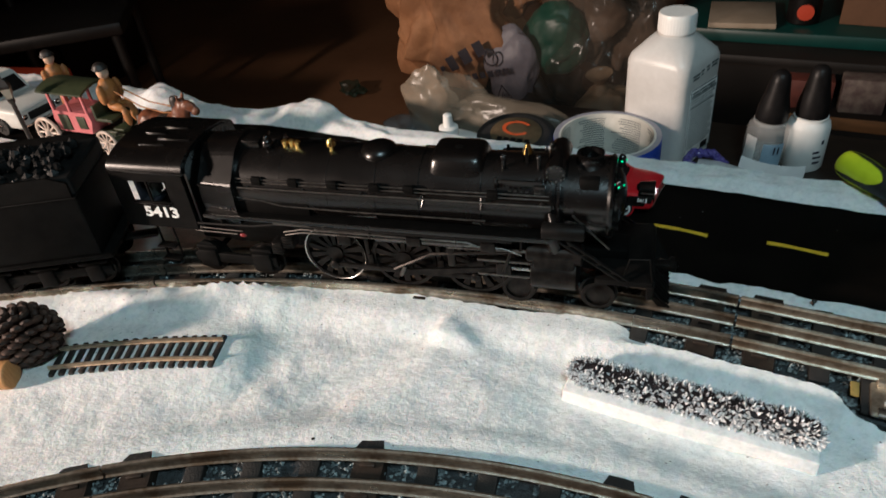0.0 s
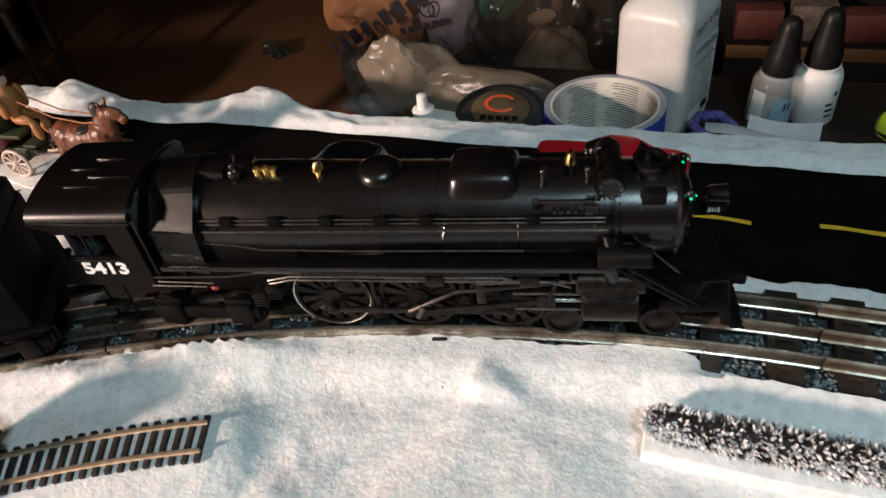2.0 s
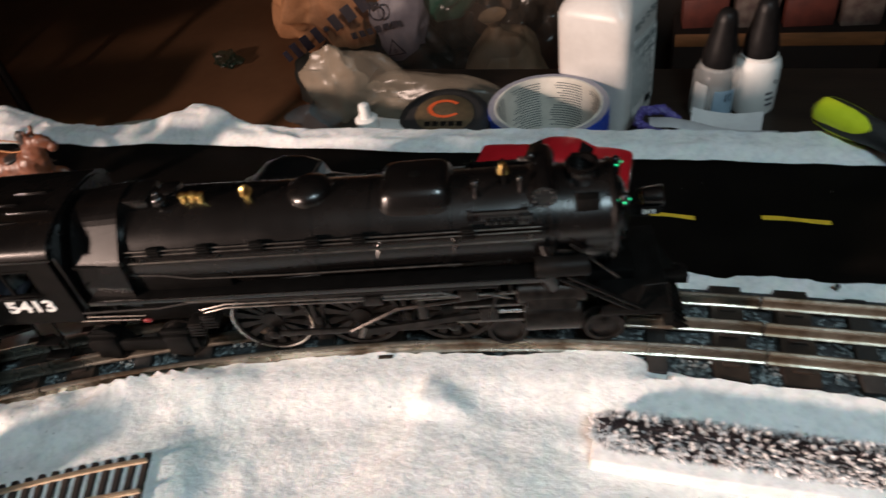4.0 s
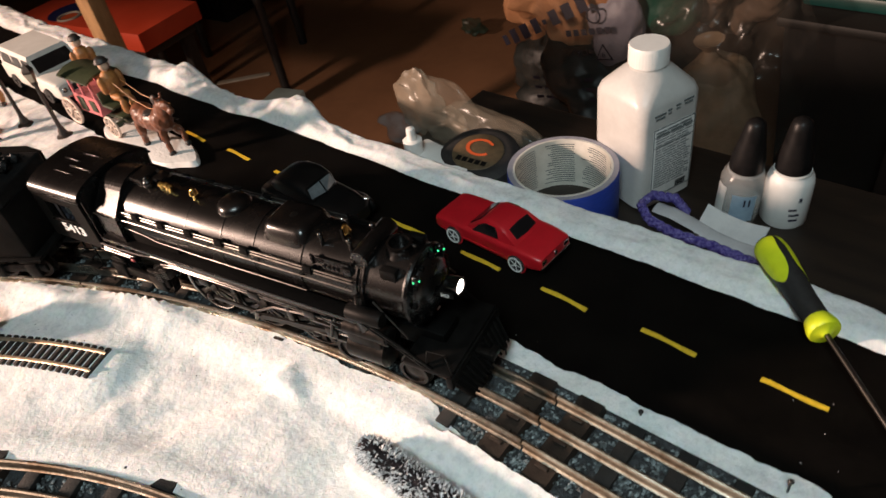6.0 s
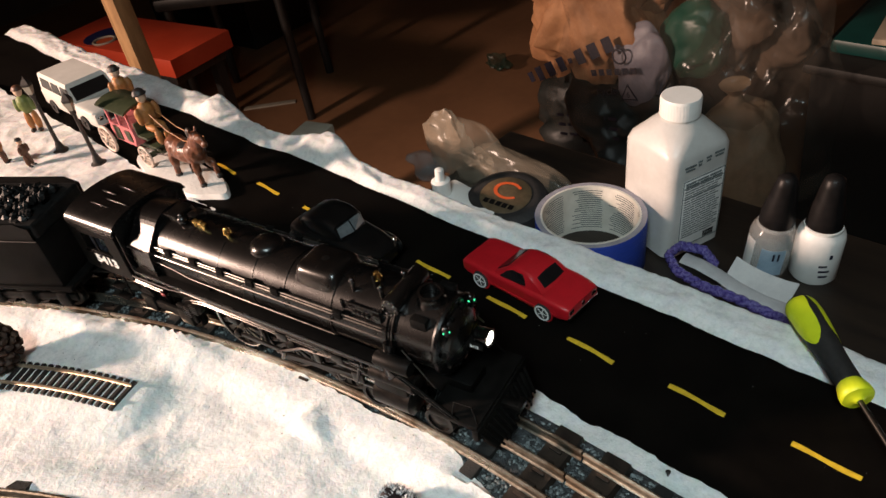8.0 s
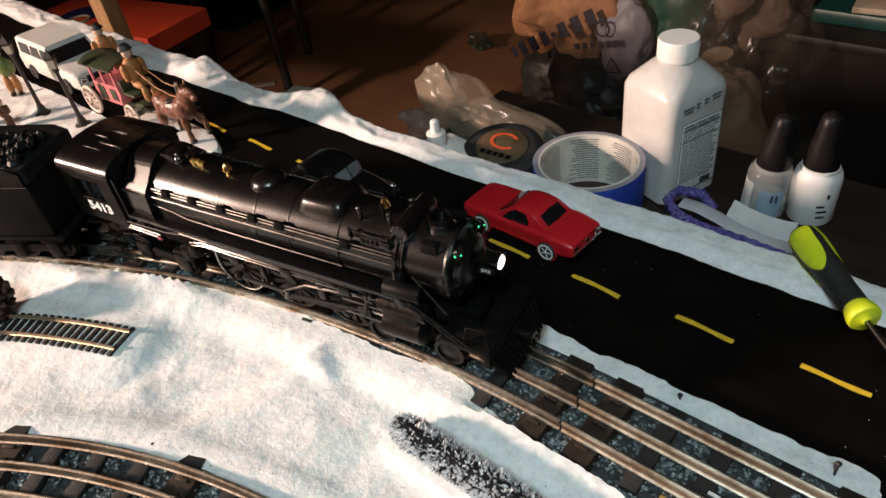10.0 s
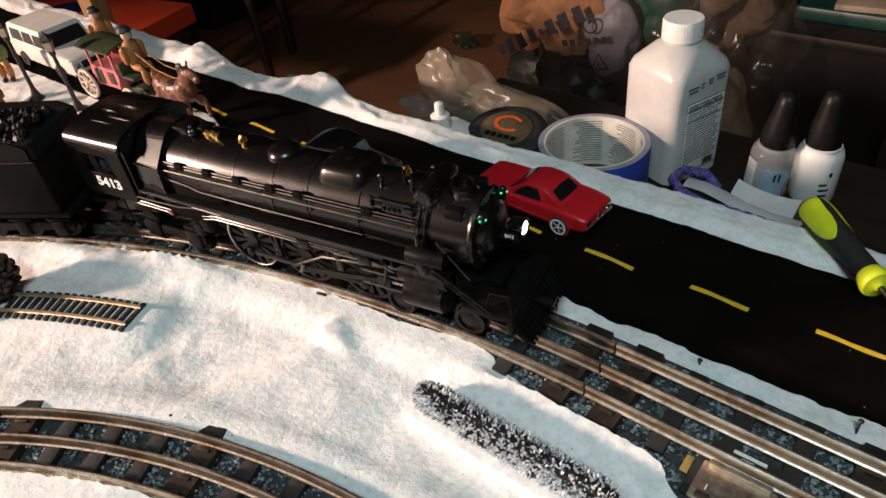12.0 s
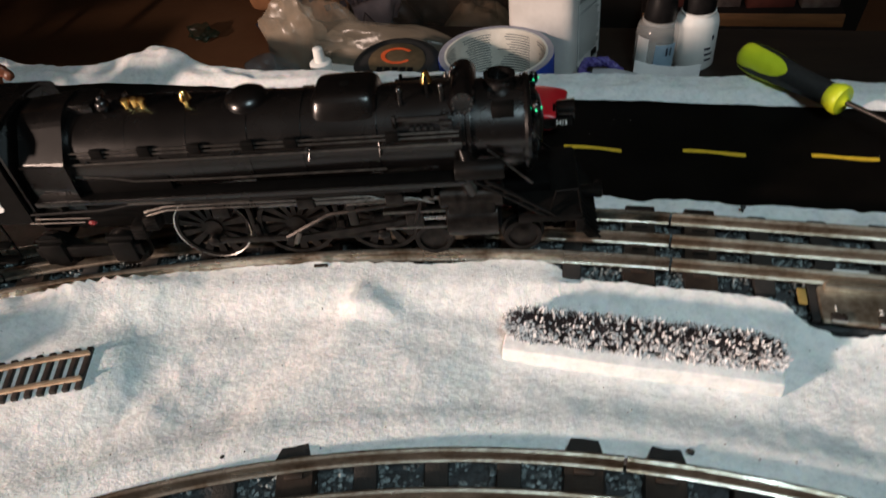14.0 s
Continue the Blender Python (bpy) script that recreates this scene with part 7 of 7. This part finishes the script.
loft(bm, [[(x, y + 0.0068 * math.cos(math.tau * k / 14), z + 0.002 + 0.0018 * math.sin(math.tau * k / 14)) for k in range(14)] for x, y, z in ((-0.062, 0.551, -0.036), (-0.046, 0.548, -0.034), (-0.03, 0.546, -0.036), (-0.012, 0.543, -0.039), (0.006, 0.541, -0.040), (0.030, 0.540, -0.039))])
part("strap", bm, M_GREYST, CORD, "translucent grey plastic strap")
solo("white_card", grown((loft, [[(x, y, z + 0.0006 * s) for s in (1, -1) for y, z in (((-0.015, -0.006), (-0.005, 0.003), (0.006, 0.006 + 6.0 * x * x)) if s > 0 else ((0.006, 0.006 + 6.0 * x * x), (-0.005, 0.003), (-0.015, -0.006)))] for x in (-0.026, -0.014, -0.004, 0.006, 0.016, 0.026)])), mat("greyish_card", (0.62, 0.61, 0.60), (0.52, 0.51, 0.51), 60, 0.7), "folded white paper card lying beside the bottles", "paper card", m=pose(-0.004, 0.5680, -0.046, 8, -3, -10))
solo("plug_cap", grown((lathe, [(0.011, 0), (0.012, 0.004), (0.012, 0.026), (0.010, 0.030), (0, 0.031)], 24)), M_CAPBLK, "black plastic plug cap lying behind the snow border", "plug cap", m=pose(0.045, 0.525, SHELF + 0.012, 80, 0, 25))


# crumpled bags
def crumple(name, c, s, seed, material, label, category, amp=0.35, freq=2.2, sub=4, parent=None, low=None):
    """A bunched lump of film or paper: flat facets between sharp creases, with a little fine wrinkling."""
    bm = bmesh.new()
    bmesh.ops.create_icosphere(bm, subdivisions=sub, radius=1.0)
    cr = random.Random(int(seed * 97))
    creases = []
    for k in range(11):
        d = Vector((cr.gauss(0, 1), cr.gauss(0, 1), cr.gauss(0, 1))).normalized()
        creases.append((d, cr.uniform(0.25, 0.62) * freq * (1 if k < 6 else 2.1), cr.random(), (1.0 if k < 6 else 0.42) / 6))
    for v in bm.verts:
        n = v.co.normalized()
        bent = n + 0.16 * noise.noise_vector(n * 1.7 + Vector((seed, 0, seed)))
        w = 1 + 0.30 * amp * noise.fractal(n * freq + Vector((seed, seed * 2, 0)), 1.0, 2.1, 4)
        for d, f, ph, a in creases:
            x = bent.dot(d) * f + ph
            w += amp * a * 2.0 * (abs(4 * (x - math.floor(x + 0.5))) - 1)
        v.co = Vector((n.x * s[0], n.y * s[1], n.z * s[2])) * w
        if low is not None:
            v.co.z = max(v.co.z, low - c[2])
    if parent:
        return part(name, bm, material, parent, label, Matrix.Translation(c))
    return solo(name, bm, material, label, category, m=Matrix.Translation(c))


CB = thing("plastic_bag", pose(-0.276, 0.572, SHELF), "small crumpled clear plastic bag on the side table", "plastic bag")
crumple("bag_film", (-0.030, 0, 0.034), (0.044, 0.016, 0.043), 3.3, M_FILM, "", "", 0.24, 0.9, 4, CB, 0.001)
crumple("bag_film", (0.036, 0, 0.022), (0.060, 0.016, 0.034), 4.7, M_FILM, "", "", 0.22, 0.9, 5, CB, 0.001)
crumple("bag_fold", (-0.050, -0.004, 0.040), (0.024, 0.010, 0.030), 6.4, M_FOLD, "bunched milky film", "", 0.40, 1.8, 4, CB, 0.002)
crumple("bag_fold", (-0.020, -0.004, 0.024), (0.026, 0.010, 0.018), 2.4, M_FOLD, "bunched milky film", "", 0.40, 1.8, 4, CB, 0.002)
crumple("plastic_wrap", (-0.352, 0.556, -0.040), (0.024, 0.016, 0.011), 8.1, mat("blue_grey_film", (0.20, 0.23, 0.24), (0.14, 0.17, 0.18), 40, 0.25, alpha=0.35, bump=0.3, bscale=80), "small crumpled blue-grey plastic wrap behind the border", "plastic wrap", 0.35, 1.2)

BAG = thing("packing_bag", pose(-0.68, 1.63, FZ), "large clear plastic sack of crumpled packing paper on floor", "plastic sack")
crumple("dark_filling", (0.02, -0.01, 0.15), (0.26, 0.18, 0.18), 1.1, M_DKBAG, "dark crumpled filling", "", 0.30, 2.6, 6, BAG, 0.002)
crumple("kraft_paper", (-0.115, -0.045, 0.445), (0.165, 0.105, 0.210), 5.2, M_KRAFT, "crumpled brown kraft paper", "", 0.26, 2.4, 6, BAG)
crumple("kraft_paper", (-0.030, 0.010, 0.560), (0.150, 0.110, 0.120), 3.1, M_KRAFT, "crumpled brown kraft paper", "", 0.26, 2.4, 6, BAG)
crumple("white_print", (0.060, -0.125, 0.360), (0.066, 0.032, 0.100), 7.7, M_PAPERW, "white printed film", "", 0.16, 1.6, 5, BAG)
crumple("green_print", (0.155, -0.070, 0.420), (0.080, 0.045, 0.092), 2.7, M_GREENF, "dark green film", "", 0.14, 1.5, 5, BAG)
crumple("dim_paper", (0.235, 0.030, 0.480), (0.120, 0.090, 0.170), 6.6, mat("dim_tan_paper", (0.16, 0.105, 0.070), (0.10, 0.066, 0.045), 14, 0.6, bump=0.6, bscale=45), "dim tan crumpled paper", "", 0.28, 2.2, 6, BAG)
crumple("clear_sack", (0.05, 0.0, 0.36), (0.335, 0.205, 0.42), 9.4, M_FILM2, "clear crumpled sack film", "", 0.15, 3.0, 6, BAG, 0.001)
# printing on the sack: plain dark bars in place of a maker's name, small print and a recycling mark below
PRINT = pose(-0.228, -0.172, 0.288, 90, -29.7, 0)
x = 0.0
for k, w in enumerate((0.022, 0.028, 0.034, 0.030, 0.016, 0.034, 0.038, 0.036)):
    h = 0.012 if k == 4 else 0.036 - (0.010 if k == 0 else 0.0)
    part("name_bar", boxes(((x + w / 2, 0.0, 0), (w * 0.72, h, 0.001)), bevel=0.0004), M_NAVY, BAG, "dark maker's name bar", PRINT, smooth=False)
    x += w + 0.006
bm = bmesh.new()
tube(bm, [(0.017 * math.cos(math.tau * k / 20), 0.017 * math.sin(math.tau * k / 20), 0) for k in range(20)], 0.0022, 6, True)
part("round_mark", bm, M_NAVY, BAG, "round printed mark", pose(0.030, -0.172, 0.396, 90, 0, 0))
for k in range(6):
    part("name_bar", boxes(((0.021 * k, 0, 0), (0.0140, 0.015, 0.001))), M_NAVY, BAG, "", pose(-0.035, -0.172, 0.343, 90, -14, 0), smooth=False)
lettering("bag_text", "cycle", 0.030, M_NAVY, BAG, pose(-0.026, -0.172, 0.288, 90, -14, 0))
bm = bmesh.new()
tube(bm, [(0.024 * math.cos(radians(90 + 120 * k)), 0.024 * math.sin(radians(90 + 120 * k)), 0) for k in range(3)], 0.0022, 6, True)
part("recycling_triangle", bm, M_NAVY, BAG, "printed triangle mark", pose(0.058, -0.172, 0.308, 90, -10, 0))
lettering("triangle_number", "6", 0.020, M_NAVY, BAG, pose(0.053, -0.172, 0.300, 90, -10, 0))
for j in range(3):
    for k in range(6):
        part("small_print", boxes(((0.030 * k, -0.026 * j, 0), (0.022, 0.008, 0.001))), M_NAVY, BAG, "", pose(-0.12, -0.190, 0.22, 90, -10, 0), smooth=False)

SACK = thing("cloth_sack", pose(-0.385, 1.53, FZ), "clear sack holding tan crumpled cloth on the floor", "plastic sack")
crumple("tan_cloth", (0.0, 0, 0.165), (0.110, 0.085, 0.160), 4.4, M_TANBAG, "tan crumpled cloth", "", 0.16, 1.5, 6, SACK, 0.001)
part("knot", grown((lathe, [(0.030, -0.016), (0.016, 0.002), (0.012, 0.014), (0.024, 0.030), (0.033, 0.040), (0.020, 0.036), (0, 0.030)], 9, pose(-0.015, -0.01, 0.320, 8, -6, 0))), M_TANBAG, SACK, "twisted knot of tan cloth")
crumple("sack_film", (0.03, 0.01, 0.27), (0.165, 0.125, 0.290), 8.8, M_FILM2, "clear crumpled film", "", 0.15, 3.0, 6, SACK, 0.001)
crumple("green_wrapper", (-1.42, 1.95, FZ + 0.03), (0.045, 0.030, 0.024), 2.2, mat("thin_green_film", (0.012, 0.05, 0.036), (0.008, 0.035, 0.025), 30, 0.3, alpha=0.4, bump=0.4, bscale=60), "crumpled dark green wrapper on the floor", "wrapper", 0.4)

# cartons, totes
M_DIMRED = mat("dull_red_packet", (0.14, 0.035, 0.024), (0.09, 0.024, 0.018), 40, 0.6)
M_DIMCR = mat("grey_printed_packet", (0.20, 0.165, 0.14), (0.09, 0.06, 0.055), 45, 0.6)
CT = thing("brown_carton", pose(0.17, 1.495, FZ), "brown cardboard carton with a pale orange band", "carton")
part("carton_body", boxes(((0, 0, 0.170), (0.38, 0.10, 0.34)), bevel=0.004), M_CARTON_SHADED, CT)
part("printed_band", boxes(((0, -0.0512, 0.329), (0.376, 0.003, 0.026)), bevel=0.0005), mat("dull_orange_print", (0.30, 0.135, 0.05), (0.22, 0.10, 0.038), 20, 0.6, stretch=(1, 6, 6)), CT, "dull orange band along the top edge")
for x, w, h, paint, tone in ((0.035, 0.085, 0.060, M_DIMRED, "dull red"), (0.130, 0.080, 0.070, M_DIMCR, "greyish"), (0.225, 0.090, 0.055, M_DIMRED, "dull red"), (0.315, 0.070, 0.066, M_DIMCR, "greyish")):
    solo("small_packet", boxes(((0, 0, h / 2), (w, 0.045, h)), bevel=0.003), paint, tone + " printed packet standing on the brown carton", "packet", m=pose(x, 1.495, FZ + 0.3402, 0, 0, 4), group="packets on the carton")
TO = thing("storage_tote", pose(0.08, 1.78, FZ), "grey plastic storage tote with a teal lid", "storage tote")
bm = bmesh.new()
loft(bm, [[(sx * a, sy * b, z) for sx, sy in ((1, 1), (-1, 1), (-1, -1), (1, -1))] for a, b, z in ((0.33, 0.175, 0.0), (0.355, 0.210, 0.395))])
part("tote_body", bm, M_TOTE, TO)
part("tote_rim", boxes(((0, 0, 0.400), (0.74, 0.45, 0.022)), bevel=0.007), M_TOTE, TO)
part("tote_lid", boxes(((0.0, 0.030, 0.426), (0.69, 0.375, 0.030)), bevel=0.008), M_TEAL, TO, "teal green lid")
solo("flat_carton", boxes(((0, 0, 0.006), (0.14, 0.15, 0.012)), bevel=0.002), mat("pale_card", (0.44, 0.36, 0.27), (0.36, 0.29, 0.21), 12, 0.7), "flat pale card lying on the tote lid", "card", m=pose(-0.130, 1.705, FZ + 0.4412, 0, 0, 6))
solo("large_carton", boxes(((0, 0, 0.10), (0.28, 0.24, 0.20)), bevel=0.004), mat("plain_brown_carton", (0.15, 0.075, 0.038), (0.11, 0.055, 0.028), 9, 0.75, bump=0.15, bscale=80), "plain brown carton standing on the tote lid", "carton", m=pose(0.215, 1.80, FZ + 0.4412, 0, 0, -4))
BB = thing("black_bottle", pose(-0.005, 1.70, FZ + 0.4412), "black bottle with a round red badge on the tote lid", "bottle")
part("bottle_body", grown((lathe, [(0.030, 0), (0.034, 0.004), (0.034, 0.105), (0.026, 0.135), (0.020, 0.150), (0.020, 0.210), (0.014, 0.214), (0, 0.215)], 28)), M_CAPBLK, BB)
part("badge", grown((lathe, [(0.017, 0.0), (0.017, 0.004), (0, 0.005)], 22, Matrix.Translation((0.004, -0.032, 0.030)) @ Matrix.Rotation(radians(90), 4, "X"))), M_REDBOX, BB, "round red badge")
solo("rust_carton", boxes(((0, 0, 0.275), (0.24, 0.18, 0.55)), bevel=0.004), mat("rust_brown_carton", (0.16, 0.060, 0.034), (0.11, 0.042, 0.025), 10, 0.7, bump=0.15, bscale=80), "rust brown carton standing behind the storage tote", "carton", m=pose(-0.20, 2.16, FZ, 0, 0, 8))
solo("leaning_board", boxes(((0, 0, 0.26), (0.030, 0.16, 0.52)), bevel=0.004), mat("rust_brown_panel", (0.20, 0.06, 0.025), (0.15, 0.045, 0.02), 12, 0.5), "rust brown wooden board leaning behind the side table", "board", m=pose(0.135, 0.775, FZ, 0, 0, -14))
solo("tall_cream_carton", boxes(((0, 0, 0.336), (0.044, 0.040, 0.672)), bevel=0.003), M_CREAM, "tall narrow cream carton standing behind the layout table", "carton", m=pose(-0.575, 0.572, FZ, 0, 0, 16))

# far left: timber post, red box on a stand, black chair, strip on the floor
solo("timber_post", boxes(((0, 0, 1.18), (0.043, 0.043, 2.36)), bevel=0.012), M_POST, "rough tan timber post standing in the room", "post", m=pose(-1.318, 0.690, FZ, 0, 0, 12))
ST = thing("low_stand", pose(-1.885, 0.930, FZ, 0, 0, 10), "dark low wooden stand behind the layout", "stand")
part("stand_top", boxes(((0, 0, 0.375), (0.48, 0.18, 0.03)), bevel=0.003), M_LEG, ST)
for x in (-0.21, 0.21):
    for y in (-0.07, 0.07):
        part("leg", boxes(((x, y, 0.18), (0.03, 0.03, 0.36))), M_LEG, ST)
RB2 = thing("red_box", pose(-1.885, 0.930, FZ + 0.390, 0, 0, 10), "flat red cardboard box with a navy round print", "box")
part("box_body", boxes(((0, 0, 0.0245), (0.53, 0.21, 0.049)), bevel=0.002), M_REDBOX, RB2)
part("roundel", grown((lathe, [(0.066, 0.0492), (0.066, 0.0500), (0, 0.0500)], 40, pose(-0.100, -0.030, 0))), M_BLUEDOT, RB2, "navy printed roundel")
bm = bmesh.new()
tube(bm, [(-0.068 + 0.030 * math.cos(math.tau * k / 30), -0.062 + 0.030 * math.sin(math.tau * k / 30), 0.0506) for k in range(30)], 0.004, 6, True)
part("ring_print", bm, M_CREAM, RB2, "pale printed ring")
part("disc_print", grown((lathe, [(0.024, 0.0500), (0.024, 0.0508), (0, 0.0508)], 30, pose(-0.068, -0.062, 0))), M_ORANGE, RB2, "orange printed disc")
CH = thing("black_chair", pose(-2.035, 1.375, FZ, 0, 0, 39.6), "black metal chair with a dark seat in the dim room", "chair")
part("seat", boxes(((0, 0, 0.44), (0.42, 0.42, 0.040)), bevel=0.012), M_LEG, CH)
part("backrest", boxes(((0, 0.20, 0.74), (0.40, 0.03, 0.30)), bevel=0.010), M_LEG, CH)
for x in (-0.187, 0.187):
    for y in (-0.187, 0.187):
        part("leg", grown((rod, (x, y, 0.0), (x * 0.96, y * 0.96, 0.43), 0.015, None, 12)), M_LEG, CH)
    part("backrest_post", grown((rod, (x * 0.96, 0.185, 0.44), (x * 0.96, 0.205, 0.88), 0.012, None, 10)), M_LEG, CH)
DC = thing("dark_chest", pose(-2.86, 1.80, FZ, 0, 0, 6), "dark low wooden chest standing on the floor", "chest")
part("chest_body", boxes(((0, 0, 0.145), (0.70, 0.40, 0.29)), bevel=0.006), M_LEG, DC)
part("chest_lid", boxes(((0, 0, 0.305), (0.73, 0.43, 0.030)), bevel=0.006), M_LEG, DC)
for z in (0.10, 0.19):
    part("front_slat", boxes(((0, -0.2035, z), (0.66, 0.008, 0.060)), bevel=0.003), M_LEG, DC)
solo("pale_strip", boxes(((0, 0, 0.003), (0.19, 0.024, 0.006)), bevel=0.002), M_CREAM, "pale plastic strip lying on the floor", "strip", m=pose(-1.995, 1.335, FZ, 0, 0, 46))
